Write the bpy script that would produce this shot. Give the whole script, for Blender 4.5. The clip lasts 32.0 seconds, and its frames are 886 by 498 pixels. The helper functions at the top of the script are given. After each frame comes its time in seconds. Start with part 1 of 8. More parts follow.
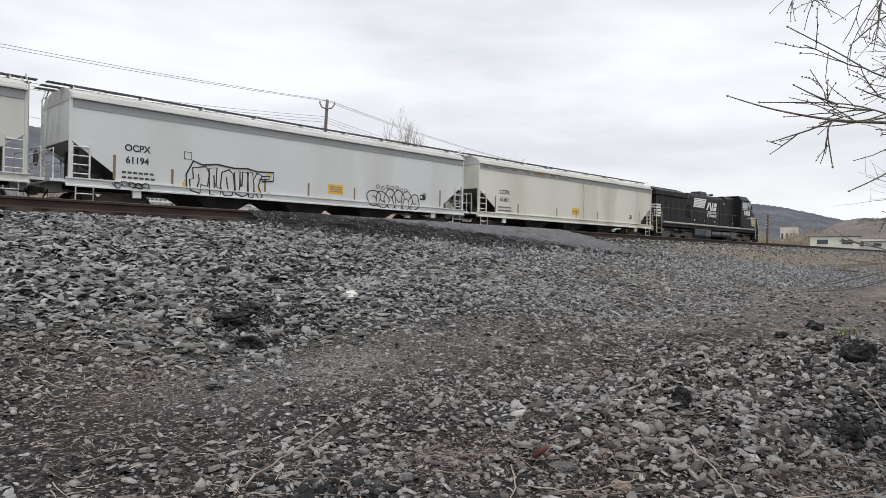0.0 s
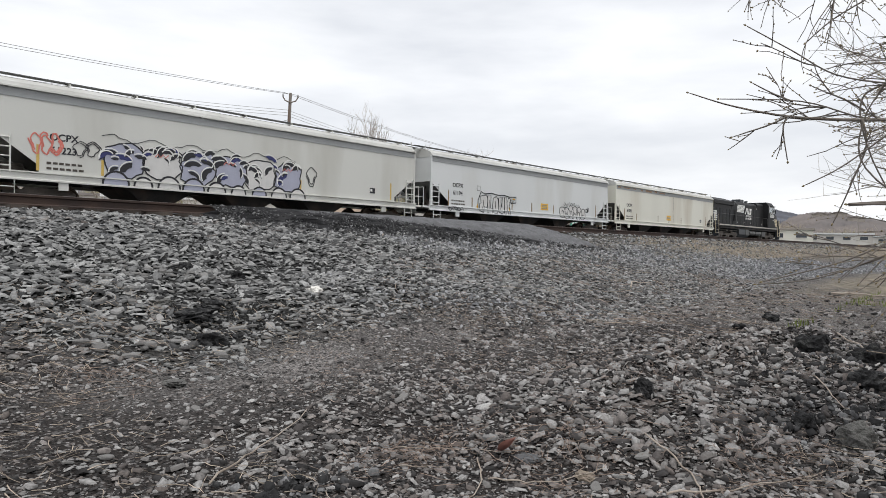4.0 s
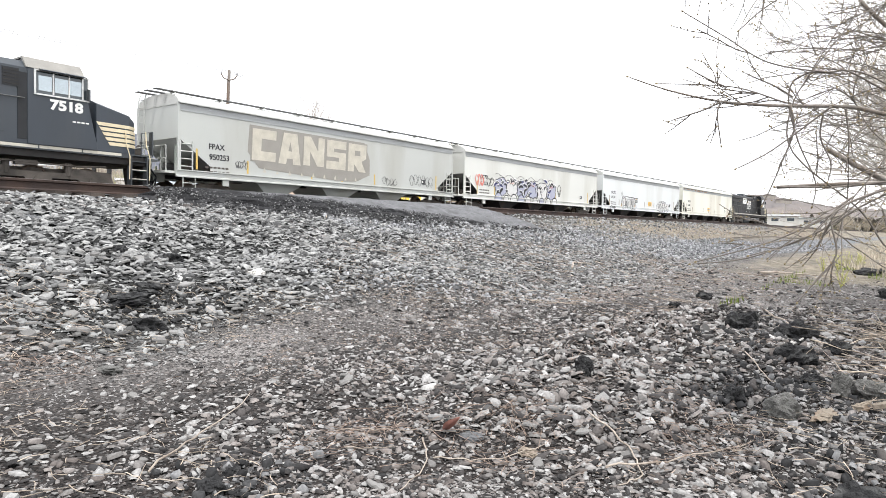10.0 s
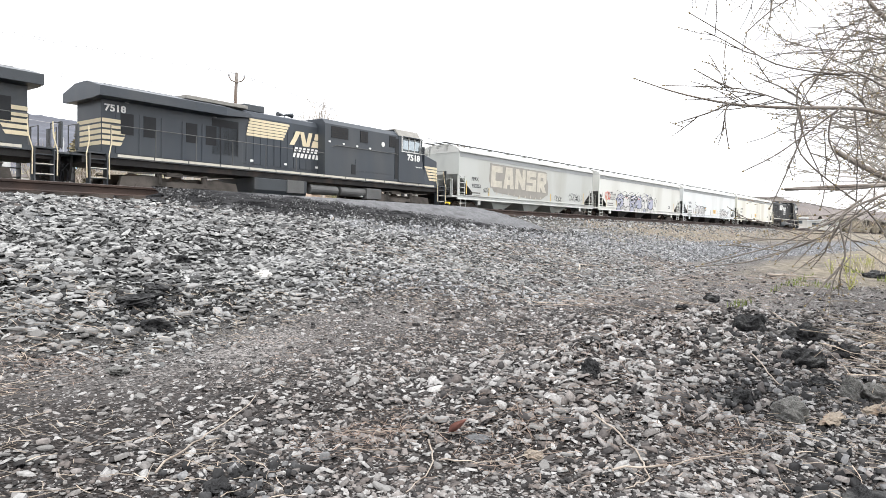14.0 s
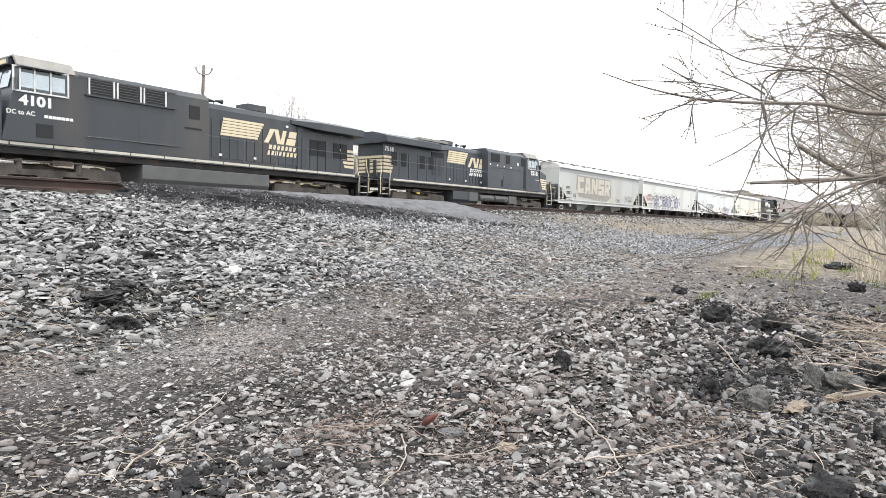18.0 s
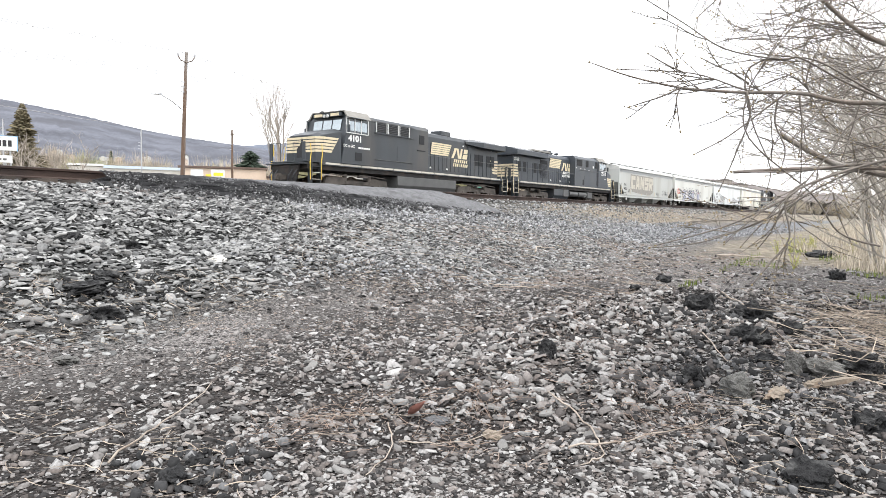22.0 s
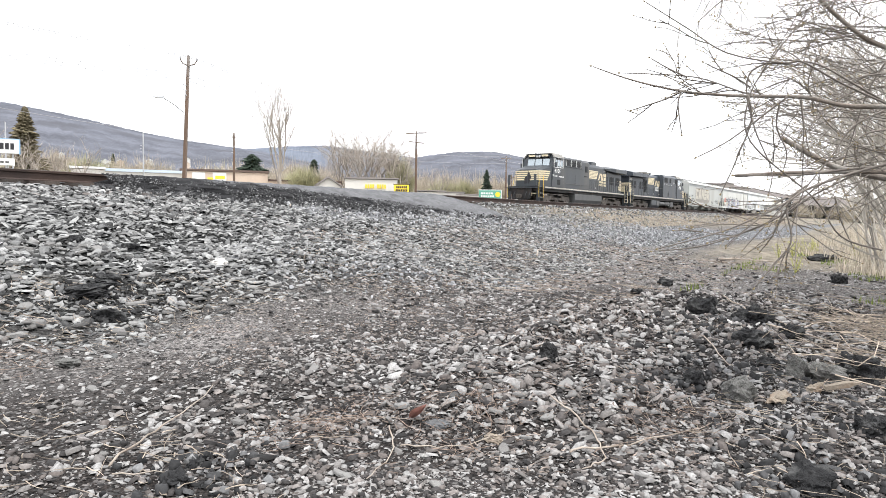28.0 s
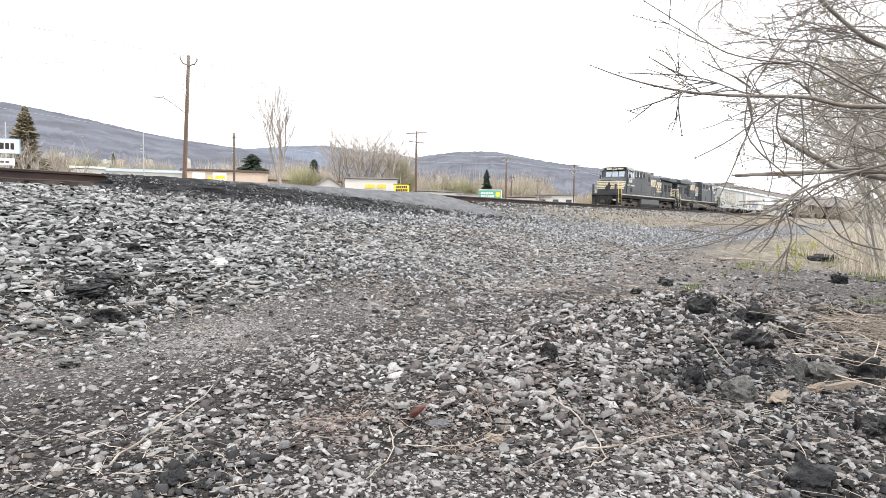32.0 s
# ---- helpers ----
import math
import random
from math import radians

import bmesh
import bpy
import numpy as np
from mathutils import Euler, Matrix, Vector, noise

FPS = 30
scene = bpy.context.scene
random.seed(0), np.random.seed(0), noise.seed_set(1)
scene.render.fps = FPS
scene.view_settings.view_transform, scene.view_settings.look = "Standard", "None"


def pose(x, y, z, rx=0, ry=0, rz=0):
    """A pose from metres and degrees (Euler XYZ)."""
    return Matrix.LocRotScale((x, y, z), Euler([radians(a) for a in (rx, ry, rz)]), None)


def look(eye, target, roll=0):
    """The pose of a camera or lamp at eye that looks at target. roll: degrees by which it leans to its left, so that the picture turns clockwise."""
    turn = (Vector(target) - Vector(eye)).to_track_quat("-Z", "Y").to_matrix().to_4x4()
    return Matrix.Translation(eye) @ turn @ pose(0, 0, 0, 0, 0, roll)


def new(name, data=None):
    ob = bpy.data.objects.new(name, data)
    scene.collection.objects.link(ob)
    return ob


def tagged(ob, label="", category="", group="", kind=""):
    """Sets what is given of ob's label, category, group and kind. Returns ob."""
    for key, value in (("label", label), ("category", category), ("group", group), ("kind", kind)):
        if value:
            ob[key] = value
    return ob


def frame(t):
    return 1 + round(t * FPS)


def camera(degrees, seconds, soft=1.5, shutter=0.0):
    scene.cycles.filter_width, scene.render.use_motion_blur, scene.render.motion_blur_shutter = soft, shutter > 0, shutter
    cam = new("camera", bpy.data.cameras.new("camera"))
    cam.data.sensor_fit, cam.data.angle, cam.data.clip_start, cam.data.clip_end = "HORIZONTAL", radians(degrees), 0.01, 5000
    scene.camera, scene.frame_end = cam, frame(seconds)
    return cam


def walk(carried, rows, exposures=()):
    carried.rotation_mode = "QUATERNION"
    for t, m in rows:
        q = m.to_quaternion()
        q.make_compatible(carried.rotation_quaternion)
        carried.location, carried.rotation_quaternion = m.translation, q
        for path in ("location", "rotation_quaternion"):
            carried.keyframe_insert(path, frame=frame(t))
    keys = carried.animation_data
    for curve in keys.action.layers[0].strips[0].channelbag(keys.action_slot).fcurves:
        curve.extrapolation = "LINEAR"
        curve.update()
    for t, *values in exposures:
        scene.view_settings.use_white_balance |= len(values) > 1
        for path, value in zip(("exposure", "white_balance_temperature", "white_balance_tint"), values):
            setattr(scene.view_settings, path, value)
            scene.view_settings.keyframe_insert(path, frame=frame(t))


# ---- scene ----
# One place: a low stone bank below a railway crossing. x runs along the rails, y away from the camera, z up.
EYE = Vector((0.0, 0.0, 1.25))
LENS = 67.23


def aim(yaw, pitch, roll):
    """A pose at the tripod: degrees to the right of +y, up, and the roll that turns the picture clockwise."""
    a, b = radians(yaw), radians(pitch)
    way = Vector((math.sin(a) * math.cos(b), math.cos(a) * math.cos(b), math.sin(b)))
    return look(EYE, EYE + way, roll)


# seconds, yaw, pitch, roll
PATH = [(0.0, 46.57, 0.01, 1.20), (0.5, 47.25, -0.03, 1.17), (1.0, 47.77, -0.13, 1.12), (1.5, 48.17, -0.26, 1.10),
        (2.0, 48.43, -0.26, 1.07), (2.5, 48.81, -0.29, 1.02), (3.0, 49.06, -0.31, 1.02), (3.5, 49.33, -0.33, 1.00),
        (5.5, 50.11, -1.15, 1.00), (6.0, 50.27, -1.86, 1.05), (6.5, 50.46, -2.32, 1.05), (7.0, 51.25, -2.30, 1.00),
        (7.5, 53.13, -2.23, 0.92), (8.0, 53.58, -2.14, 0.89), (8.5, 54.00, -2.12, 0.88), (9.0, 54.25, -2.17, 0.86),
        (9.5, 54.35, -2.02, 0.87), (10.0, 54.32, -1.90, 0.89), (10.5, 54.26, -1.89, 0.89), (11.0, 54.21, -1.87, 0.90),
        (11.5, 54.02, -1.83, 0.92), (12.0, 53.69, -1.77, 0.94), (12.5, 53.75, -1.69, 0.94), (13.0, 53.71, -1.69, 0.94),
        (13.5, 53.76, -1.70, 0.95), (14.0, 53.77, -1.74, 0.96), (14.5, 53.78, -1.70, 0.95), (16.5, 54.44, -2.07, 0.88),
        (17.0, 55.23, -2.11, 0.80), (17.5, 55.92, -2.13, 0.75), (18.0, 56.20, -2.20, 0.72), (18.5, 56.44, -2.29, 0.70),
        (19.0, 56.61, -2.37, 0.69), (19.5, 56.83, -2.42, 0.67), (20.0, 57.14, -2.40, 0.66), (20.5, 57.44, -2.49, 0.63),
        (21.0, 57.44, -2.58, 0.64), (21.5, 57.41, -2.72, 0.66), (22.0, 57.42, -3.13, 0.67), (22.5, 57.47, -3.49, 0.69),
        (23.0, 57.47, -3.06, 0.73), (23.5, 57.36, -2.91, 0.75), (24.0, 57.31, -2.85, 0.75), (24.5, 57.30, -2.85, 0.75),
        (25.5, 57.30, -2.85, 0.75), (27.5, 57.30, -2.85, 0.74), (32.0, 57.29, -2.86, 0.74)]
EXPOSURES = [(0.0, 0.19), (3.5, 0.19), (5.0, 0.62), (6.5, 1.25), (9.0, 1.33), (20.0, 1.33), (32.0, 1.33)]
cam = camera(LENS, 32.0, soft=0.5)
walk(cam, [(t, aim(a, b, c)) for t, a, b, c in PATH], EXPOSURES)

# ---- light: a bright overcast sky, with a soft veiled sun high behind the camera ----
SUN_EL, SUN_AZ = 68.0, 215.0  # degrees; azimuth clockwise from +y
world = bpy.data.worlds.new("overcast_sky")
scene.world = world
world.use_nodes = True
wn, wl = world.node_tree.nodes, world.node_tree.links
wn.clear()
w_out, w_bg = wn.new("ShaderNodeOutputWorld"), wn.new("ShaderNodeBackground")
sky = wn.new("ShaderNodeTexSky")
sky.sky_type, sky.sun_disc = "NISHITA", False
sky.sun_elevation, sky.sun_rotation = radians(SUN_EL), radians(SUN_AZ)
sky.air_density, sky.dust_density, sky.ozone_density = 1.0, 4.0, 1.0
w_co, w_map, w_noise, w_ramp, w_mix = (wn.new("ShaderNodeTexCoord"), wn.new("ShaderNodeMapping"), wn.new("ShaderNodeTexNoise"),
                                       wn.new("ShaderNodeValToRGB"), wn.new("ShaderNodeMix"))
w_map.inputs["Scale"].default_value = (1.6, 1.6, 7.0)
w_noise.inputs["Scale"].default_value, w_noise.inputs["Detail"].default_value = 1.7, 6.0
w_ramp.color_ramp.elements[0].position, w_ramp.color_ramp.elements[0].color = 0.34, (7.35, 7.55, 7.95, 1)
w_ramp.color_ramp.elements[1].position, w_ramp.color_ramp.elements[1].color = 0.62, (9.6, 9.7, 9.9, 1)
w_mix.data_type = "RGBA"
w_mix.inputs["Factor"].default_value = 0.88  # the cloud cover
wl.new(w_co.outputs["Generated"], w_map.inputs["Vector"])
wl.new(w_map.outputs["Vector"], w_noise.inputs["Vector"])
wl.new(w_noise.outputs["Fac"], w_ramp.inputs["Fac"])
wl.new(sky.outputs["Color"], w_mix.inputs[6])
wl.new(w_ramp.outputs["Color"], w_mix.inputs[7])
wl.new(w_mix.outputs[2], w_bg.inputs["Color"])
w_bg.inputs["Strength"].default_value = 0.1
wl.new(w_bg.outputs["Background"], w_out.inputs["Surface"])
sun = new("sun", bpy.data.lights.new("sun", "SUN"))
sun.data.energy, sun.data.angle, sun.data.color = 1.3, radians(14), (1.0, 0.985, 0.96)
az, el = radians(SUN_AZ), radians(SUN_EL)
sun.matrix_world = look((math.sin(az) * math.cos(el) * 50, math.cos(az) * math.cos(el) * 50, math.sin(el) * 50), (0, 0, 0))


# ---- materials ----
def mat(name, base, rough=0.6, metal=0.0, vary=0.25, scale=3.0, fine=40.0, bump=0.1, dirt=None, dirt_amount=0.3, streak=1.0, spec=0.5, island=0.0, each=0.0):
    """A surface with grain and stains at two scales. dirt: a second colour in patches, drawn out downwards by streak."""
    m = bpy.data.materials.new(name)
    m.use_nodes = True
    n, l = m.node_tree.nodes, m.node_tree.links
    b = n["Principled BSDF"]
    b.inputs["Roughness"].default_value, b.inputs["Metallic"].default_value = rough, metal
    b.inputs["Specular IOR Level"].default_value = spec
    co = n.new("ShaderNodeTexCoord")
    mp = n.new("ShaderNodeMapping")
    mp.inputs["Scale"].default_value = (1, 1, 1 / streak)
    l.new(co.outputs["Object"], mp.inputs["Vector"])
    big, small = n.new("ShaderNodeTexNoise"), n.new("ShaderNodeTexNoise")
    big.inputs["Scale"].default_value, big.inputs["Detail"].default_value = scale, 5
    small.inputs["Scale"].default_value, small.inputs["Detail"].default_value = fine, 3
    l.new(mp.outputs["Vector"], big.inputs["Vector"])
    l.new(co.outputs["Object"], small.inputs["Vector"])
    dark = tuple(c * (1 - vary) for c in base)
    light = tuple(min(1.0, c * (1 + vary)) for c in base)
    r = n.new("ShaderNodeValToRGB")
    r.color_ramp.elements[0].position, r.color_ramp.elements[0].color = 0.3, (*dark, 1)
    r.color_ramp.elements[1].position, r.color_ramp.elements[1].color = 0.7, (*light, 1)
    add = n.new("ShaderNodeMath")
    add.operation = "MULTIPLY_ADD"
    add.inputs[1].default_value = 0.4
    l.new(small.outputs["Fac"], add.inputs[0])
    sc = n.new("ShaderNodeMath")
    sc.operation = "MULTIPLY"
    sc.inputs[1].default_value = 0.6
    l.new(big.outputs["Fac"], sc.inputs[0])
    l.new(sc.outputs[0], add.inputs[2])
    l.new(add.outputs[0], r.inputs["Fac"])
    colour = r.outputs["Color"]
    if dirt:
        dn = n.new("ShaderNodeTexNoise")
        dn.inputs["Scale"].default_value, dn.inputs["Detail"].default_value = scale * 0.7, 7
        l.new(mp.outputs["Vector"], dn.inputs["Vector"])
        dr = n.new("ShaderNodeMapRange")
        dr.inputs["From Min"].default_value, dr.inputs["From Max"].default_value = 0.62 - dirt_amount * 0.4, 0.80 - dirt_amount * 0.25
        l.new(dn.outputs["Fac"], dr.inputs["Value"])
        mx = n.new("ShaderNodeMix")
        mx.data_type = "RGBA"
        l.new(dr.outputs["Result"], mx.inputs["Factor"])
        l.new(colour, mx.inputs[6])
        mx.inputs[7].default_value = (*dirt, 1)
        colour = mx.outputs[2]
    if island or each:
        src = n.new("ShaderNodeNewGeometry").outputs["Random Per Island"] if island else n.new("ShaderNodeObjectInfo").outputs["Random"]
        amount = island or each
        hs = n.new("ShaderNodeHueSaturation")
        vr = n.new("ShaderNodeMapRange")
        vr.inputs["To Min"].default_value, vr.inputs["To Max"].default_value = 1 - amount, 1 + amount
        l.new(src, vr.inputs["Value"])
        l.new(vr.outputs["Result"], hs.inputs["Value"])
        l.new(colour, hs.inputs["Color"])
        colour = hs.outputs["Color"]
    l.new(colour, b.inputs["Base Color"])
    if bump:
        bp = n.new("ShaderNodeBump")
        bp.inputs["Strength"].default_value, bp.inputs["Distance"].default_value = bump, 0.02
        l.new(small.outputs["Fac"], bp.inputs["Height"])
        l.new(bp.outputs["Normal"], b.inputs["Normal"])
    return m


M_RAIL = mat("rusty_rail_steel", (0.05, 0.031, 0.024), 0.8, 0.1, 0.3, 2, 60, 0.2, (0.028, 0.02, 0.018), 0.4)
M_RAIL_TOP = mat("worn_rail_head", (0.33, 0.31, 0.30), 0.38, 0.8, 0.15, 3, 50, 0.05)
M_TIE = mat("creosoted_timber", (0.06, 0.048, 0.04), 0.9, 0, 0.35, 4, 50, 0.4, each=0.3)
M_ASPHALT = mat("worn_asphalt", (0.155, 0.156, 0.162), 0.95, 0, 0.3, 5, 90, 1.0, (0.11, 0.11, 0.113), 0.4, spec=0.08)
# where the crossing's edge has crumbled, the raw black binder shows
_n, _l = M_ASPHALT.node_tree.nodes, M_ASPHALT.node_tree.links
_b = _n["Principled BSDF"]
_old = _b.inputs["Base Color"].links[0].from_socket
_a, _m, _t, _r = _n.new("ShaderNodeAttribute"), _n.new("ShaderNodeMix"), _n.new("ShaderNodeTexVoronoi"), _n.new("ShaderNodeValToRGB")
_a.attribute_name, _m.data_type = "broken", "RGBA"
_t.inputs["Scale"].default_value = 30
_c = _n.new("ShaderNodeSeparateColor")
_r.color_ramp.elements[0].color, _r.color_ramp.elements[1].color = (0.004, 0.004, 0.0045, 1), (0.05, 0.05, 0.052, 1)
_l.new(_t.outputs["Color"], _c.inputs["Color"])
_l.new(_c.outputs[0], _r.inputs["Fac"])
_l.new(_a.outputs["Fac"], _m.inputs["Factor"])
_l.new(_old, _m.inputs[6])
_l.new(_r.outputs["Color"], _m.inputs[7])
_l.new(_m.outputs[2], _b.inputs["Base Color"])
M_HOP_GREY = mat("hopper_pale_grey_paint", (0.62, 0.62, 0.58), 0.5, 0, 0.05, 0.5, 25, 0.03, (0.48, 0.47, 0.42), 0.16, 5)
M_HOP_WHITE = mat("hopper_cool_white_paint", (0.66, 0.675, 0.67), 0.5, 0, 0.05, 0.5, 25, 0.03, (0.56, 0.56, 0.53), 0.14, 5)
M_HOP_CREAM = mat("hopper_cream_paint", (0.70, 0.69, 0.61), 0.5, 0, 0.06, 0.5, 25, 0.03, (0.52, 0.47, 0.38), 0.2, 5)
M_HOP_SIDE4 = mat("hopper_grey_green_paint", (0.455, 0.465, 0.44), 0.5, 0, 0.05, 0.5, 25, 0.03, (0.37, 0.36, 0.32), 0.16, 5)
M_HOP_ROOF = mat("dusty_hopper_roof", (0.50, 0.50, 0.475), 0.6, 0, 0.1, 0.6, 25, 0.05, (0.36, 0.35, 0.32), 0.3)
# grey for the painted eave-shade band and the fourth hopper's slope sheets
M_CHORD_SHADE_SLOPE = mat("chord_shade_and_slope_grey", (0.36, 0.37, 0.37), 0.6, 0, 0.1, 1, 25, 0.05)
M_UNDER = mat("near_black_underframe", (0.028, 0.026, 0.025), 0.85, 0.1, 0.4, 2, 30, 0.2, (0.07, 0.05, 0.04), 0.3)
M_TRUCK = mat("dusty_truck_steel", (0.095, 0.082, 0.071), 0.85, 0.15, 0.35, 2, 30, 0.2, (0.04, 0.035, 0.03), 0.4)
M_WHEEL = mat("rusty_wheel_steel", (0.085, 0.06, 0.045), 0.7, 0.3, 0.3, 3, 30, 0.1)
M_BLACK = mat("faded_black_paint", (0.036, 0.042, 0.048), 0.42, 0, 0.22, 0.8, 30, 0.03, (0.068, 0.063, 0.057), 0.32, 4)
M_BLACK_A = mat("deep_black_paint", (0.012, 0.0122, 0.013), 0.5, 0, 0.2, 0.8, 30, 0.03, (0.02, 0.02, 0.021), 0.3, 4, spec=0.2)
M_BLACK_B = mat("weathered_blue_black_paint", (0.030, 0.038, 0.049), 0.42, 0, 0.2, 0.8, 30, 0.03, (0.05, 0.055, 0.06), 0.35, 4)
M_ROOF = mat("sun_bleached_cab_roof", (0.23, 0.22, 0.20), 0.7, 0, 0.2, 2, 30, 0.1)
M_GOLD = mat("faded_cream_stripe_paint", (0.66, 0.57, 0.39), 0.6, 0, 0.1, 2, 30, 0.02)
M_WHITE = mat("white_lettering_paint", (0.74, 0.74, 0.71), 0.6, 0, 0.06, 3, 30, 0.0)
M_STRIPE = mat("dirty_white_sill_stripe", (0.52, 0.49, 0.42), 0.65, 0, 0.15, 2, 30, 0.02, (0.25, 0.22, 0.18), 0.3)
M_YELLOW = mat("yellow_handrail_paint", (0.72, 0.50, 0.06), 0.55, 0, 0.1, 3, 30, 0.02)
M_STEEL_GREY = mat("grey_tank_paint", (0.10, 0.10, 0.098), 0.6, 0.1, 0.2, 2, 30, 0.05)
M_INK = mat("black_marker_paint", (0.018, 0.018, 0.022), 0.6, 0, 0.1, 3, 30, 0)
M_INK_BLUE = mat("blue_spray_paint", (0.03, 0.035, 0.13), 0.6, 0, 0.15, 3, 30, 0)
M_INK_RED = mat("red_spray_paint", (0.62, 0.18, 0.14), 0.6, 0, 0.2, 3, 30, 0)
M_INK_TAN = mat("tan_spray_paint", (0.50, 0.465, 0.39), 0.6, 0, 0.22, 2.5, 30, 0)
M_INK_BROWN = mat("brown_spray_paint", (0.275, 0.258, 0.23), 0.6, 0, 0.15, 1.5, 30, 0)
M_INK_PALE = mat("pale_spray_fill", (0.63, 0.62, 0.60), 0.6, 0, 0.1, 3, 30, 0)
M_INK_LILAC = mat("slate_blue_spray_fill", (0.38, 0.39, 0.48), 0.6, 0, 0.1, 3, 30, 0)
M_REFLECT = mat("amber_reflective_tape", (0.58, 0.40, 0.10), 0.4, 0, 0.15, 4, 30, 0)
M_REFLECT_OLD = mat("browned_reflective_tape", (0.22, 0.15, 0.07), 0.5, 0, 0.2, 4, 30, 0)
M_DECAL_Y = mat("yellow_decal", (0.78, 0.46, 0.05), 0.5, 0, 0.05, 4, 30, 0)
# pale metallic base imitates bright sky seen in and through the panes
M_GLASS = mat("sky_pale_cab_glass", (0.34, 0.38, 0.40), 0.05, 0.75, 0.1, 2, 20, 0.0, spec=0.8)
M_CAB_GLASS = mat("dark_cab_side_glass", (0.05, 0.06, 0.065), 0.08, 0.2, 0.1, 2, 20, 0.0, spec=0.7)
M_RUST = mat("rust_streak", (0.30, 0.17, 0.10), 0.85, 0, 0.3, 4, 30, 0.1, (0.5, 0.42, 0.33), 0.5)
M_ALU = mat("bare_metal_window_frame", (0.6, 0.6, 0.58), 0.4, 0.6, 0.1, 3, 30, 0)
M_GRILLE = mat("dark_grille", (0.012, 0.013, 0.015), 0.7, 0, 0.2, 4, 30, 0.1)


# ---- mesh tools ----
class Shape:
    """Gathers rounded boxes, tubes and prisms into one mesh."""

    def __init__(self):
        self.v, self.f = [], []

    def add(self, verts, faces):
        o = len(self.v)
        self.v.extend(tuple(p) for p in verts)
        self.f.extend(tuple(i + o for i in q) for q in faces)
        return self

    def box(self, c, s, m=None):
        x, y, z = s[0] / 2, s[1] / 2, s[2] / 2
        p = [Vector((i * x, j * y, k * z)) for i in (-1, 1) for j in (-1, 1) for k in (-1, 1)]
        p = [(m @ q if m else q) + Vector(c) for q in p]
        return self.add(p, [(0, 1, 3, 2), (4, 6, 7, 5), (0, 4, 5, 1), (2, 3, 7, 6), (0, 2, 6, 4), (1, 5, 7, 3)])

    def tube(self, pts, r, sides=6, r2=None, cap=True):
        """A round bar along points, tapering from r to r2."""
        pts = [Vector(p) for p in pts]
        r2 = r if r2 is None else r2
        o, n = len(self.v), len(pts)
        for i, p in enumerate(pts):
            t = (pts[min(i + 1, n - 1)] - pts[max(i - 1, 0)])
            t = t.normalized() if t.length > 1e-9 else Vector((0, 0, 1))
            a = t.cross(Vector((0, 0, 1)) if abs(t.z) < 0.9 else Vector((1, 0, 0))).normalized()
            b = t.cross(a)
            rr = r + (r2 - r) * i / max(1, n - 1)
            for k in range(sides):
                w = 2 * math.pi * k / sides
                self.v.append(tuple(p + (a * math.cos(w) + b * math.sin(w)) * rr))
        for i in range(n - 1):
            for k in range(sides):
                k2 = (k + 1) % sides
                self.f.append((o + i * sides + k, o + i * sides + k2, o + (i + 1) * sides + k2, o + (i + 1) * sides + k))
        if cap:
            self.f.append(tuple(o + k for k in reversed(range(sides))))
            self.f.append(tuple(o + (n - 1) * sides + k for k in range(sides)))
        return self

    def prism(self, outline, a, b, axis="x"):
        """A closed outline (two coordinates) drawn out from a to b along an axis."""
        def at(p, q):
            return {"x": (q, p[0], p[1]), "y": (p[0], q, p[1]), "z": (p[0], p[1], q)}[axis]
        n = len(outline)
        fs = [(i, (i + 1) % n, n + (i + 1) % n, n + i) for i in range(n)] + [tuple(reversed(range(n))), tuple(range(n, 2 * n))]
        return self.add([at(p, a) for p in outline] + [at(p, b) for p in outline], fs)

    def loft(self, sections, close=True, caps=True):
        n = len(sections[0])
        o = len(self.v)
        for s in sections:
            self.v.extend(tuple(p) for p in s)
        for i in range(len(sections) - 1):
            for k in range(n if close else n - 1):
                k2 = (k + 1) % n
                self.f.append((o + i * n + k, o + i * n + k2, o + (i + 1) * n + k2, o + (i + 1) * n + k))
        if caps:
            self.f.append(tuple(o + k for k in reversed(range(n))))
            self.f.append(tuple(o + (len(sections) - 1) * n + k for k in range(n)))
        return self

    def lathe(self, c, profile, axis="y", sides=20):
        """profile: (along, radius) pairs about an axis through c."""
        secs = []
        for h, r in profile:
            ring = []
            for k in range(sides):
                w = 2 * math.pi * k / sides
                u, v2 = r * math.cos(w), r * math.sin(w)
                ring.append(Vector(c) + Vector({"y": (u, h, v2), "x": (h, u, v2), "z": (u, v2, h)}[axis]))
            secs.append(ring)
        return self.loft(secs)

    def mesh(self, name, smooth=False):
        me = bpy.data.meshes.new(name)
        me.from_pydata(self.v, [], self.f)
        me.validate()
        bm = bmesh.new()
        bm.from_mesh(me)
        bmesh.ops.recalc_face_normals(bm, faces=bm.faces)
        bm.to_mesh(me)
        bm.free()
        if smooth:
            me.polygons.foreach_set("use_smooth", [True] * len(me.polygons))
        me.update()
        return me


def part(name, shape, material, parent=None, label="", bevel=0.0, smooth=False, at=None):
    """Links a Shape as one mesh object, under a thing or a part."""
    me = shape.mesh(name, smooth) if isinstance(shape, Shape) else shape
    if not me.materials:
        me.materials.append(material)
    ob = new(name, me)
    if parent:
        ob.parent = parent
    if at is not None:
        ob.matrix_basis = at
    if label:
        ob["label"] = label
    if bevel:
        b = ob.modifiers.new("worn_edges", "BEVEL")
        b.width, b.segments, b.limit_method, b.angle_limit = bevel, 2, "ANGLE", radians(40)
    return ob


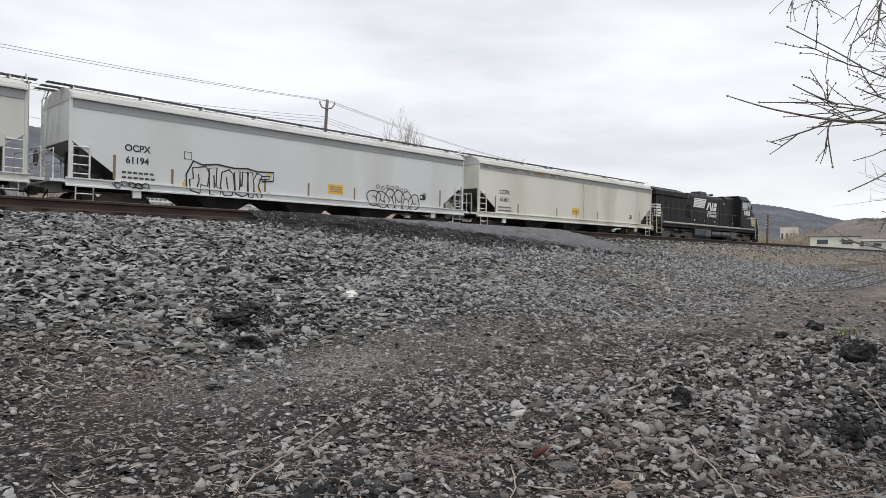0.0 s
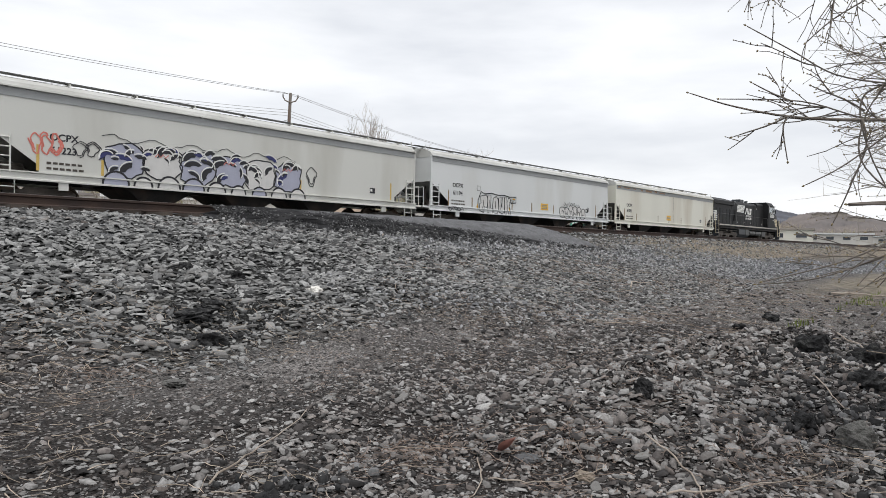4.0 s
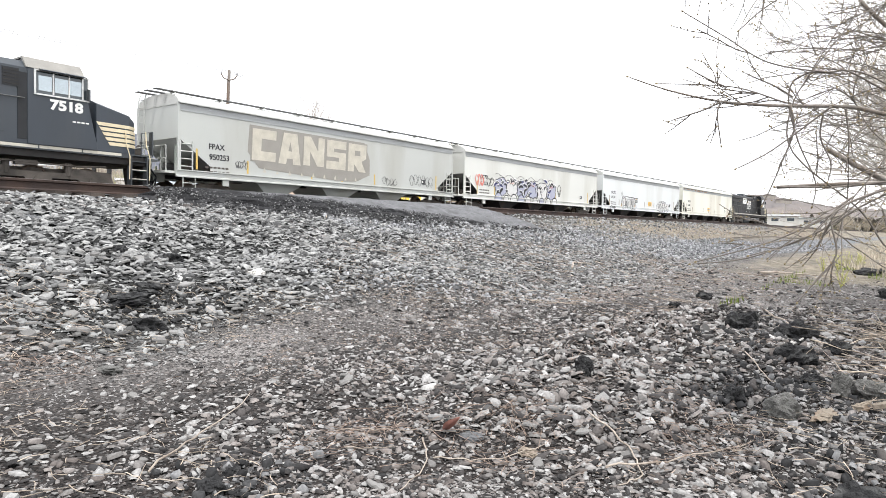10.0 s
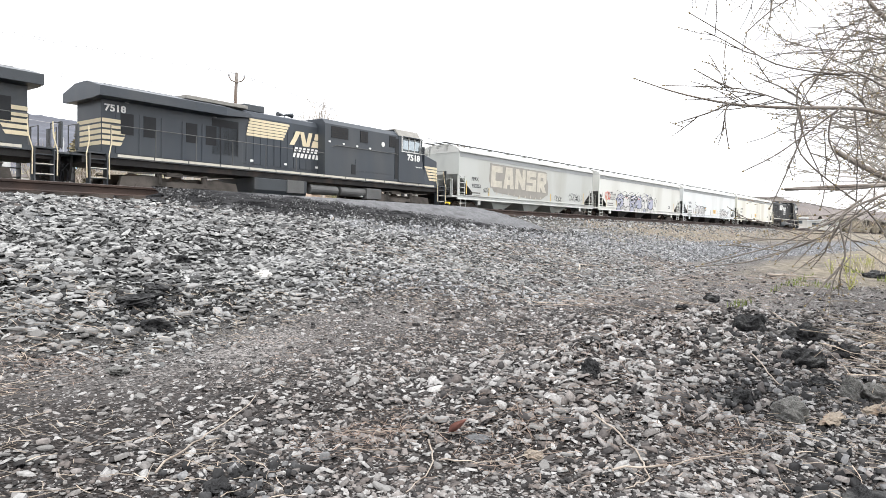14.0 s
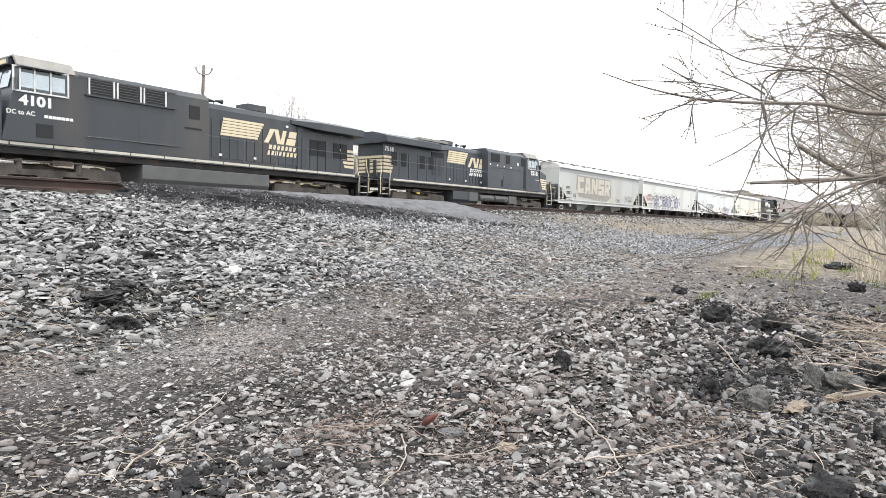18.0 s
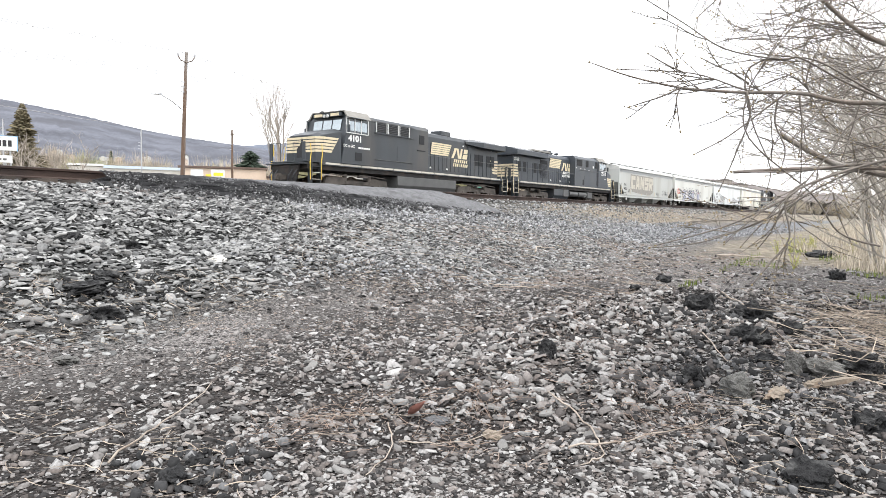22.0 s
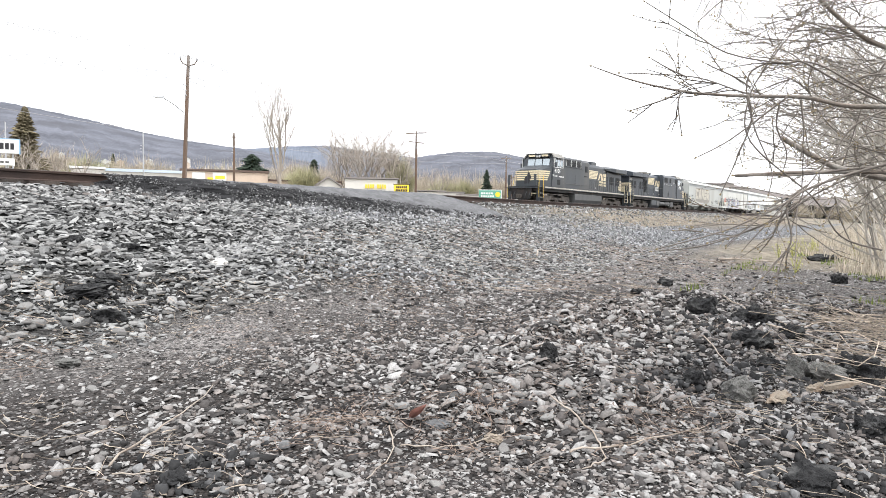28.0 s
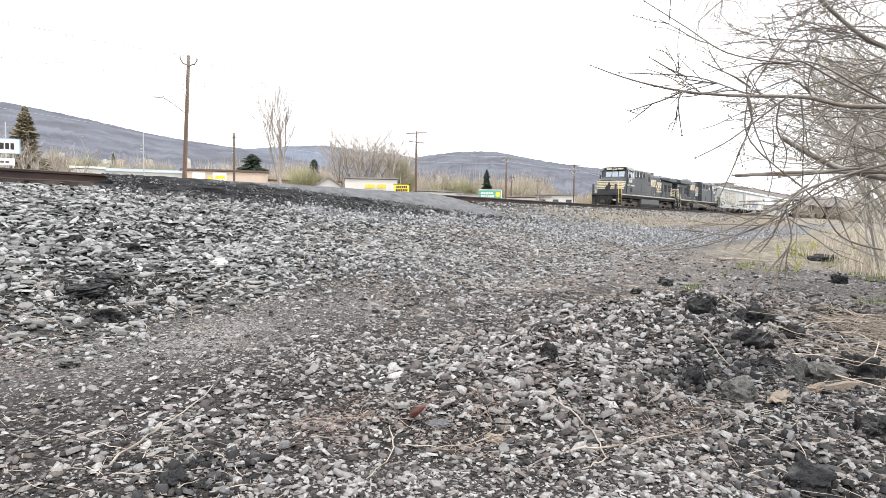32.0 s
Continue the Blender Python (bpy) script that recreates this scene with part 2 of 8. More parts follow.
def thing(name, label, category, at=None, group="", kind=""):
    ob = new(name)
    ob.empty_display_size = 0.2
    if at is not None:
        ob.matrix_basis = at
    return tagged(ob, label, category, group, kind)


def hash1(i, k=0):
    return (math.sin(i * 127.1 + k * 311.7) * 43758.5453) % 1.0


# ---- the ground ----
NEAR_Y, NEAR_Z = 11.75, 1.88       # centre line and rail top of the near track, straight along x
FAR_Z = 2.113                       # rail top of the track that the train runs on


def far_track(s):
    """Place and heading of the train's track, s metres along it: a long shallow reverse curve."""
    h0, k0, k1, k2 = 0.00618, -1.7917e-3, 3.5558e-5, -3.0789e-7
    c = min(max(s, -20.0), 205.0)
    h = h0 + k0 * c + k1 * c * c / 2 + k2 * c ** 3 / 6
    y = 25.811 + h0 * c + k0 * c * c / 2 + k1 * c ** 3 / 6 + k2 * c ** 4 / 24
    return s - 0.0000007 * c ** 3, y + h * (s - c), h


def lattice(i, j, k):
    a = np.sin(i * 127.1 + j * 311.7 + k * 74.7) * 43758.5453
    return a - np.floor(a)


def vnoise(x, y, k=0):
    """Smooth value noise, 0 to 1."""
    x, y = np.asarray(x, float), np.asarray(y, float)
    i, j = np.floor(x), np.floor(y)
    u, v = x - i, y - j
    u, v = u * u * (3 - 2 * u), v * v * (3 - 2 * v)
    a, b, c, d = lattice(i, j, k), lattice(i + 1, j, k), lattice(i, j + 1, k), lattice(i + 1, j + 1, k)
    return (a * (1 - u) + b * u) * (1 - v) + (c * (1 - u) + d * u) * v


def step(e0, e1, x):
    t = np.clip((np.asarray(x, float) - e0) / (e1 - e0), 0, 1)
    return t * t * (3 - 2 * t)


BEYOND_Y = [12.9, 13.4, 15.5, 19.0, 21.0, 24.0, 27.8, 30.5, 40.0, 80.0, 200.0, 700.0, 3000.0]
BEYOND_Z = [1.68, 1.64, 1.35, 1.4, 1.85, 1.87, 1.86, 1.45, 1.7, 2.2, 3.0, 6.0, 9.0]


def heap_rise(x, y):
    """The heap: a ridge with a broken crest, 0 to about 1."""
    crest = np.interp(x, [2, 4, 6, 8, 11], [1.6, 2.1, 2.4, 2.2, 1.4])
    along = step(2.6, 4.4, x) * (1 - step(9.0, 12.0, x))
    back, front = np.clip(y - crest, 0, None) / 0.75, np.clip(crest - y, 0, None) / 1.5
    return along * np.exp(-back ** 2 - front ** 2) * (0.75 + 0.5 * vnoise(x * 0.9, y * 0.9, 5))


def ground_z(x, y):
    """Height of the ground sheet."""
    x, y = np.asarray(x, float), np.asarray(y, float)
    left = np.interp(y, [-60, -6, 0, 2.5, 4.5, 6.0, 8.0, 9.4, 10.3] + BEYOND_Y, [0.3, -0.05, 0, 0.05, 0.2, 0.46, 1.0, 1.39, 1.61] + BEYOND_Z)
    right = np.interp(y, [-60, -6, 0, 3.0, 5.5, 7.0, 8.5, 9.6, 10.4] + BEYOND_Y, [0.5, 0.25, 0.1, 0.24, 0.4, 0.62, 0.98, 1.34, 1.66] + BEYOND_Z)
    t = step(9, 26, x)
    z = left * (1 - t) + right * t
    near = 1 - step(9.6, 10.6, y)
    z = z + near * ((vnoise(x * 0.55, y * 0.55, 1) - 0.5) * 0.16 + (vnoise(x * 1.7, y * 1.7, 2) - 0.5) * 0.07 + (vnoise(x * 5, y * 5, 3) - 0.5) * 0.03)
    # a long heap of stones and rubble on the bank, and the worn wheel path below the slope
    rise = heap_rise(x, y)
    z = z + 0.25 * rise + rise * ((vnoise(x * 2.2, y * 2.2, 6) - 0.5) * 0.16 + (vnoise(x * 5.5, y * 5.5, 7) - 0.5) * 0.07)
    path = 4.6 + 0.05 * (x - 3) + 0.5 * np.sin(x * 0.35)
    z = z - 0.07 * np.exp(-(((y - path) / 0.8) ** 2)) * near
    return z


def axis_points(spans):
    out = []
    for a, b, n in spans:
        out.append(np.linspace(a, b, n, endpoint=False))
    return np.concatenate(out + [[spans[-1][1]]])


gx = axis_points([(-3000, -400, 10), (-400, -40, 14), (-40, -4, 36), (-4, 14, 110), (14, 40, 60), (40, 120, 40), (120, 500, 30), (500, 4200, 16)])
gy = axis_points([(-600, -60, 8), (-60, -4, 18), (-4, 11, 110), (11, 32, 50), (32, 120, 24), (120, 700, 16), (700, 4200, 12)])
GX, GY = np.meshgrid(gx, gy)
GZ = ground_z(GX, GY)
me = bpy.data.meshes.new("ground")
nx, ny = len(gx), len(gy)
idx = np.arange(nx * ny).reshape(ny, nx)
quads = np.stack([idx[:-1, :-1], idx[:-1, 1:], idx[1:, 1:], idx[1:, :-1]], -1).reshape(-1, 4)
me.from_pydata(np.stack([GX, GY, GZ], -1).reshape(-1, 3).tolist(), [], quads.tolist())
me.polygons.foreach_set("use_smooth", [True] * len(me.polygons))


def lane_mask(x, y):
    """The stone lane that leaves the crossing and follows the track."""
    mid = np.interp(x, [8, 14, 20, 30, 45, 80, 160], [9.2, 8.6, 7.6, 6.6, 5.6, 5.0, 5.0])
    half = np.interp(x, [8, 14, 20, 45, 160], [0.3, 0.9, 1.5, 1.7, 1.8])
    return 1 - step(0.7, 1.3, np.abs(y - mid) / half + (vnoise(x * 0.6, y * 1.2, 9) - 0.5) * 0.7)


def grass_mask(x, y):
    """Dry grass: the bank below the rails farther along, and the verge beside the lane."""
    bank = step(17, 25, x + (vnoise(x * 0.5, y, 11) - 0.5) * 6) * step(7.6, 8.8, y - (x - 20) * -0.012) * (1 - step(10.2, 10.5, y))
    verge = step(16, 20, x + (vnoise(x * 0.4, y * 0.8, 12) - 0.5) * 4) * (1 - step(3.4, 4.4, y - x * 0.01))
    far = step(26, 32, y)
    return np.clip(np.maximum(np.maximum(bank, verge), far) * (0.6 + 0.6 * vnoise(x * 0.9, y * 0.9, 13)), 0, 1)


def ballast_mask(x, y):
    edge = 6.1 + (vnoise(x * 0.7, y * 0.7, 14) - 0.5) * 2.2
    return step(-1.3, 0.7, y - edge) * (1 - step(29, 31, y)) * (1 - step(9.5, 15, x) * (1 - step(9.8, 10.3, y)))


def path_wear(x, y):
    """How far the wheel path is worn down to fine soil."""
    mid = 4.6 + 0.05 * (x - 3) + 0.5 * np.sin(x * 0.35)
    w = np.exp(-(((y - mid) / 0.95) ** 2))
    flat = step(8.5, 13.0, x + (vnoise(x * 0.7, y * 0.9, 43) - 0.5) * 3) * 0.75
    return np.clip(np.maximum(w * step(2.3, 4.2, x + 0.25 * y) * (0.4 + vnoise(x * 0.8, y * 0.8, 33)), flat * (0.5 + 0.7 * vnoise(x * 1.1, y * 1.1, 44))), 0, 1)


for name, fn in (("path", path_wear), ("lane", lane_mask), ("grass", grass_mask), ("ballast", ballast_mask)):
    me.attributes.new(name, "FLOAT", "POINT").data.foreach_set("value", np.clip(fn(GX, GY), 0, 1).ravel().astype(np.float32))


def ground_material():
    m = bpy.data.materials.new("stony_ground_gap_shade")
    m.use_nodes = True
    n, l = m.node_tree.nodes, m.node_tree.links
    b = n["Principled BSDF"]
    b.inputs["Roughness"].default_value = 0.95
    b.inputs["Specular IOR Level"].default_value = 0.2
    co = n.new("ShaderNodeTexCoord")

    def noise_at(scale, detail=4):
        t = n.new("ShaderNodeTexNoise")
        t.inputs["Scale"].default_value, t.inputs["Detail"].default_value = scale, detail
        l.new(co.outputs["Object"], t.inputs["Vector"])
        return t.outputs["Fac"]

    def ramp(fac, stops):
        r = n.new("ShaderNodeValToRGB")
        e = r.color_ramp.elements
        while len(e) < len(stops):
            e.new(0.5)
        for q, (p, c) in zip(e, stops):
            q.position, q.color = p, (*c, 1)
        l.new(fac, r.inputs["Fac"])
        return r.outputs["Color"]

    def mix(fac, a, b2):
        x = n.new("ShaderNodeMix")
        x.data_type = "RGBA"
        l.new(fac, x.inputs["Factor"])
        l.new(a, x.inputs[6])
        l.new(b2, x.inputs[7])
        return x.outputs[2]

    def attr(name):
        a = n.new("ShaderNodeAttribute")
        a.attribute_name = name
        return a.outputs["Fac"]

    vor = n.new("ShaderNodeTexVoronoi")
    vor.inputs["Scale"].default_value = 55
    l.new(co.outputs["Object"], vor.inputs["Vector"])
    chips = n.new("ShaderNodeSeparateColor")
    l.new(vor.outputs["Color"], chips.inputs["Color"])
    # dark soil, made blacker to imitate shade in the gaps between stones
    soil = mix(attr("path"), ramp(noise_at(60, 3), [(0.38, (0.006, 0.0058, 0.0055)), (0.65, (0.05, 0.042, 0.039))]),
               ramp(noise_at(45, 4), [(0.36, (0.02, 0.019, 0.018)), (0.66, (0.34, 0.316, 0.302))]))
    grit = mix(ramp(chips.outputs[0], [(0.72, (0, 0, 0)), (0.76, (1, 1, 1))]), soil, ramp(chips.outputs[1], [(0.0, (0.03, 0.03, 0.03)), (0.7, (0.13, 0.122, 0.118)), (1.0, (0.33, 0.315, 0.306))]))
    # ballast bed is near-black in place of the shade under its stones
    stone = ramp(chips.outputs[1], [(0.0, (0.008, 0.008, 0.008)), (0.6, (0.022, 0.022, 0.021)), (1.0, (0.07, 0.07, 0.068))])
    blue = ramp(chips.outputs[2], [(0.0, (0.06, 0.061, 0.064)), (1.0, (0.22, 0.225, 0.233))])
    straw = ramp(noise_at(3, 6), [(0.3, (0.10, 0.088, 0.07)), (0.5, (0.20, 0.175, 0.135)), (0.7, (0.31, 0.27, 0.21))])
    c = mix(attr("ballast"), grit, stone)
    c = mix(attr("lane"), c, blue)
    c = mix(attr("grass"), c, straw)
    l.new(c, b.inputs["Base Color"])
    bp = n.new("ShaderNodeBump")
    bp.inputs["Strength"].default_value, bp.inputs["Distance"].default_value = 0.7, 0.03
    l.new(vor.outputs["Distance"], bp.inputs["Height"])
    l.new(bp.outputs["Normal"], b.inputs["Normal"])
    return m


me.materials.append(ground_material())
ground = tagged(new("ground", me), "dark stony soil with gap shade in its colour, rising to a ballast bank, dry grass farther on", "ground", kind="structure")


# ---- tracks ----
RAIL_SECTION = [(-0.075, -0.17), (0.075, -0.17), (0.075, -0.155), (0.012, -0.135), (0.010, -0.05), (0.036, -0.035), (0.037, -0.006), (0.030, 0.0),
                (-0.030, 0.0), (-0.037, -0.006), (-0.036, -0.035), (-0.010, -0.05), (-0.012, -0.135), (-0.075, -0.155)]


def rail(name, places, parent, label):
    """One rail along (x, y, z, heading) places, with a shiny running surface."""
    secs = []
    for x, y, z, h in places:
        c, s = math.cos(h), math.sin(h)
        secs.append([(x - s * u, y + c * u, z + v) for u, v in RAIL_SECTION])
    ob = part(name, Shape().loft(secs), M_RAIL, parent, label)
    top = Shape()
    top.loft([[(x - math.sin(h) * u, y + math.cos(h) * u, z + v) for u, v in ((-0.026, 0.0005), (0.026, 0.0005), (0.026, 0.003), (-0.026, 0.003))] for x, y, z, h in places])
    part("running_surface", top, M_RAIL_TOP, ob, "worn bright rail top")
    return ob


TIE = Shape().box((0, 0, -0.265), (0.22, 2.6, 0.17)).mesh("tie")
TIE.materials.append(M_TIE)
near_track = thing("track_near", "rusty railway track on grey ballast beside the crossing", "railway track", kind="structure")
for side in (-0.753, 0.753):
    rail("rail", [(x, NEAR_Y + side, NEAR_Z, 0) for x in (-60, 0, 30, 80, 200, 420)], near_track, "rust-brown steel rail")
for i in range(150):
    t = new("tie", TIE)
    t.parent = near_track
    t.location = (-18 + i * 0.53, NEAR_Y + (hash1(i) - 0.5) * 0.08, NEAR_Z)
far_line = thing("track_far", "railway track that the train runs on", "railway track", kind="structure")
stations = [-60 + 10 * i for i in range(44)]
for side in (-0.753, 0.753):
    places = []
    for s in stations:
        x, y, h = far_track(s)
        places.append((x - math.sin(h) * side, y + math.cos(h) * side, FAR_Z, h))
    rail("rail", places, far_line, "rust-brown steel rail")
for i in range(130):
    x, y, h = far_track(-5 + i * 0.6)
    t = new("tie", TIE)
    t.parent = far_line
    t.matrix_basis = pose(x, y, FAR_Z, 0, 0, math.degrees(h))


# ---- the crossing: a lump of worn asphalt laid over the near track ----
def crossing():
    n = 150
    us = np.linspace(0, 1, n)
    top_x = 6.3 + us * 10.4
    ku = [0, 0.06, 0.15, 0.45, 0.7, 0.9, 1]
    front_x = np.interp(us, ku, [5.9, 6.6, 7.7, 11.2, 13.8, 15.9, 17.3])
    front_y = np.interp(us, ku, [10.75, 10.1, 9.6, 9.45, 9.25, 8.9, 8.4])
    front_z = np.interp(us, ku, [1.70, 1.58, 1.46, 1.40, 1.31, 1.16, 1.02])
    crown = NEAR_Z + 0.014 - 0.16 * (1 - step(0, 0.05, us)) - 0.10 * step(0.95, 1, us)
    rows, nv = [], 26
    for k in range(nv):
        v = k / (nv - 1)
        w = 1 - (1 - v) ** 1.7
        x = front_x * (1 - v) + top_x * v
        y = front_y * (1 - v) + 10.92 * v
        z = front_z * (1 - w) + crown * w
        keep = (1 - v) ** 0.7
        z = z + keep * ((vnoise(x * 1.2, y * 1.2, 21) - 0.5) * 0.10 + (vnoise(x * 4, y * 4, 22) - 0.5) * 0.09 + (vnoise(x * 11, y * 11, 25) - 0.5) * 0.07) + (vnoise(x * 22, y * 22, 26) - 0.5) * 0.012
        x = x + (vnoise(x * 2, y * 2, 23) - 0.5) * 0.08 * keep
        y = y + (vnoise(x * 3, y * 1, 27) - 0.5) * 0.25 * keep
        rows.append(np.stack([x, y, z], -1))
    for yy in (11.3, 11.9, 12.6, 13.6, 15.0):
        z = np.where(yy < 13, crown, NEAR_Z - 0.1 * (yy - 13)) + (vnoise(top_x * 3, top_x * 0 + yy, 24) - 0.5) * 0.015
        rows.append(np.stack([top_x, np.full(n, yy), z], -1))
    skirt = rows[0].copy()
    skirt[:, 2] -= 0.3
    skirt[:, 1] -= 0.12
    rows.insert(0, skirt)
    s = Shape()
    s.loft([[tuple(p) for p in r] for r in rows], close=False, caps=False)
    ob = part("crossing", s, M_ASPHALT, None, smooth=True)
    co = np.array([v.co[:] for v in ob.data.vertices])
    front = np.interp(co[:, 0], [5.9, 7.7, 11.2, 14.0, 16.4, 18.4], [10.75, 9.6, 9.45, 9.25, 8.9, 8.4])
    reach = np.interp(co[:, 0], [6.0, 8.5, 11.0, 13.0, 16.0], [1.6, 1.2, 0.6, 0.3, 0.1])
    raw = 1 - step(0.75, 1.15, (co[:, 1] - front) / reach + (vnoise(co[:, 0] * 3, co[:, 1] * 4, 29) - 0.5) * 0.6)
    ob.data.attributes.new("broken", "FLOAT", "POINT").data.foreach_set("value", np.clip(raw, 0, 1).astype(np.float32))
    return tagged(ob, "lumpy worn grey asphalt crossing laid over the near rails", "crossing", kind="structure")


crossing()

# ---- the train: two facing locomotives, four covered hoppers and a leading locomotive ----
def truck_frame(length, name="truck_frame"):
    """Cast side frame with pedestals, springs and journal boxes; length between its outer axles."""
    s = Shape()
    h = length / 2
    for y in (-1.05, 1.05):
        out = [(-h - 0.25, 0.42), (-h - 0.22, 0.66), (-h * 0.6, 0.72), (-0.45, 0.80), (0.45, 0.80), (h * 0.6, 0.72), (h + 0.22, 0.66), (h + 0.25, 0.42),
               (h - 0.25, 0.42), (h - 0.32, 0.52), (0.5, 0.30), (-0.5, 0.30), (-h + 0.32, 0.52), (-h + 0.25, 0.42)]
        s.prism([(a, b) for a, b in out], y - 0.07, y + 0.07, "y")
        for x in (-h, h):
            s.lathe((x, y, 0.46), [(-0.13, 0.10), (-0.13, 0.14), (0.13, 0.14), (0.13, 0.10)], "y", 10)
        for x in (-0.22, 0, 0.22):
            s.lathe((x, y, 0.33), [(0, 0.08), (0.25, 0.08)], "z", 8)
    s.box((0, 0, 0.62), (0.35, 2.2, 0.22))
    return s


def wheelset(r):
    s = Shape()
    for y in (-0.75, 0.75):
        d = 1 if y > 0 else -1
        s.lathe((0, y, 0), [(-0.065 * d, r * 0.2), (-0.065 * d, r + 0.027), (-0.04 * d, r + 0.025), (-0.03 * d, r), (0.065 * d, r - 0.004), (0.065 * d, r - 0.06), (0.02 * d, r - 0.09),
                             (0.02 * d, 0.2), (0.08 * d, 0.15), (0.08 * d, 0.08)], "y", 24)
    s.tube([(0, -1.0, 0), (0, 1.0, 0)], 0.085, 10)
    for k in range(3):
        w = 2 * math.pi * k / 3
        for y in (-0.83, 0.83):
            s.lathe((0.11 * math.cos(w), y, 0.11 * math.sin(w)), [(-0.02, 0.02), (0.02, 0.02)], "y", 6)
    return s


WHEELS = []          # (wheelset object, place in its thing, radius)
MESHES = {}


def shared(key, make, material, smooth=False):
    if key not in MESHES:
        MESHES[key] = make().mesh(key, smooth)
        MESHES[key].materials.append(material)
    return MESHES[key]


def add_wheels(root, xs, r, key):
    for x in xs:
        ob = part("wheelset", shared(key, lambda: wheelset(r), M_WHEEL, False), M_WHEEL, root)
        ob.matrix_basis = pose(x, 0, r)
        WHEELS.append((ob, x, r))


def text_on(words, size, x, y, z, material, parent, facing=-1, name="lettering", bold=0.0, label="", shear=0.0, width=None, stretch=1.0):
    """Painted letters on a side wall, read from the -y side (facing -1) or the +y side (facing 1)."""
    cu = bpy.data.curves.new("letters", "FONT")
    cu.body, cu.size, cu.align_x, cu.align_y = words, size, "CENTER", "CENTER"
    cu.extrude, cu.offset, cu.shear = 0.002, bold, shear
    tmp = bpy.data.objects.new("letters", cu)
    me = bpy.data.meshes.new_from_object(tmp)
    bpy.data.objects.remove(tmp)
    bpy.data.curves.remove(cu)
    k = stretch
    if width:
        xs = [v.co.x for v in me.vertices]
        k = width / (max(xs) - min(xs))
    for v in me.vertices:
        v.co.x *= k
    me.materials.clear()
    me.materials.append(material)
    ob = new(name, me)
    ob.parent = parent
    ob.matrix_basis = pose(x, y, z, 90, 0, 0 if facing < 0 else 180)
    if label:
        ob["label"] = label
    return ob


def panel_on(outline, x, y, z, material, parent, name, facing=-1, thick=0.004, label="", turn=0.0):
    """A flat painted shape (outline in metres: along, up) on a side wall."""
    s = Shape().prism(outline, -thick / 2, thick / 2, "y")
    ob = part(name, s, material, parent, label)
    ob.matrix_basis = pose(x, y, z, 0, turn, 0 if facing < 0 else 180)
    return ob


def rect(w, h):
    return [(-w / 2, -h / 2), (w / 2, -h / 2), (w / 2, h / 2), (-w / 2, h / 2)]


def stroke(points, w):
    """A painted line of width w through points (along, up), as an outline-free ribbon Shape in the plane y = 0."""
    s = Shape()
    n = len(points)
    pts = [Vector((p[0], p[1])) for p in points]
    secs = []
    for i, p in enumerate(pts):
        t = pts[min(i + 1, n - 1)] - pts[max(i - 1, 0)]
        t = t.normalized() if t.length > 0 else Vector((1, 0))
        q = Vector((-t.y, t.x)) * w / 2
        secs.append([(p.x + q.x, -0.002, p.y + q.y), (p.x - q.x, -0.002, p.y - q.y), (p.x - q.x, 0.002, p.y - q.y), (p.x + q.x, 0.002, p.y + q.y)])
    return s.loft(secs)


SECTION = [(0, 4.40), (-0.5, 4.385), (-0.95, 4.33), (-1.30, 4.24), (-1.52, 4.11), (-1.60, 3.95)]


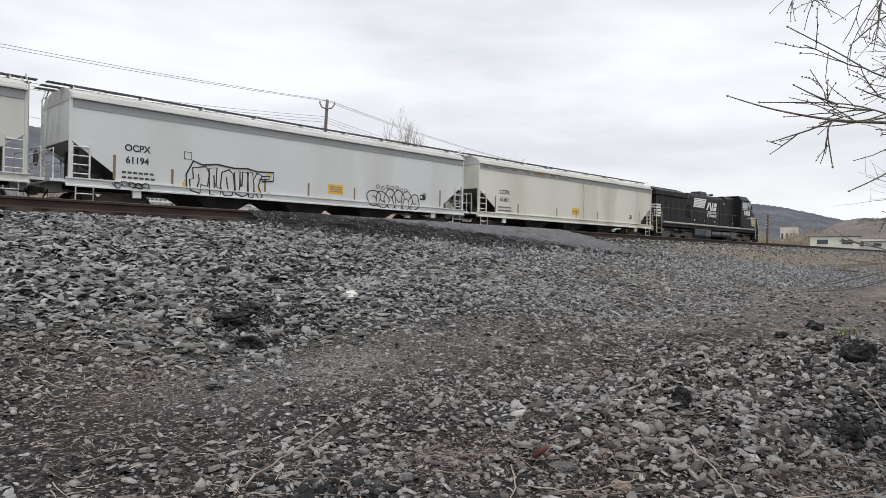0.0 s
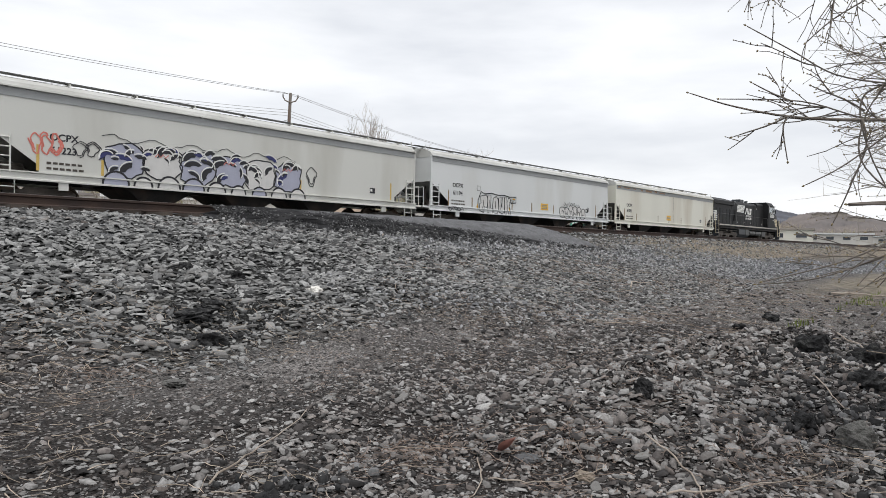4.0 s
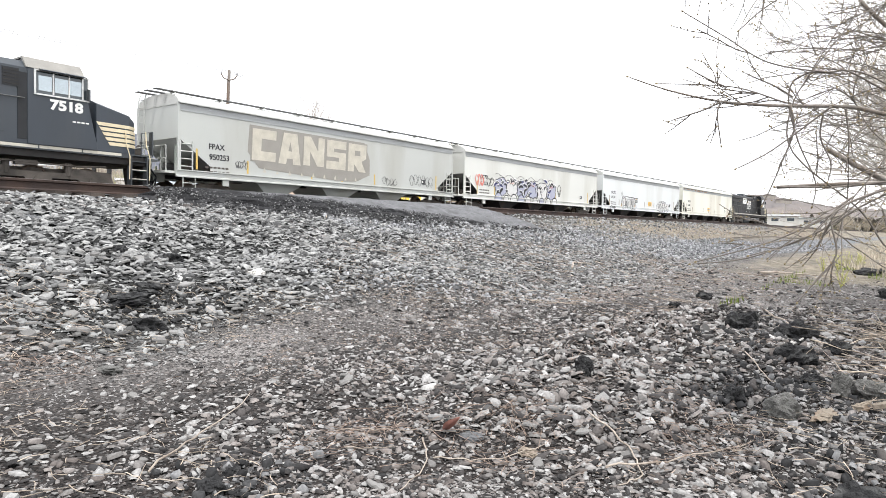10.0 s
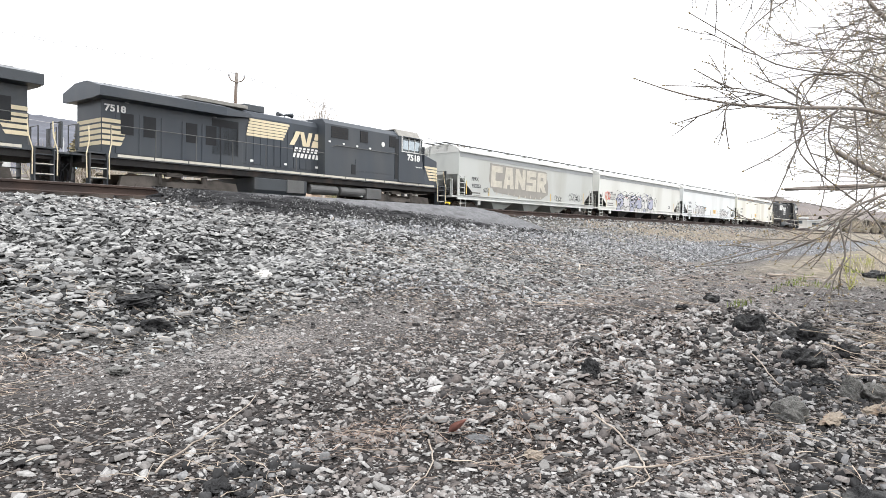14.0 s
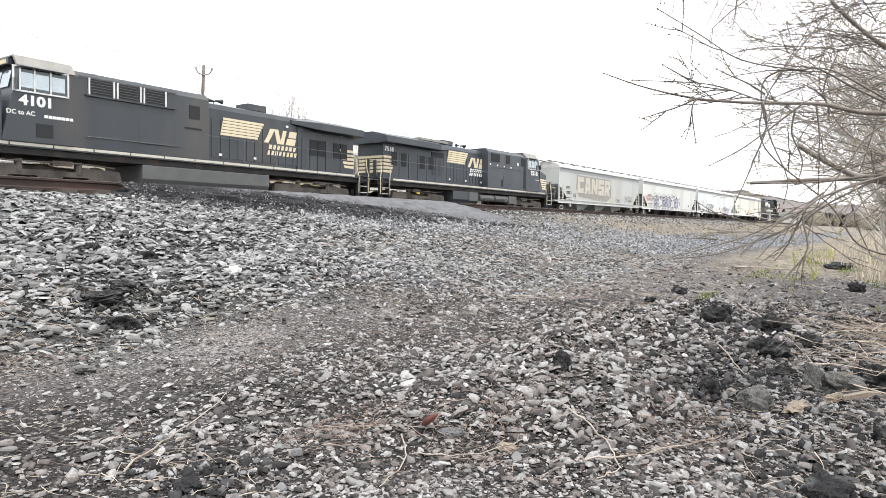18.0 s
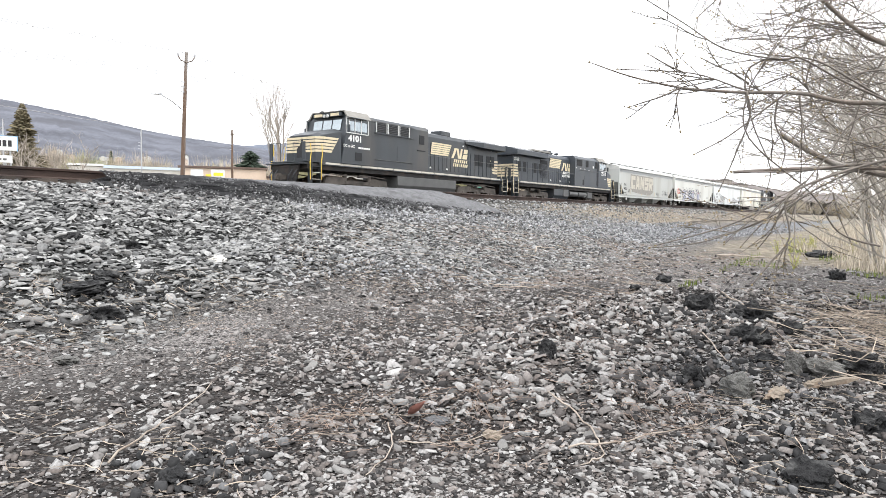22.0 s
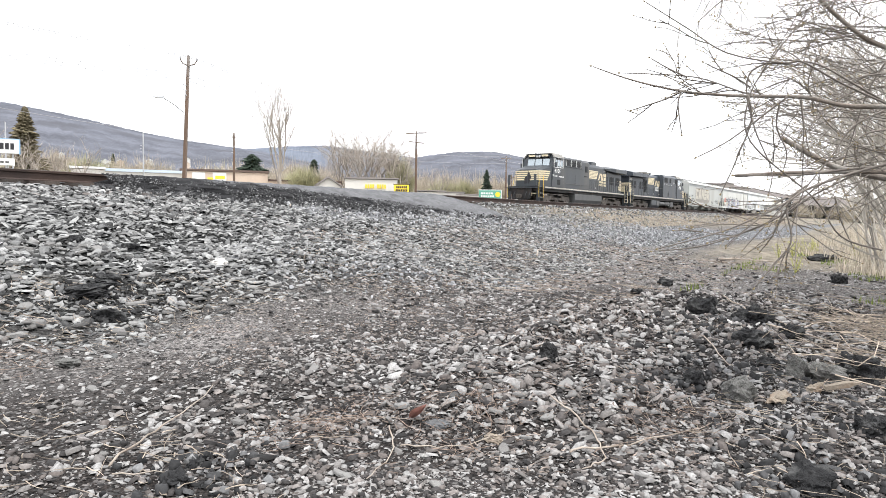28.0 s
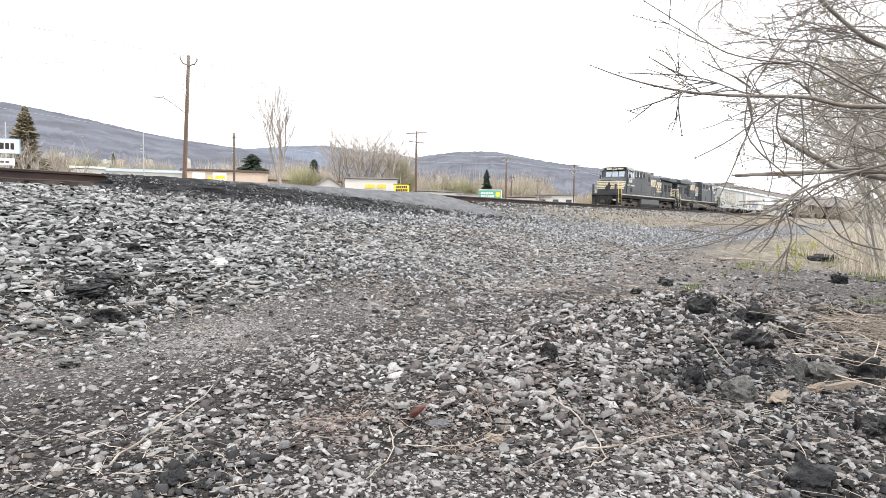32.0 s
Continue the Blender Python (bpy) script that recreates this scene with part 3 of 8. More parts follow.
def hopper(length, paint, label, mark, number, tape, style):
    """A three-bay covered hopper of that coupled length. Local x runs forwards, z up from the rail."""
    root = thing("covered_hopper", label, "train car", group="covered hoppers")
    e = length / 2 - 0.65          # end of the side walls
    cut_in, cut_z = 1.45, 2.55
    # side walls, each one plate with its lower corners cut away along the slope sheets
    for d in (-1, 1):
        s = Shape()
        out = [(-e, cut_z), (-e + cut_in, 1.50), (-e + cut_in, 1.22), (e - cut_in, 1.22), (e - cut_in, 1.50), (e, cut_z), (e, 3.91), (-e, 3.91)]
        s.prism(out, d * 1.535, d * 1.565, "y")
        # strip darkens the wall top to imitate shade under the roof overhang
        strip = Shape().box((0, d * 1.57, 3.77), (2 * e, 0.03, 0.28))
        part("top_chord", strip, M_CHORD_SHADE_SLOPE, root, "dull grey top-chord band with painted eave shade")
        part("side_wall", s, paint, root, bevel=0.004)
        lip = Shape()
        lip.box((0, d * 1.62, 3.94), (2 * e, 0.11, 0.05))
        part("roof_rail", lip, paint, root)
        sill = Shape()
        sill.prism([(d * 1.52, 0.98), (d * 1.63, 0.98), (d * 1.63, 1.03), (d * 1.58, 1.05), (d * 1.58, 1.22), (d * 1.63, 1.24), (d * 1.63, 1.28), (d * 1.52, 1.28)], -e - 0.1, e + 0.1, "x")
        part("side_sill", sill, paint, root)
    roof = Shape()
    arch = [(y, z) for y, z in reversed(SECTION)] + [(-y, z) for y, z in SECTION[1:]]
    arch = arch + [(1.57, 3.89), (-1.57, 3.89)]
    roof.prism(arch, -e, e, "x")
    part("roof", roof, M_HOP_ROOF, root, "dusty pale grey roof")
    # running boards on brackets
    board = Shape()
    for y in (-0.55, 0, 0.55):
        board.box((0, y * 1.25, 4.50), (length - 0.3, 0.28, 0.03))
    part("running_board", board, M_STEEL_GREY, root, "grey grating walkway")
    n = 9
    for i in range(n):
        x = -e + 0.3 + i * (2 * e - 0.6) / (n - 1)
        b = Shape()
        b.box((x, 0, 4.46), (0.05, 1.6, 0.06))
        for y in (-0.75, 0.75):
            b.tube([(x, y * 1.1, 4.47), (x, y * 1.2, 4.27)], 0.025, 6)
        part("board_bracket", b, paint, root)
    for i in range(4):
        x = -e * 0.75 + i * e * 0.5
        part("roof_hatch", Shape().box((x, 0, 4.42), (e * 0.36, 0.7, 0.08)), paint, root)
    for d in (-1, 1):
        end = Shape()
        x = d * e
        arch2 = [(y, z) for y, z in reversed(SECTION)] + [(-y, z) for y, z in SECTION[1:]]
        end.prism([(-1.55, 2.55)] + arch2 + [(1.55, 2.55)], x - d * 0.06, x - d * 0.02, "x")
        part("end_wall", end, paint, root)
        slope = Shape()
        slope.add([(x - d * 0.04, -1.54, 2.56), (x - d * 0.04, 1.54, 2.56), (x - d * 3.4, 1.54, 0.95), (x - d * 3.4, -1.54, 0.95),
                   (x - d * 0.08, -1.54, 2.60), (x - d * 0.08, 1.54, 2.60), (x - d * 3.44, 1.54, 1.0), (x - d * 3.44, -1.54, 1.0)],
                  [(0, 1, 2, 3), (7, 6, 5, 4), (0, 3, 7, 4), (1, 5, 6, 2), (0, 4, 5, 1), (2, 6, 7, 3)])
        part("slope_sheet", slope, M_STEEL_GREY if style != 4 else M_CHORD_SHADE_SLOPE, root, "grey slope sheet at the car end")
        deck = Shape()
        deck.box((x - d * 0.2, 0, 1.16), (1.5, 3.05, 0.10)).box((x + d * 0.12, 0, 1.02), (0.5, 0.7, 0.4))
        part("end_platform", deck, paint, root)
        for y in (-1.5, 1.5):
            post = Shape().box((x - d * 0.02, y * 1.03, 2.55), (0.09, 0.09, 2.75))
            part("corner_post", post, paint, root)
            lad = Shape()
            for xx in (0.08, 0.62):
                lad.tube([(x - d * xx, y * 1.06, 1.2), (x - d * xx, y * 1.06, 2.45)], 0.03, 6)
            for k in range(4):
                lad.tube([(x - d * 0.08, y * 1.06, 1.42 + k * 0.3), (x - d * 0.62, y * 1.06, 1.42 + k * 0.3)], 0.024, 6)
            part("side_ladder", lad, paint, root)
            stir = Shape().tube([(x - d * 0.2, y * 1.06, 1.0), (x - d * 0.2, y * 1.06, 0.5), (x - d * 0.75, y * 1.06, 0.5), (x - d * 0.75, y * 1.06, 1.0)], 0.025, 6)
            stir.tube([(x - d * 0.2, y * 1.06, 0.75), (x - d * 0.75, y * 1.06, 0.75)], 0.02, 6)
            part("stirrup", stir, paint, root)
        el = Shape()
        for y in (-1.25, -0.8):
            el.tube([(x + d * 0.12, y * d, 1.2), (x + d * 0.12, y * d, 4.2), (x + d * 0.02, y * d, 4.52)], 0.024, 6)
        for k in range(10):
            el.tube([(x + d * 0.12, -1.25 * d, 1.45 + k * 0.31), (x + d * 0.12, -0.8 * d, 1.45 + k * 0.31)], 0.018, 6)
        part("end_ladder", el, paint, root)
        rl = Shape().tube([(x + d * 0.45, -1.45, 1.2), (x + d * 0.45, -1.45, 2.2), (x + d * 0.45, 1.45, 2.2), (x + d * 0.45, 1.45, 1.2)], 0.022, 6)
        part("end_rail", Shape().tube([(x + d * 0.45, -1.45, 1.7), (x + d * 0.45, 1.45, 1.7)], 0.02, 6), paint, root)
        part("end_handrail", rl, paint, root)
        for y in (-0.6, 0.5):
            part("slope_brace", Shape().box((x - d * 0.5, y, 1.75), (0.12, 0.08, 1.3)), paint if style == 4 else M_TRUCK, root)
        if d < 0:
            bw = Shape().lathe((x - 0.42, 0.7, 2.05), [(-0.02, 0.24), (-0.02, 0.28), (0.02, 0.28), (0.02, 0.24)], "x", 16)
            for k in range(3):
                w = math.pi * k / 3
                bw.tube([(x - 0.42, 0.7 - 0.26 * math.cos(w), 2.05 - 0.26 * math.sin(w)), (x - 0.42, 0.7 + 0.26 * math.cos(w), 2.05 + 0.26 * math.sin(w))], 0.014, 5)
            part("brake_wheel", bw, M_TRUCK, root)
            part("brake_cylinder", Shape().tube([(x + 0.6, -0.6, 1.45), (x + 1.25, -0.6, 1.45)], 0.16, 12), M_TRUCK, root)
            part("air_reservoir", Shape().tube([(x + 0.5, 0.55, 1.5), (x + 1.5, 0.55, 1.5)], 0.2, 12), M_STEEL_GREY, root)
        cp = Shape().box((x + d * 0.5, 0, 0.87), (0.55, 0.16, 0.2)).box((x + d * 0.62, 0.03, 0.86), (0.16, 0.28, 0.3))
        part("coupler", cp, M_TRUCK, root)
        part("air_hose", Shape().tube([(x + d * 0.3, -0.35, 0.9), (x + d * 0.45, -0.35, 0.6), (x + d * 0.62, -0.2, 0.55)], 0.03, 6), M_INK, root)
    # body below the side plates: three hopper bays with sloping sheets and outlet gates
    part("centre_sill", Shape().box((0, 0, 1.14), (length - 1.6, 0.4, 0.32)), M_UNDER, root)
    bay = 3.9
    for i in range(3):
        xm = (i - 1) * bay
        s = Shape()
        top, low = bay / 2 - 0.25, 0.55
        s.loft([[(xm - top, -1.45, 1.25), (xm + top, -1.45, 1.25), (xm + top, 1.45, 1.25), (xm - top, 1.45, 1.25)],
                [(xm - low, -1.0, 0.48), (xm + low, -1.0, 0.48), (xm + low, 1.0, 0.48), (xm - low, 1.0, 0.48)]])
        # bays are near-black, except on the fourth car, which keeps its body paint
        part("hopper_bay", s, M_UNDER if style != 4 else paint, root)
        g = Shape().box((xm, 0, 0.44), (1.15, 2.3, 0.09)).tube([(xm, -1.3, 0.5), (xm, 1.3, 0.5)], 0.05, 8)
        part("outlet_gate", g, M_TRUCK, root)
    for d in (-1, 1):
        tx = d * (length / 2 - 2.3)
        part("truck_frame", shared("hopper_truck", lambda: truck_frame(1.75), M_TRUCK), M_TRUCK, root, at=pose(tx, 0, 0))
        add_wheels(root, (tx - 0.89, tx + 0.89), 0.46, "hopper_wheelset")
    # stencils and tape on the camera's side
    y = -1.572
    mx = 2.2 if style != 4 else 1.75
    mz = 2.47 if style != 4 else 2.32
    text_on(mark, 0.325, -e + mx, y, mz, M_INK, root, name="reporting_mark", bold=0.008)
    text_on(number, 0.325, -e + mx + (0.14 if len(number) > 5 else 0), y, mz - 0.43, M_INK, root, name="car_number", bold=0.008)
    for k, (w, zz) in enumerate(((1.15, mz - 0.86), (1.2, mz - 1.04))):
        for j in range(6):
            panel_on(rect(w / 6 - 0.05, 0.075), -e + mx - 0.55 + (j + 0.5) * w / 6, y, zz, M_TRUCK, root, "data_stencil")
    for k, f in enumerate((0.074 if style != 4 else 0.045, 0.18, 0.38, 0.49, 0.62, 0.91)):
        hgt = 0.85 if k in (0, 5) else 0.55
        panel_on(rect(0.09, hgt), -e + 2 * e * f, y, 1.33 + hgt / 2, tape, root, "reflector_tape")
    panel_on(rect(0.34, 0.26), -e + 2 * e * 0.845, y, 1.72, M_INK, root, "inspection_stencil")
    panel_on(rect(0.13, 0.13), -e + 2 * e * 0.845 - 0.08, y - 0.005, 1.74, M_WHITE, root, "stencil_mark")
    for xx in (-e + 2.2, e - 2.2):
        part("jacking_pad", Shape().box((xx, -1.55, 0.86), (0.3, 0.08, 0.28)), paint, root)
    return root, e, y


def wobble(i, k):
    return hash1(i, k) - 0.5


def scrawl(root, x0, x1, z0, z1, y, ink, width, letters, seed, name, label=""):
    """A row of looping spray-paint strokes: abstract, not readable."""
    w = (x1 - x0) / letters
    for i in range(letters):
        cx = x0 + (i + 0.5) * w
        pts = []
        a0 = hash1(seed, i) * 6.28
        turns = 1.1 + hash1(seed, i + 50) * 0.7
        for q in range(22):
            f = q / 21
            a = a0 + turns * 6.28 * f
            rx = w * (0.62 - 0.25 * f) * (1 + 0.35 * math.sin(3 * a + i))
            rz = (z1 - z0) * 0.52 * (1 - 0.35 * f) * (1 + 0.2 * math.sin(2 * a + seed))
            pts.append((cx + rx * math.cos(a), (z0 + z1) / 2 + rz * math.sin(a) + wobble(seed, i) * 0.1))
        ob = part(name, stroke(pts, width * (0.8 + 0.5 * hash1(seed, i + 9))), ink, root, label)
        ob.matrix_basis = pose(0, y - 0.0004 * i, 0)


BLOCKS = {
    "C": [(0, 0), (1, 0), (1, 0.3), (0.38, 0.3), (0.38, 0.7), (1, 0.7), (1, 1), (0, 1)],
    "A": [(0, 0), (0.34, 0), (0.37, 0.18), (0.63, 0.18), (0.66, 0), (1, 0), (0.8, 1), (0.2, 1)],
    "N": [(0, 0), (0.31, 0), (0.31, 0.48), (0.68, 0), (1, 0), (1, 1), (0.69, 1), (0.69, 0.52), (0.32, 1), (0, 1)],
    "S": [(0, 0), (1, 0), (1, 0.6), (0.36, 0.6), (0.36, 0.72), (1, 0.72), (1, 1), (0, 1), (0, 0.42), (0.64, 0.42), (0.64, 0.28), (0, 0.28)],
    "R": [(0, 0), (0.33, 0), (0.33, 0.28), (0.62, 0), (1, 0), (0.74, 0.38), (1, 0.5), (1, 1), (0, 1)],
}
HOLES = {"A": [(0.42, 0.42), (0.58, 0.42), (0.5, 0.72)], "R": [(0.36, 0.58), (0.66, 0.58), (0.66, 0.76), (0.36, 0.76)]}


def block_letters(root, words, x0, x1, z0, z1, y, fill, line):
    """Chunky sprayed block letters, each with a dark outline behind its fill."""
    n = len(words)
    w, h = (x1 - x0) / n, z1 - z0
    for i, c in enumerate(words):
        cx, cz = x0 + (i + 0.5) * w, (z0 + z1) / 2 + wobble(3, i) * 0.12
        ww, hh = w * 0.9, h * (0.94 + 0.1 * hash1(i, 4))
        letter = None
        for k, (grow, m, name) in enumerate(((0.12, line, "graffiti_letter"), (-0.02, fill, "graffiti_fill"))):
            o = [((u - 0.5) * (ww + grow) + (v - 0.5) * 0.06, (v - 0.5) * (hh + grow)) for u, v in BLOCKS[c]]
            ob = panel_on(o, cx, y - 0.003 - 0.005 * k, cz, m, root, name, label="big tan sprayed block letter" if k == 0 else "")
        if c in HOLES:
            panel_on([((u - 0.5) * ww, (v - 0.5) * hh) for u, v in HOLES[c]], cx, y - 0.013, cz, line, root, "graffiti_gap")


def wild_letters(root, x0, x1, z0, z1, y, count):
    """A tangled spray piece, not readable: blue-grey fills, black wedges, pale and black outlines, a row of rings below."""
    w, mid = (x1 - x0) / count, (z0 + z1) / 2

    def lay(name, shape, ink, depth, label=""):
        part(name, shape, ink, root, label).matrix_basis = pose(0, y - depth, 0)

    for i in range(count):
        cx, h = x0 + (i + 0.5) * w, (z1 - z0) * (0.92 + 0.16 * hash1(i, 81))
        rim = []
        for q in range(20):
            a = 2 * math.pi * q / 20
            sq = 1 / max(abs(math.cos(a)), abs(math.sin(a))) ** 0.6
            grow = sq * (0.86 + 0.26 * hash1(q, 82 + i))
            rim.append((cx + w * 0.50 * math.cos(a) * grow, mid + h * 0.46 * math.sin(a) * grow))
        panel_on(rim, 0, y - 0.004 - 0.0006 * i, 0, M_INK_LILAC if i % 3 != 1 else M_INK_PALE, root, "graffiti_fill")
        lay("graffiti_outline", stroke(rim + rim[:2], 0.05), M_INK, 0.010 + 0.0005 * i, "black spray outline")
        for k in range(10):
            a, b = cx + w * (hash1(k, 90 + i) - 0.5) * 0.95, mid + h * (hash1(k, 100 + i) - 0.5) * 0.7
            t = (hash1(k, 110 + i) - 0.3) * 2.4
            rr, arc = w * (0.12 + 0.2 * hash1(k, 120 + i)), 1.5 + 1.3 * hash1(k, 125 + i)
            outer = [(a + rr * math.cos(t + arc * q / 7), b + rr * 0.9 * math.sin(t + arc * q / 7)) for q in range(8)]
            inner = [(a + 0.05 + rr * 0.58 * math.cos(t + arc * q / 7), b + rr * 0.5 * math.sin(t + arc * q / 7)) for q in range(6, 0, -1)]
            panel_on(outer + inner, 0, y - 0.014 - 0.0005 * k, 0, M_INK if k % 6 else M_INK_BLUE, root, "graffiti_wedge")
            lay("graffiti_highlight", stroke([(u, v + 0.045) for u, v in outer], 0.04), M_WHITE, 0.018 + 0.0004 * k)
        if i % 2:
            lay("graffiti_spark", stroke([(cx - 0.3 + 0.1 * q, mid + 0.25 + 0.12 * (q % 2)) for q in range(6)], 0.03), M_INK_RED, 0.021)
    for i in range(count + 3):
        cx, rr = x0 + 0.4 + i * (x1 - x0 - 0.6) / (count + 2), 0.26 + 0.12 * hash1(i, 84)
        ring = [(cx + rr * 1.2 * math.cos(math.pi * q / 12), 1.05 + rr * 1.25 * math.sin(math.pi * q / 12)) for q in range(13)]
        panel_on(ring, 0, y - 0.0225 - 0.0003 * i, 0, M_INK_PALE if i % 3 else M_INK_LILAC, root, "graffiti_bubble")
        lay("graffiti_ring", stroke(ring, 0.07), M_INK, 0.027)
    crest = [(x0 - 0.1 + k * (x1 - x0) / 40, z1 + 0.04 + 0.1 * math.sin(k * 0.9) + 0.09 * hash1(k, 85)) for k in range(40)]
    lay("graffiti_crest", stroke(crest, 0.025), M_INK, 0.012)


def build_hoppers():
    out = []
    # first behind the leading engine: cream, with rust along its roof edge
    r, e, y = hopper(20.40, M_HOP_CREAM, "cream covered hopper with a rust-streaked roof edge", "OCPX", "61381", M_REFLECT_OLD, 1)
    part("seam_stain", stroke([(-e + 10.2 + 0.05 * math.sin(k), 1.3 + k * 0.2) for k in range(13)], 0.035), M_INK_BROWN, r).matrix_basis = pose(0, y, 0)
    panel_on(rect(0.8, 0.42), -e + 9.3, y, 1.75, M_DECAL_Y, r, "warning_decal")
    panel_on(rect(0.7, 0.1), -e + 9.3, y - 0.005, 1.75, M_INK_BROWN, r, "decal_print")
    for k in range(14):
        w = 0.3 + 0.9 * hash1(k, 21)
        panel_on(rect(w, 0.05 + 0.12 * hash1(k, 22)), -e + 0.5 + k * 0.62, -1.578 if k % 2 else y - 0.02, 3.79 + 0.05 * wobble(k, 23), M_RUST, r, "rust_patch")
    out.append(r)
    # second: pale grey with black-outlined letters
    r, e, y = hopper(20.52, M_HOP_WHITE, "pale grey covered hopper with black-outlined graffiti", "OCPX", "61194", M_REFLECT_OLD, 2)
    # tall block letters: one wide black backing, pale fills, black inner lines
    tall = [(0.00, 0.75, [(0, 0.1), (0.5, 0), (0.55, 0.35), (0.9, 0.3), (1, 0.8), (0.8, 1.05), (0.1, 0.95), (0.15, 0.55), (-0.05, 0.5)]),
            (0.72, 0.5, [(0.1, 0), (0.95, -0.05), (1, 0.25), (0.6, 0.3), (0.65, 1.05), (0, 1.0)]),
            (1.2, 0.6, [(0.25, 0), (0.8, 0), (1, 0.3), (0.9, 0.85), (0.6, 1.02), (0.1, 0.9), (0, 0.35)]),
            (1.78, 0.6, [(0.1, 0.1), (0.6, 0), (0.95, 0.1), (1, 0.98), (0.6, 1.0), (0.55, 0.4), (0.4, 0.4), (0.4, 1.0), (0, 0.95)]),
            (2.35, 0.65, [(0.1, 0), (0.4, 0), (0.45, 0.3), (0.8, -0.05), (1.05, 0.05), (0.75, 0.5), (1.0, 0.92), (0.65, 1.0), (0.4, 0.7), (0.35, 1.0), (0, 1.02)])]
    for k, (x0, w, o) in enumerate(tall):
        pts = [(-e + 4.15 + x0 + u * w, 1.06 + 1.0 * v) for u, v in o]
        panel_on(pts, 0, y - 0.003, 0, M_INK_PALE, r, "graffiti_fill")
        edge = part("graffiti_letter", stroke(pts + pts[:2], 0.055), M_INK, r, "pale spray letter with a black outline")
        edge.matrix_basis = pose(0, y - 0.008 - 0.0006 * k, 0)
        part("graffiti_line", stroke([(-e + 4.15 + x0 + w * (0.35 + 0.1 * k % 0.3), 1.3), (-e + 4.15 + x0 + w * 0.45, 1.55), (-e + 4.15 + x0 + w * 0.4, 1.8)], 0.05), M_INK, r).matrix_basis = pose(0, y - 0.011, 0)
    halo = [(-e + 4.0, 1.2), (-e + 3.98, 1.75), (-e + 4.25, 2.28), (-e + 4.6, 2.16), (-e + 5.2, 2.24), (-e + 5.9, 2.16), (-e + 6.5, 2.2), (-e + 6.95, 2.12), (-e + 7.7, 2.16), (-e + 7.68, 1.8), (-e + 7.15, 1.74)]
    part("graffiti_halo", stroke(halo, 0.06), M_INK, r, "black outer spray outline").matrix_basis = pose(0, y - 0.013, 0)
    part("graffiti_tail", stroke([(-e + 7.1, 1.95), (-e + 7.5, 1.98), (-e + 7.48, 1.86), (-e + 7.0, 1.8)], 0.04), M_INK, r).matrix_basis = pose(0, y - 0.014, 0)
    for k, pts in enumerate(([(3.95, 1.55), (4.0, 1.3), (4.15, 1.1)], [(3.86, 1.42), (4.05, 1.18)], [(6.85, 1.06), (7.05, 1.2), (7.0, 1.5)], [(7.1, 1.15), (7.3, 1.05)], [(6.2, 1.05), (6.6, 1.02)], [(7.35, 2.04), (7.6, 2.0)])):
        part("graffiti_glow", stroke([(-e + u, v) for u, v in pts], 0.08), M_DECAL_Y, r, "yellow spray stroke").matrix_basis = pose(0, y - 0.005, 0)
    scrawl(r, -e + 7.4, -e + 8.0, 1.14, 1.26, y - 0.004, M_INK, 0.03, 4, 41, "scribble")
    # round bubble letters farther forward
    for k in range(6):
        cx, cz = -e + 13.05 + 0.52 * k, 1.47 + 0.08 * wobble(k, 61)
        rx, rz = 0.36 + 0.06 * hash1(k, 62), 0.40 + 0.08 * hash1(k, 63)
        pts = [(cx + rx * math.cos(a * 0.4488) * (1 + 0.14 * math.sin(a * 1.35 + k * 2)), cz + rz * math.sin(a * 0.4488) * (1 + 0.12 * math.cos(a * 0.9 + k))) for a in range(14)]
        panel_on(pts, 0, y - 0.003 - 0.0005 * k, 0, M_INK_PALE, r, "graffiti_fill")
        part("graffiti_bubble", stroke(pts + pts[:2], 0.05), M_INK, r, "pale spray bubble with a black outline").matrix_basis = pose(0, y - 0.008 - 0.0006 * k, 0)
        part("graffiti_line", stroke([(cx - 0.12, cz + 0.05), (cx + 0.02, cz + 0.12 * (-1) ** k), (cx + 0.14, cz - 0.02)], 0.05), M_INK, r).matrix_basis = pose(0, y - 0.012, 0)
    for k in range(7):
        a, b = -e + 13.3 + 0.3 * k, 1.98 + 0.12 * hash1(k, 64)
        part("graffiti_drop", stroke([(a + 0.1 * math.cos(q * 0.9), b + 0.09 * math.sin(q * 0.9)) for q in range(8)], 0.03), M_INK, r).matrix_basis = pose(0, y - 0.006, 0)
    part("graffiti_drop", stroke([(-e + 16.35 + 0.14 * math.cos(q * 0.9), 1.8 + 0.15 * math.sin(q * 0.9)) for q in range(8)], 0.04), M_INK, r).matrix_basis = pose(0, y - 0.006, 0)
    scrawl(r, -e + 1.4, -e + 2.6, 1.04, 1.25, -1.64, M_INK, 0.028, 5, 9, "scribble")
    panel_on(rect(0.85, 0.42), -e + 10.85, y, 1.72, M_DECAL_Y, r, "warning_decal")
    for k in range(3):
        panel_on(rect(0.65, 0.05), -e + 10.85, y - 0.005, 1.62 + k * 0.1, M_INK_BROWN, r, "decal_print")
    part("placard", stroke([(-e + 3.9, 2.32), (-e + 4.18, 2.32), (-e + 4.18, 2.58), (-e + 3.9, 2.58), (-e + 3.9, 2.32)], 0.025), M_TRUCK, r).matrix_basis = pose(0, y, 0)
    out.append(r)
    # third: pale grey with blue and black letters
    r, e, y = hopper(20.44, M_HOP_GREY, "pale grey covered hopper with blue and black graffiti", "OCPX", "61223", M_REFLECT, 3)
    wild_letters(r, -e + 3.5, -e + 11.9, 1.25, 2.62, y, 6)
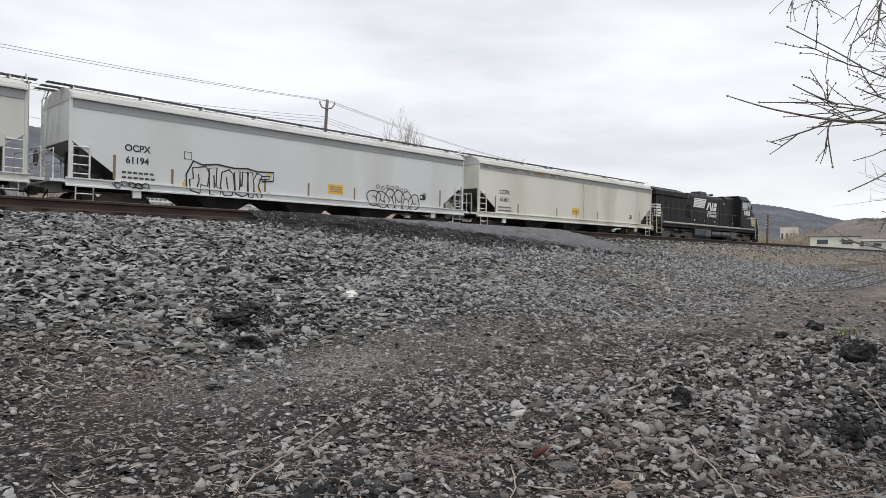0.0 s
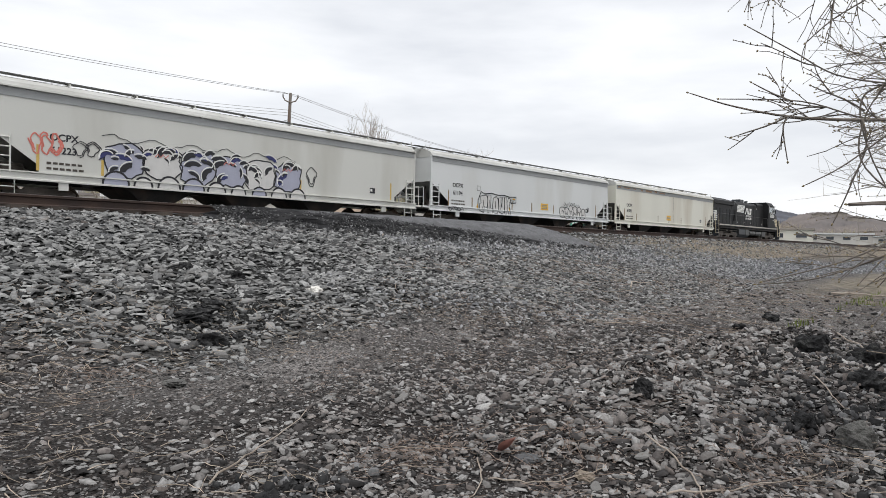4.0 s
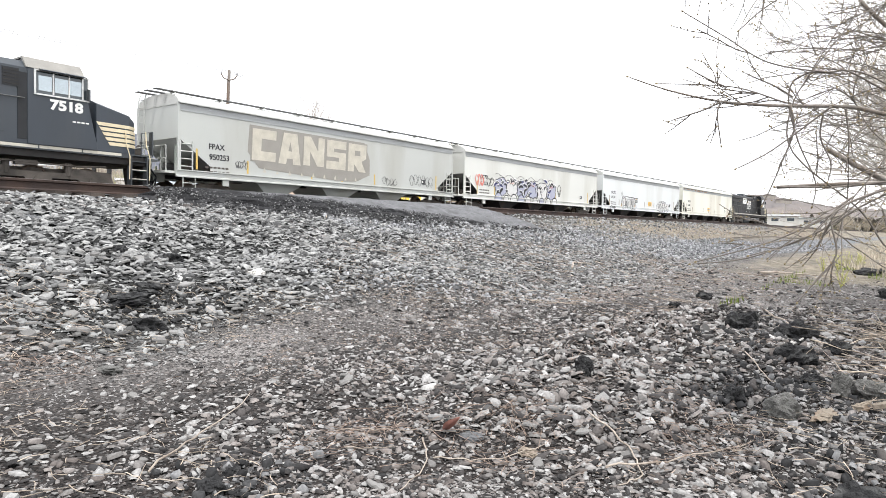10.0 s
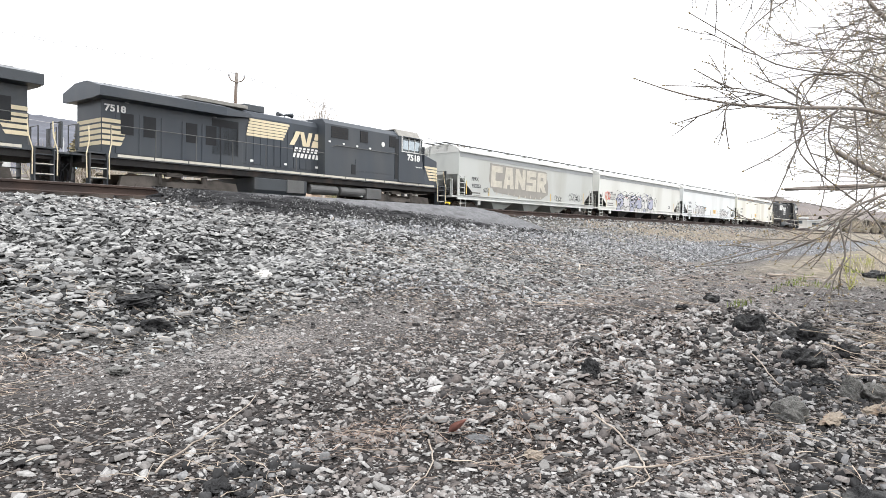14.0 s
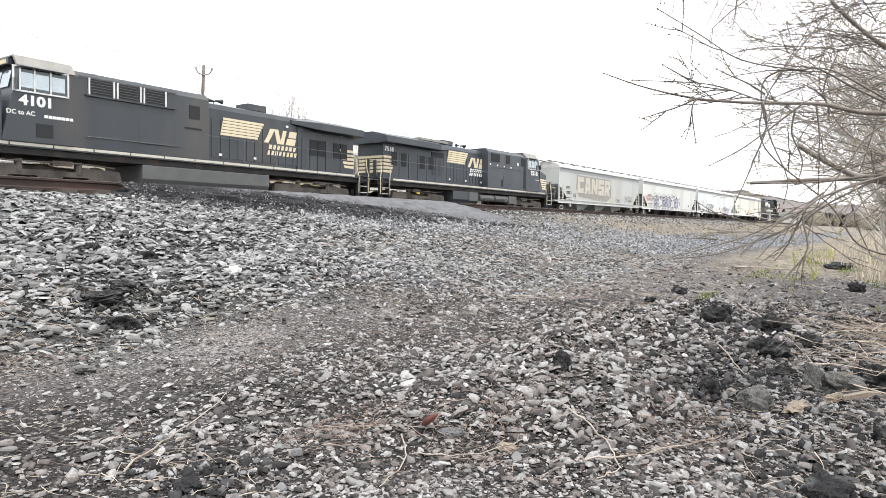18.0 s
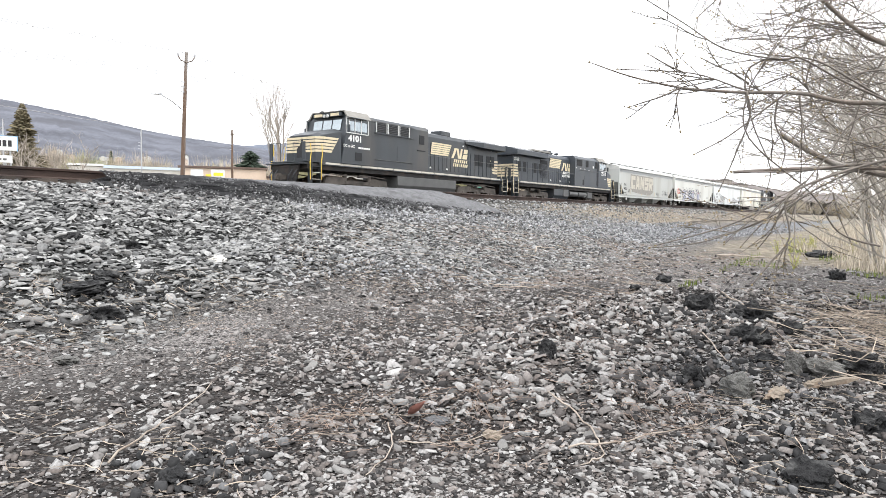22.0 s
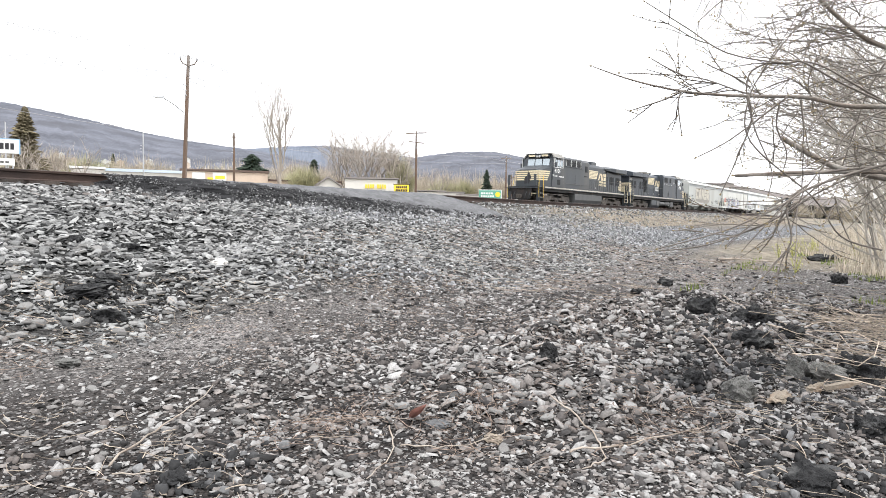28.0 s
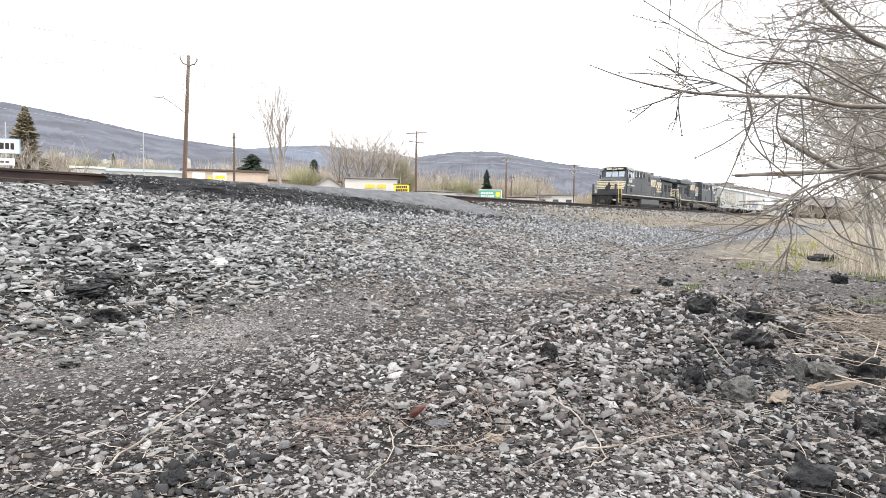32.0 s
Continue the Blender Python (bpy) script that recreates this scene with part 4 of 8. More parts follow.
    scrawl(r, -e + 1.2, -e + 2.1, 1.9, 2.6, y - 0.006, M_INK_RED, 0.05, 3, 16, "graffiti_red", "red spray scribble")
    scrawl(r, -e + 12.2, -e + 12.7, 1.7, 2.5, y - 0.006, M_INK, 0.035, 1, 17, "scribble")
    scrawl(r, -e + 2.5, -e + 3.3, 1.9, 2.4, y - 0.012, M_INK, 0.03, 2, 18, "scribble")
    out.append(r)
    # fourth: grey-green with the big block letters
    r, e, y = hopper(19.68, M_HOP_SIDE4, "grey-green covered hopper with big tan graffiti letters", "FPAX", "950253", M_REFLECT, 4)
    shade = [(-e + 3.3, 2.3), (-e + 3.9, 1.62), (-e + 8.6, 1.36), (-e + 10.0, 1.40), (-e + 11.0, 1.80), (-e + 11.0, 2.6), (-e + 10.6, 3.46), (-e + 3.4, 3.5)]
    panel_on(shade, 0, y - 0.001, 0, M_INK_BROWN, r, "graffiti_shadow", label="brown-grey sprayed backing")
    block_letters(r, "CANSR", -e + 3.45, -e + 10.8, 1.9, 3.38, y, M_INK_TAN, M_INK_BROWN)
    for k in range(9):
        hh = 0.12 + 0.14 * hash1(k, 31)
        panel_on([(-0.08, 0), (0.08, 0), (0.0, hh)], -e + 4.2 + k * 0.72, y - 0.006, 1.42 + 0.04 * hash1(k, 32), M_INK_TAN, r, "graffiti_drip")
    scrawl(r, -e + 14.3, -e + 16.4, 1.5, 2.05, y, M_STEEL_GREY, 0.02, 6, 23, "scribble")
    scrawl(r, -e + 12.0, -e + 13.2, 1.4, 1.75, y, M_STEEL_GREY, 0.018, 4, 24, "scribble")
    scrawl(r, -e + 2.7, -e + 3.3, 1.55, 1.85, y - 0.002, M_STEEL_GREY, 0.018, 5, 25, "scribble")
    out.append(r)
    return out


def engine(length, paint, label, number, cab_x, aux_len, wing_len, style):
    """A six-axle road engine. Local x points to the cab end, z up from the rail."""
    root = thing("locomotive", label, "locomotive", group="locomotives")
    h = length / 2
    fe = h - 0.4                              # ends of the frame
    frame = Shape().box((0, 0, 1.45), (2 * fe, 2.7, 0.30))
    part("underframe", frame, M_UNDER, root)
    for d in (-1, 1):
        part("walkway_edge", Shape().box((0, d * 1.42, 1.62), (2 * fe - 1.6, 0.06, 0.16)), M_BLACK, root)
        n = 13
        w = (2 * fe - 2.4) / n
        for k in range(n):
            panel_on(rect(w - 0.05, 0.10), -fe + 1.2 + (k + 0.5) * w, d * 1.455, 1.64, M_STRIPE, root, "sill_stripe")
    deck = Shape().box((0, 0, 1.68), (2 * fe, 2.8, 0.05))
    part("walkway", deck, M_BLACK, root)
    # long hood: auxiliary section behind the cab, engine room, radiator section with wings
    c0, c1 = cab_x - 2.35, cab_x
    aux0, aux1 = c0 - aux_len, c0
    rad1 = -h + 1.4 + wing_len
    eng = Shape().prism([(-0.92, 1.7), (-0.92, 4.02), (-0.8, 4.24), (-0.5, 4.33), (0.5, 4.33), (0.8, 4.24), (0.92, 4.02), (0.92, 1.7)], rad1 - 0.2, aux0, "x")
    part("engine_hood", eng, paint, root, bevel=0.01)
    aux_w = 1.46 if style != 1 else 0.95
    aux = Shape().prism([(-aux_w, 1.7), (-aux_w, 4.22), (-aux_w + 0.22, 4.46), (aux_w - 0.22, 4.46), (aux_w, 4.22), (aux_w, 1.7)], aux0, aux1 + 0.02, "x")
    part("equipment_cab", aux, paint, root, bevel=0.012)
    lo = 3.72                                # underside of the flared radiator section
    flare = 1.52 if style != 1 else 1.12
    rad = Shape().prism([(-0.98, 1.7), (-0.98, lo + 0.13), (0.98, lo + 0.13), (0.98, 1.7)], -h + 1.25, rad1, "x")
    part("radiator_room", rad, paint, root, bevel=0.01)
    wing = Shape()
    prof = [(-1.0, lo), (-flare, lo + 0.04), (-flare, 4.12), (-flare * 0.3, 4.40), (flare * 0.3, 4.40), (flare, 4.12), (flare, lo + 0.04), (1.0, lo)]
    wing.loft([[(-h + 0.95, y, z) for y, z in prof], [(rad1 - 1.2, y, z) for y, z in prof], [(rad1 + 0.4, y * 0.66, 4.10 + (z - 4.10) * 0.5) for y, z in prof]])
    part("radiator_wing", wing, paint, root, "flared radiator section", bevel=0.01)
    part("radiator_grille", Shape().box((-h + 1.2 + wing_len * 0.42, 0, 4.41), (wing_len * 0.7, 0.8, 0.03)), M_GRILLE, root)
    if style == 2:
        part("radiator_cover", Shape().box((rad1 - 1.3, -0.3, 4.36), (3.0, 1.5, 0.16)), M_ROOF, root, "pale grey radiator cover", bevel=0.02)
    # hood doors, grilles and latches on both sides
    nd = 12
    span = aux0 - (rad1 - 0.2)
    for d in (-1, 1):
        for k in range(nd):
            x = rad1 - 0.2 + (k + 0.5) * span / nd
            part("hood_door", Shape().box((x, d * 0.93, 2.75), (span / nd - 0.05, 0.03, 1.7)), paint, root)
        for k in range(6):
            x = -h + 1.75 + (k + 0.5) * (wing_len - 0.6) / 6
            part("radiator_door", Shape().box((x, d * 0.99, 2.55), ((wing_len - 0.6) / 6 - 0.06, 0.03, 1.55)), paint, root)
            if k in (0, 1, 3, 4):
                part("door_grille", Shape().box((x, d * 1.008, 2.9), (0.5, 0.02, 0.8)), M_GRILLE, root)
        if style != 3:
            part("side_grille", Shape().box((rad1 - 0.9, d * 0.985, 2.9), (1.3, 0.04, 1.5)), M_GRILLE, root)
        yy = d * (aux_w + 0.005)
        if style == 3:
            for k in range(3):
                x = aux1 - 1.0 - k * 1.06
                grille = part("blower_grille", Shape().box((x, yy, 3.96), (0.84, 0.03, 0.52)), M_GRILLE, root)
                for q in (-0.2, -0.1, 0.0, 0.1, 0.2):
                    part("grille_bar", Shape().box((x, yy + d * 0.02, 3.96 + q), (0.84, 0.012, 0.016)), M_STEEL_GREY, grille)
                for q in (-0.46, 0.46):
                    part("grille_frame", Shape().box((x + q, yy + d * 0.01, 3.96), (0.06, 0.05, 0.6)), M_ALU, grille, "bare metal grille post")
            part("grille_ledge", Shape().box((aux1 - 2.2, yy + d * 0.03, 3.62), (3.6, 0.1, 0.05)), paint, root)
            part("grille_ledge", Shape().box((aux1 - 2.1, yy + d * 0.01, 4.27), (3.9, 0.05, 0.04)), M_STEEL_GREY, root)
            part("vent", Shape().box((aux0 + 0.7, yy, 3.62), (0.5, 0.03, 0.55)), M_GRILLE, root)
            part("side_rail", Shape().tube([(aux1 - 0.4, yy + d * 0.07, 2.12), (aux1 - 3.9, yy + d * 0.07, 2.12)], 0.018, 5), M_STEEL_GREY, root)
            part("access_hatch", Shape().box((aux1 - 3.4, yy, 2.55), (1.9, 0.02, 0.9)), paint, root)
            part("latch_bar", Shape().box((aux0 + 0.75, yy + d * 0.01, 2.95), (0.8, 0.03, 0.06)), M_GRILLE, root)
        else:
            for x, w, hh in (((aux0 + 0.97, 1.17, 0.58), (aux0 + 2.7, 0.57, 0.6), (aux0 + 4.9, 0.5, 0.6)) if style == 2 else ((aux0 + 0.5, 0.5, 0.5), (aux0 - 0.9, 0.7, 0.45))):
                vent = part("vent", Shape().box((x, yy if x > aux0 else d * 0.94, 3.84), (w, 0.03, hh)), M_GRILLE, root)
                for q in range(5):
                    part("louvre", Shape().box((x, (yy if x > aux0 else d * 0.94) + d * 0.018, 3.84 + hh * (q - 2) / 5.5), (w * 0.94, 0.012, 0.03)), M_UNDER, vent)
            if style == 2:
                # flat near-black plate stands in for the shade of the recessed doorway
                part("doorway_shade_plate", Shape().box((c0 - 0.02, yy + d * 0.005, 2.95), (0.55, 0.02, 2.2)), M_GRILLE, root, "flat dark plate for the shaded cab doorway")
                part("round_emblem", Shape().lathe((aux0 + 4.15, yy + d * 0.004, 3.62), [(-0.006, 0.13), (0.006, 0.13)], "y", 14), M_WHITE, root)
                part("access_hatch", Shape().box((aux0 + 3.4, yy, 2.35), (2.6, 0.02, 0.6)), paint, root)
                # another dark plate, in place of a shaded step hollow
                part("step_shade_plate", Shape().box((aux0 + 1.95, yy, 2.1), (0.3, 0.02, 0.5)), M_GRILLE, root)
                for k in range(4):
                    part("warning_label", Shape().box((aux0 + 0.3 + 0.95 * k, yy + d * 0.004, 3.35 - 0.02 * k), (0.14, 0.01, 0.09)), M_WHITE, root)
    # cab and nose
    cab = Shape()
    cab_prof = [(-1.5, 1.7), (-1.5, 4.22), (-1.2, 4.60), (1.2, 4.60), (1.5, 4.22), (1.5, 1.7)]
    slope_w = 0.55
    cab.loft([[(c0, y, z) for y, z in cab_prof], [(c1 - (slope_w if z > 3.2 else 0.0) - (0.15 if z > 4.4 else 0), y, z) for y, z in cab_prof]])
    part("cab", cab, paint, root, bevel=0.02)
    roof = Shape().prism([(-1.52, 4.24), (-1.22, 4.63), (1.22, 4.63), (1.52, 4.24), (1.4, 4.24), (1.15, 4.58), (-1.15, 4.58), (-1.4, 4.24)], c0 - 0.05, c1 - 0.5, "x")
    part("cab_roof", roof, M_ROOF if style != 1 else paint, root, "sun-bleached grey cab roof")
    ns = Shape()
    nz = 3.25
    n1 = h - (1.25 if style == 3 else 0.9)
    secs = [[(c1 - 0.05, -1.45, 1.7), (c1 - 0.05, -1.45, nz + 0.15), (c1 - 0.05, -1.0, nz + 0.32), (c1 - 0.05, 1.0, nz + 0.32), (c1 - 0.05, 1.45, nz + 0.15), (c1 - 0.05, 1.45, 1.7)],
            [(n1 - 0.35, -1.35, 1.7), (n1 - 0.35, -1.32, nz - 0.12), (n1 - 0.35, -0.9, nz + 0.02), (n1 - 0.35, 0.9, nz + 0.02), (n1 - 0.35, 1.32, nz - 0.12), (n1 - 0.35, 1.35, 1.7)],
            [(n1, -1.1, 1.7), (n1, -1.05, nz - 0.3), (n1, -0.75, nz - 0.12), (n1, 0.75, nz - 0.12), (n1, 1.05, nz - 0.3), (n1, 1.1, 1.7)]]
    ns.loft(secs)
    part("nose", ns, paint, root, "wide safety nose", bevel=0.02)
    # nose stripes wrap from the side to the front
    for k in range(5):
        z = (1.95 if style != 3 else 2.22) + k * 0.172
        lf = (0.78 if style != 3 else 0.5) + k * 0.11
        for d in (-1, 1):
            x0 = n1 - 0.35

            def side_y(x, out):
                return d * (1.45 - 0.1 * (x - c1 + 0.05) / (n1 - 0.3 - c1) + out)
            band = [(x0 - lf, z), (x0, z), (x0, z + 0.12), (x0 - lf - 0.09, z + 0.12)]
            sh = Shape().add([(a, side_y(a, 0.010), b) for a, b in band] + [(a, side_y(a, -0.01), b) for a, b in band], [(0, 1, 2, 3), (7, 6, 5, 4), (0, 4, 5, 1), (1, 5, 6, 2), (2, 6, 7, 3), (3, 7, 4, 0)])
            part("nose_stripe", sh, M_GOLD, root)
            t0 = (z - 1.7) / 1.4
            ya, yb = 1.362 - 0.03 * t0, 1.112 - 0.055 * t0
            ch = Shape().add([(x0 + 0.004, d * ya, z), (n1 + 0.012, d * yb, z), (n1 + 0.012, d * yb, z + 0.12), (x0 + 0.004, d * ya, z + 0.12),
                              (x0 - 0.01, d * (ya - 0.03), z), (n1 - 0.01, d * (yb - 0.03), z), (n1 - 0.01, d * (yb - 0.03), z + 0.12), (x0 - 0.01, d * (ya - 0.03), z + 0.12)],
                             [(0, 1, 2, 3), (7, 6, 5, 4), (0, 4, 5, 1), (1, 5, 6, 2), (2, 6, 7, 3), (3, 7, 4, 0)])
            part("corner_stripe", ch, M_GOLD, root)
        part("front_stripe", Shape().box((n1 + 0.004, 0, z + 0.06), (0.014, 2.1, 0.12)), M_GOLD, root)
    part("nose_emblem", Shape().prism([(-0.3, 1.95), (0.15, 1.95), (0.35, 2.5), (0.1, 3.0), (-0.05, 2.6), (-0.3, 2.4)], n1 + 0.012, n1 + 0.018, "x"), M_INK, root)
    # glass
    for y0 in (-0.72, 0.0, 0.72):
        wsh = Shape()
        xa, xb = c1 - slope_w * 0.08 - 0.02, c1 - slope_w + 0.0
        za, zb = 3.56, 4.14
        def on(z):
            return c1 - slope_w * min(1, max(0, (z - 1.7) / (4.22 - 1.7))) + 0.012
        wsh.add([(on(za), y0 - 0.32, za), (on(za), y0 + 0.32, za), (on(zb), y0 + 0.32, zb), (on(zb), y0 - 0.32, zb),
                 (on(za) - 0.02, y0 - 0.32, za), (on(za) - 0.02, y0 + 0.32, za), (on(zb) - 0.02, y0 + 0.32, zb), (on(zb) - 0.02, y0 - 0.32, zb)],
                [(0, 1, 2, 3), (7, 6, 5, 4), (0, 4, 5, 1), (1, 5, 6, 2), (2, 6, 7, 3), (3, 7, 4, 0)])
        part("windshield", wsh, M_GLASS, root)
    for d in (-1, 1):
        win = part("cab_window", Shape().box((c0 + 1.1, d * 1.505, 3.80), (1.7, 0.02, 0.76)), M_CAB_GLASS, root)
        for xx, w in ((-0.56, 0.42), (-0.02, 0.46), (0.44, 0.40)):
            part("pane", Shape().box((c0 + 1.1 + xx, d * 1.516, 3.78), (w, 0.012, 0.5)), M_GLASS, win, "sliding cab window pane, pale for the sky in it")
        for xx, w in ((-0.88, 0.06), (-0.3, 0.05), (0.22, 0.05), (0.68, 0.05), (0.88, 0.06)):
            part("window_frame", Shape().box((c0 + 1.1 + xx, d * 1.52, 3.80), (w, 0.04, 0.8)), M_ALU, win)
        for zz in (-0.40, 0.40):
            part("window_frame", Shape().box((c0 + 1.1, d * 1.52, 3.80 + zz), (1.82, 0.04, 0.05)), M_ALU, win)
        part("sunshade", Shape().box((c0 + 1.1, d * 1.60, 4.22), (1.5, 0.24, 0.03), Matrix.Rotation(d * -0.3, 3, "X")), paint, win)
        part("mirror", Shape().box((c1 - 0.42, d * 1.66, 3.6), (0.05, 0.16, 0.4)), M_BLACK, root)
    numb = Shape().box((c1 - 0.55, 0, 4.42), (0.3, 2.1, 0.2))
    part("number_board_housing", numb, paint, root)
    for y in (-0.62, 0.62):
        part("number_board_glass", Shape().box((c1 - 0.395, y, 4.42), (0.012, 0.62, 0.15)), M_GOLD, root)
    for y in (-0.13, 0.13):
        part("headlight", Shape().lathe((n1 + 0.01 if style != 3 else c1 - 0.38, y, 2.95 if style != 3 else 4.36), [(0, 0.09), (0.05, 0.1), (0.06, 0.07)], "x", 12), M_ALU, root)
    # steps, pilot, handrails
    for d in (-1, 1):
        x = d * (fe - 0.1)
        pil = Shape().prism([(-0.8, 0.62), (0.8, 0.62), (0.9, 1.0), (1.0, 1.5), (-1.0, 1.5), (-0.9, 1.0)], x + d * 0.25, x + d * 0.33, "x")
        part("pilot", pil, M_UNDER, root)
        part("end_platform", Shape().box((x + d * 0.2, 0, 1.56), (0.5, 2.75, 0.06)), M_BLACK, root)
        part("snowplow", Shape().loft([[(x + d * 0.1, -1.3, 0.15), (x + d * 0.1, 1.3, 0.15), (x + d * 0.1, 1.3, 0.45), (x + d * 0.1, -1.3, 0.45)],
                                       [(x + d * 0.45, -0.4, 0.15), (x + d * 0.45, 0.4, 0.15), (x + d * 0.3, 0.4, 0.55), (x + d * 0.3, -0.4, 0.55)]]), M_BLACK, root)
        part("coupler", Shape().box((x + d * 0.6, 0, 0.87), (0.7, 0.18, 0.24)).box((x + d * 0.78, 0.03, 0.87), (0.18, 0.3, 0.32)), M_TRUCK, root)
        for q in (-0.9, -0.55, 0.55, 0.9):
            part("air_hose", Shape().tube([(x + d * 0.36, q, 1.25), (x + d * 0.6, q, 0.95), (x + d * 0.62, q * 0.85, 0.6)], 0.03, 6), M_INK, root)
        for y in (-1, 1):
            for k in range(4):
                tread = part("step_tread", Shape().box((x - d * 0.42, y * 1.34, 0.42 + k * 0.34), (0.62, 0.26, 0.03)), M_BLACK, root)
                if k < 3:
                    part("step_edge", Shape().box((x - d * 0.42, y * 1.475, 0.44 + k * 0.34), (0.6, 0.012, 0.03)), M_STRIPE, tread)
            for q in (0.12, 0.74):
                part("step_side", Shape().box((x - d * q, y * 1.34, 1.0), (0.04, 0.3, 1.3)), M_BLACK, root)
            for q in (-0.02, -0.82):
                part("grab_rail", Shape().tube([(x + d * q, y * 1.47, 0.75), (x + d * (q + 0.02), y * 1.47, 1.6), (x + d * (q - 0.1), y * 1.42, 2.1), (x + d * (q - 0.1), y * 1.38, 2.6)], 0.021, 6), M_YELLOW if d > 0 and style == 3 else M_GOLD, root)
        part("end_handrail", Shape().tube([(x + d * 0.2, -1.3, 1.7), (x + d * 0.2, -1.3, 2.65), (x + d * 0.2, -0.5, 2.65), (x + d * 0.2, -0.5, 1.7)], 0.022, 6), M_BLACK, root)
        part("end_handrail", Shape().tube([(x + d * 0.2, 0.5, 1.7), (x + d * 0.2, 0.5, 2.65), (x + d * 0.2, 1.3, 2.65), (x + d * 0.2, 1.3, 1.7)], 0.022, 6), M_BLACK, root)
        for y in (-1.22, 1.22):
            part("anticlimber_post", Shape().box((x + d * 0.2, y, 2.2), (0.05, 0.22, 0.9)), M_BLACK, root)
    for d in (-1, 1):
        rl = Shape()
        x0, x1 = -h + 1.4, aux0 if style != 1 else aux1
        m = int((x1 - x0) / 1.6)
        pts = []
        for k in range(m + 1):
            x = x0 + (x1 - x0) * k / m
            rl.tube([(x, d * 1.4, 1.7), (x, d * 1.4, 2.75)], 0.018, 5)
            pts.append((x, d * 1.4, 2.75))
        pts += [(x1 + 0.35, d * 1.42, 3.05), (x1 + 0.7, d * (aux_w + 0.06), 3.2), (c0 - 0.1, d * (aux_w + 0.06), 3.2)] if style == 2 else []
        rl.tube(pts, 0.018, 5)
        part("side_handrail", rl, M_STEEL_GREY, root)
    # roof gear
    hx = aux0 - 1.3
    for dx, q in ((0.35, -0.12), (0.45, 0.0), (-0.35, 0.12)):
        part("horn", Shape().tube([(hx, q, 4.55), (hx + dx * 0.6, q, 4.55), (hx + dx, q, 4.55)], 0.035, 8, 0.12), M_BLACK, root)
    part("horn_mount", Shape().tube([(hx, 0, 4.36), (hx, 0, 4.53)], 0.03, 6).box((hx, 0, 4.53), (0.06, 0.3, 0.05)), M_BLACK, root)
    part("exhaust_stack", Shape().box((aux0 - 3.4, 0, 4.5), (1.1, 0.9, 0.3)), M_BLACK, root, bevel=0.02)
    for k in range(5):
        part("antenna_dome", Shape().lathe((c0 + 0.4 + k * 0.42, -0.2 + 0.2 * (k % 2), 4.54), [(0, 0.1), (0.06, 0.1), (0.1, 0.05)], "z", 10), M_STEEL_GREY, root)
    # running gear
    tank0, tank1 = -3.3, 3.0
    ft = Shape().prism([(-1.25, 0.45), (-1.4, 0.75), (-1.4, 1.28), (1.4, 1.28), (1.4, 0.75), (1.25, 0.45)], tank0, tank1 if style == 3 else tank0 + 3.0, "x")
    part("fuel_tank", ft, M_STEEL_GREY if style == 3 else M_BLACK, root, bevel=0.03)
    if style != 3:
        for k in range(2):
            part("air_tank", Shape().tube([(tank0 + 3.3 + k * 2.0, -1.15, 0.95), (tank0 + 3.45 + k * 2.0, -1.15, 0.95), (tank0 + 4.95 + k * 2.0, -1.15, 0.95), (tank0 + 5.1 + k * 2.0, -1.15, 0.95)], 0.24, 14), M_STEEL_GREY, root, bevel=0.03)
        part("battery_box", Shape().box((tank0 + 2.3, -1.25, 0.98), (1.0, 0.4, 0.6)), M_STEEL_GREY, root, bevel=0.02)
        part("battery_box", Shape().box((tank0 + 7.6, -1.25, 0.92), (1.1, 0.4, 0.55)), M_STEEL_GREY, root, bevel=0.02)
    part("bell", Shape().lathe((tank1 + 0.5, -1.2, 0.75), [(0, 0.16), (0.08, 0.12), (0.25, 0.08), (0.28, 0.02)], "z", 12), M_ALU, root)
    for d in (-1, 1):
        tx = d * (h - 4.4)
        tf = Shape()
        for y in (-1.12, 1.12):
            out = [(-2.6, 0.55), (-2.5, 0.92), (-1.2, 1.0), (-0.9, 0.82), (0.9, 0.82), (1.2, 1.0), (2.5, 0.92), (2.6, 0.55), (2.15, 0.42), (1.6, 0.42), (1.3, 0.62),
                   (0.45, 0.62), (0.3, 0.38), (-0.3, 0.38), (-0.45, 0.62), (-1.3, 0.62), (-1.6, 0.42), (-2.15, 0.42)]
            tf.prism(out, y - 0.09, y + 0.09, "y")
            for x in (-1.85, 0, 1.85):
                tf.lathe((x, y, 0.53), [(-0.15, 0.12), (-0.15, 0.17), (0.15, 0.17), (0.15, 0.12)], "y", 12)
            for x in (-1.0, 1.0):
                tf.lathe((x, y, 0.72), [(0, 0.13), (0.45, 0.13)], "z", 10)
            tf.tube([(-2.3, y * 1.12, 1.05), (-1.2, y * 1.12, 1.12), (1.4, y * 1.12, 1.08), (2.3, y * 1.12, 1.15)], 0.03, 6)
            tf.box((-0.4, y * 1.05, 1.1), (0.7, 0.2, 0.16))
        tf.box((0, 0, 0.8), (3.4, 1.6, 0.35))
        part("truck_frame", tf, M_TRUCK, root, at=pose(tx, 0, 0))
        add_wheels(root, (tx - 1.85, tx, tx + 1.85), 0.53, "engine_wheelset")
    # markings on the side that faces the camera; f: which way the engine stands
    f = -1 if style != 3 else 1
    yh = f * 0.955
    yc = f * 1.508
    lx = -h + 10.25 if style != 3 else h - 14.3
    sgn = 1 if style != 3 else -1          # reading direction along local x
    for k in range(6):
        z = (2.98 if style == 3 else 3.2) + k * 0.135
        w = 2.05 + 0.04 * k
        x = lx - sgn * (0.45 + w / 2) + sgn * (0.07 * k - 0.15)
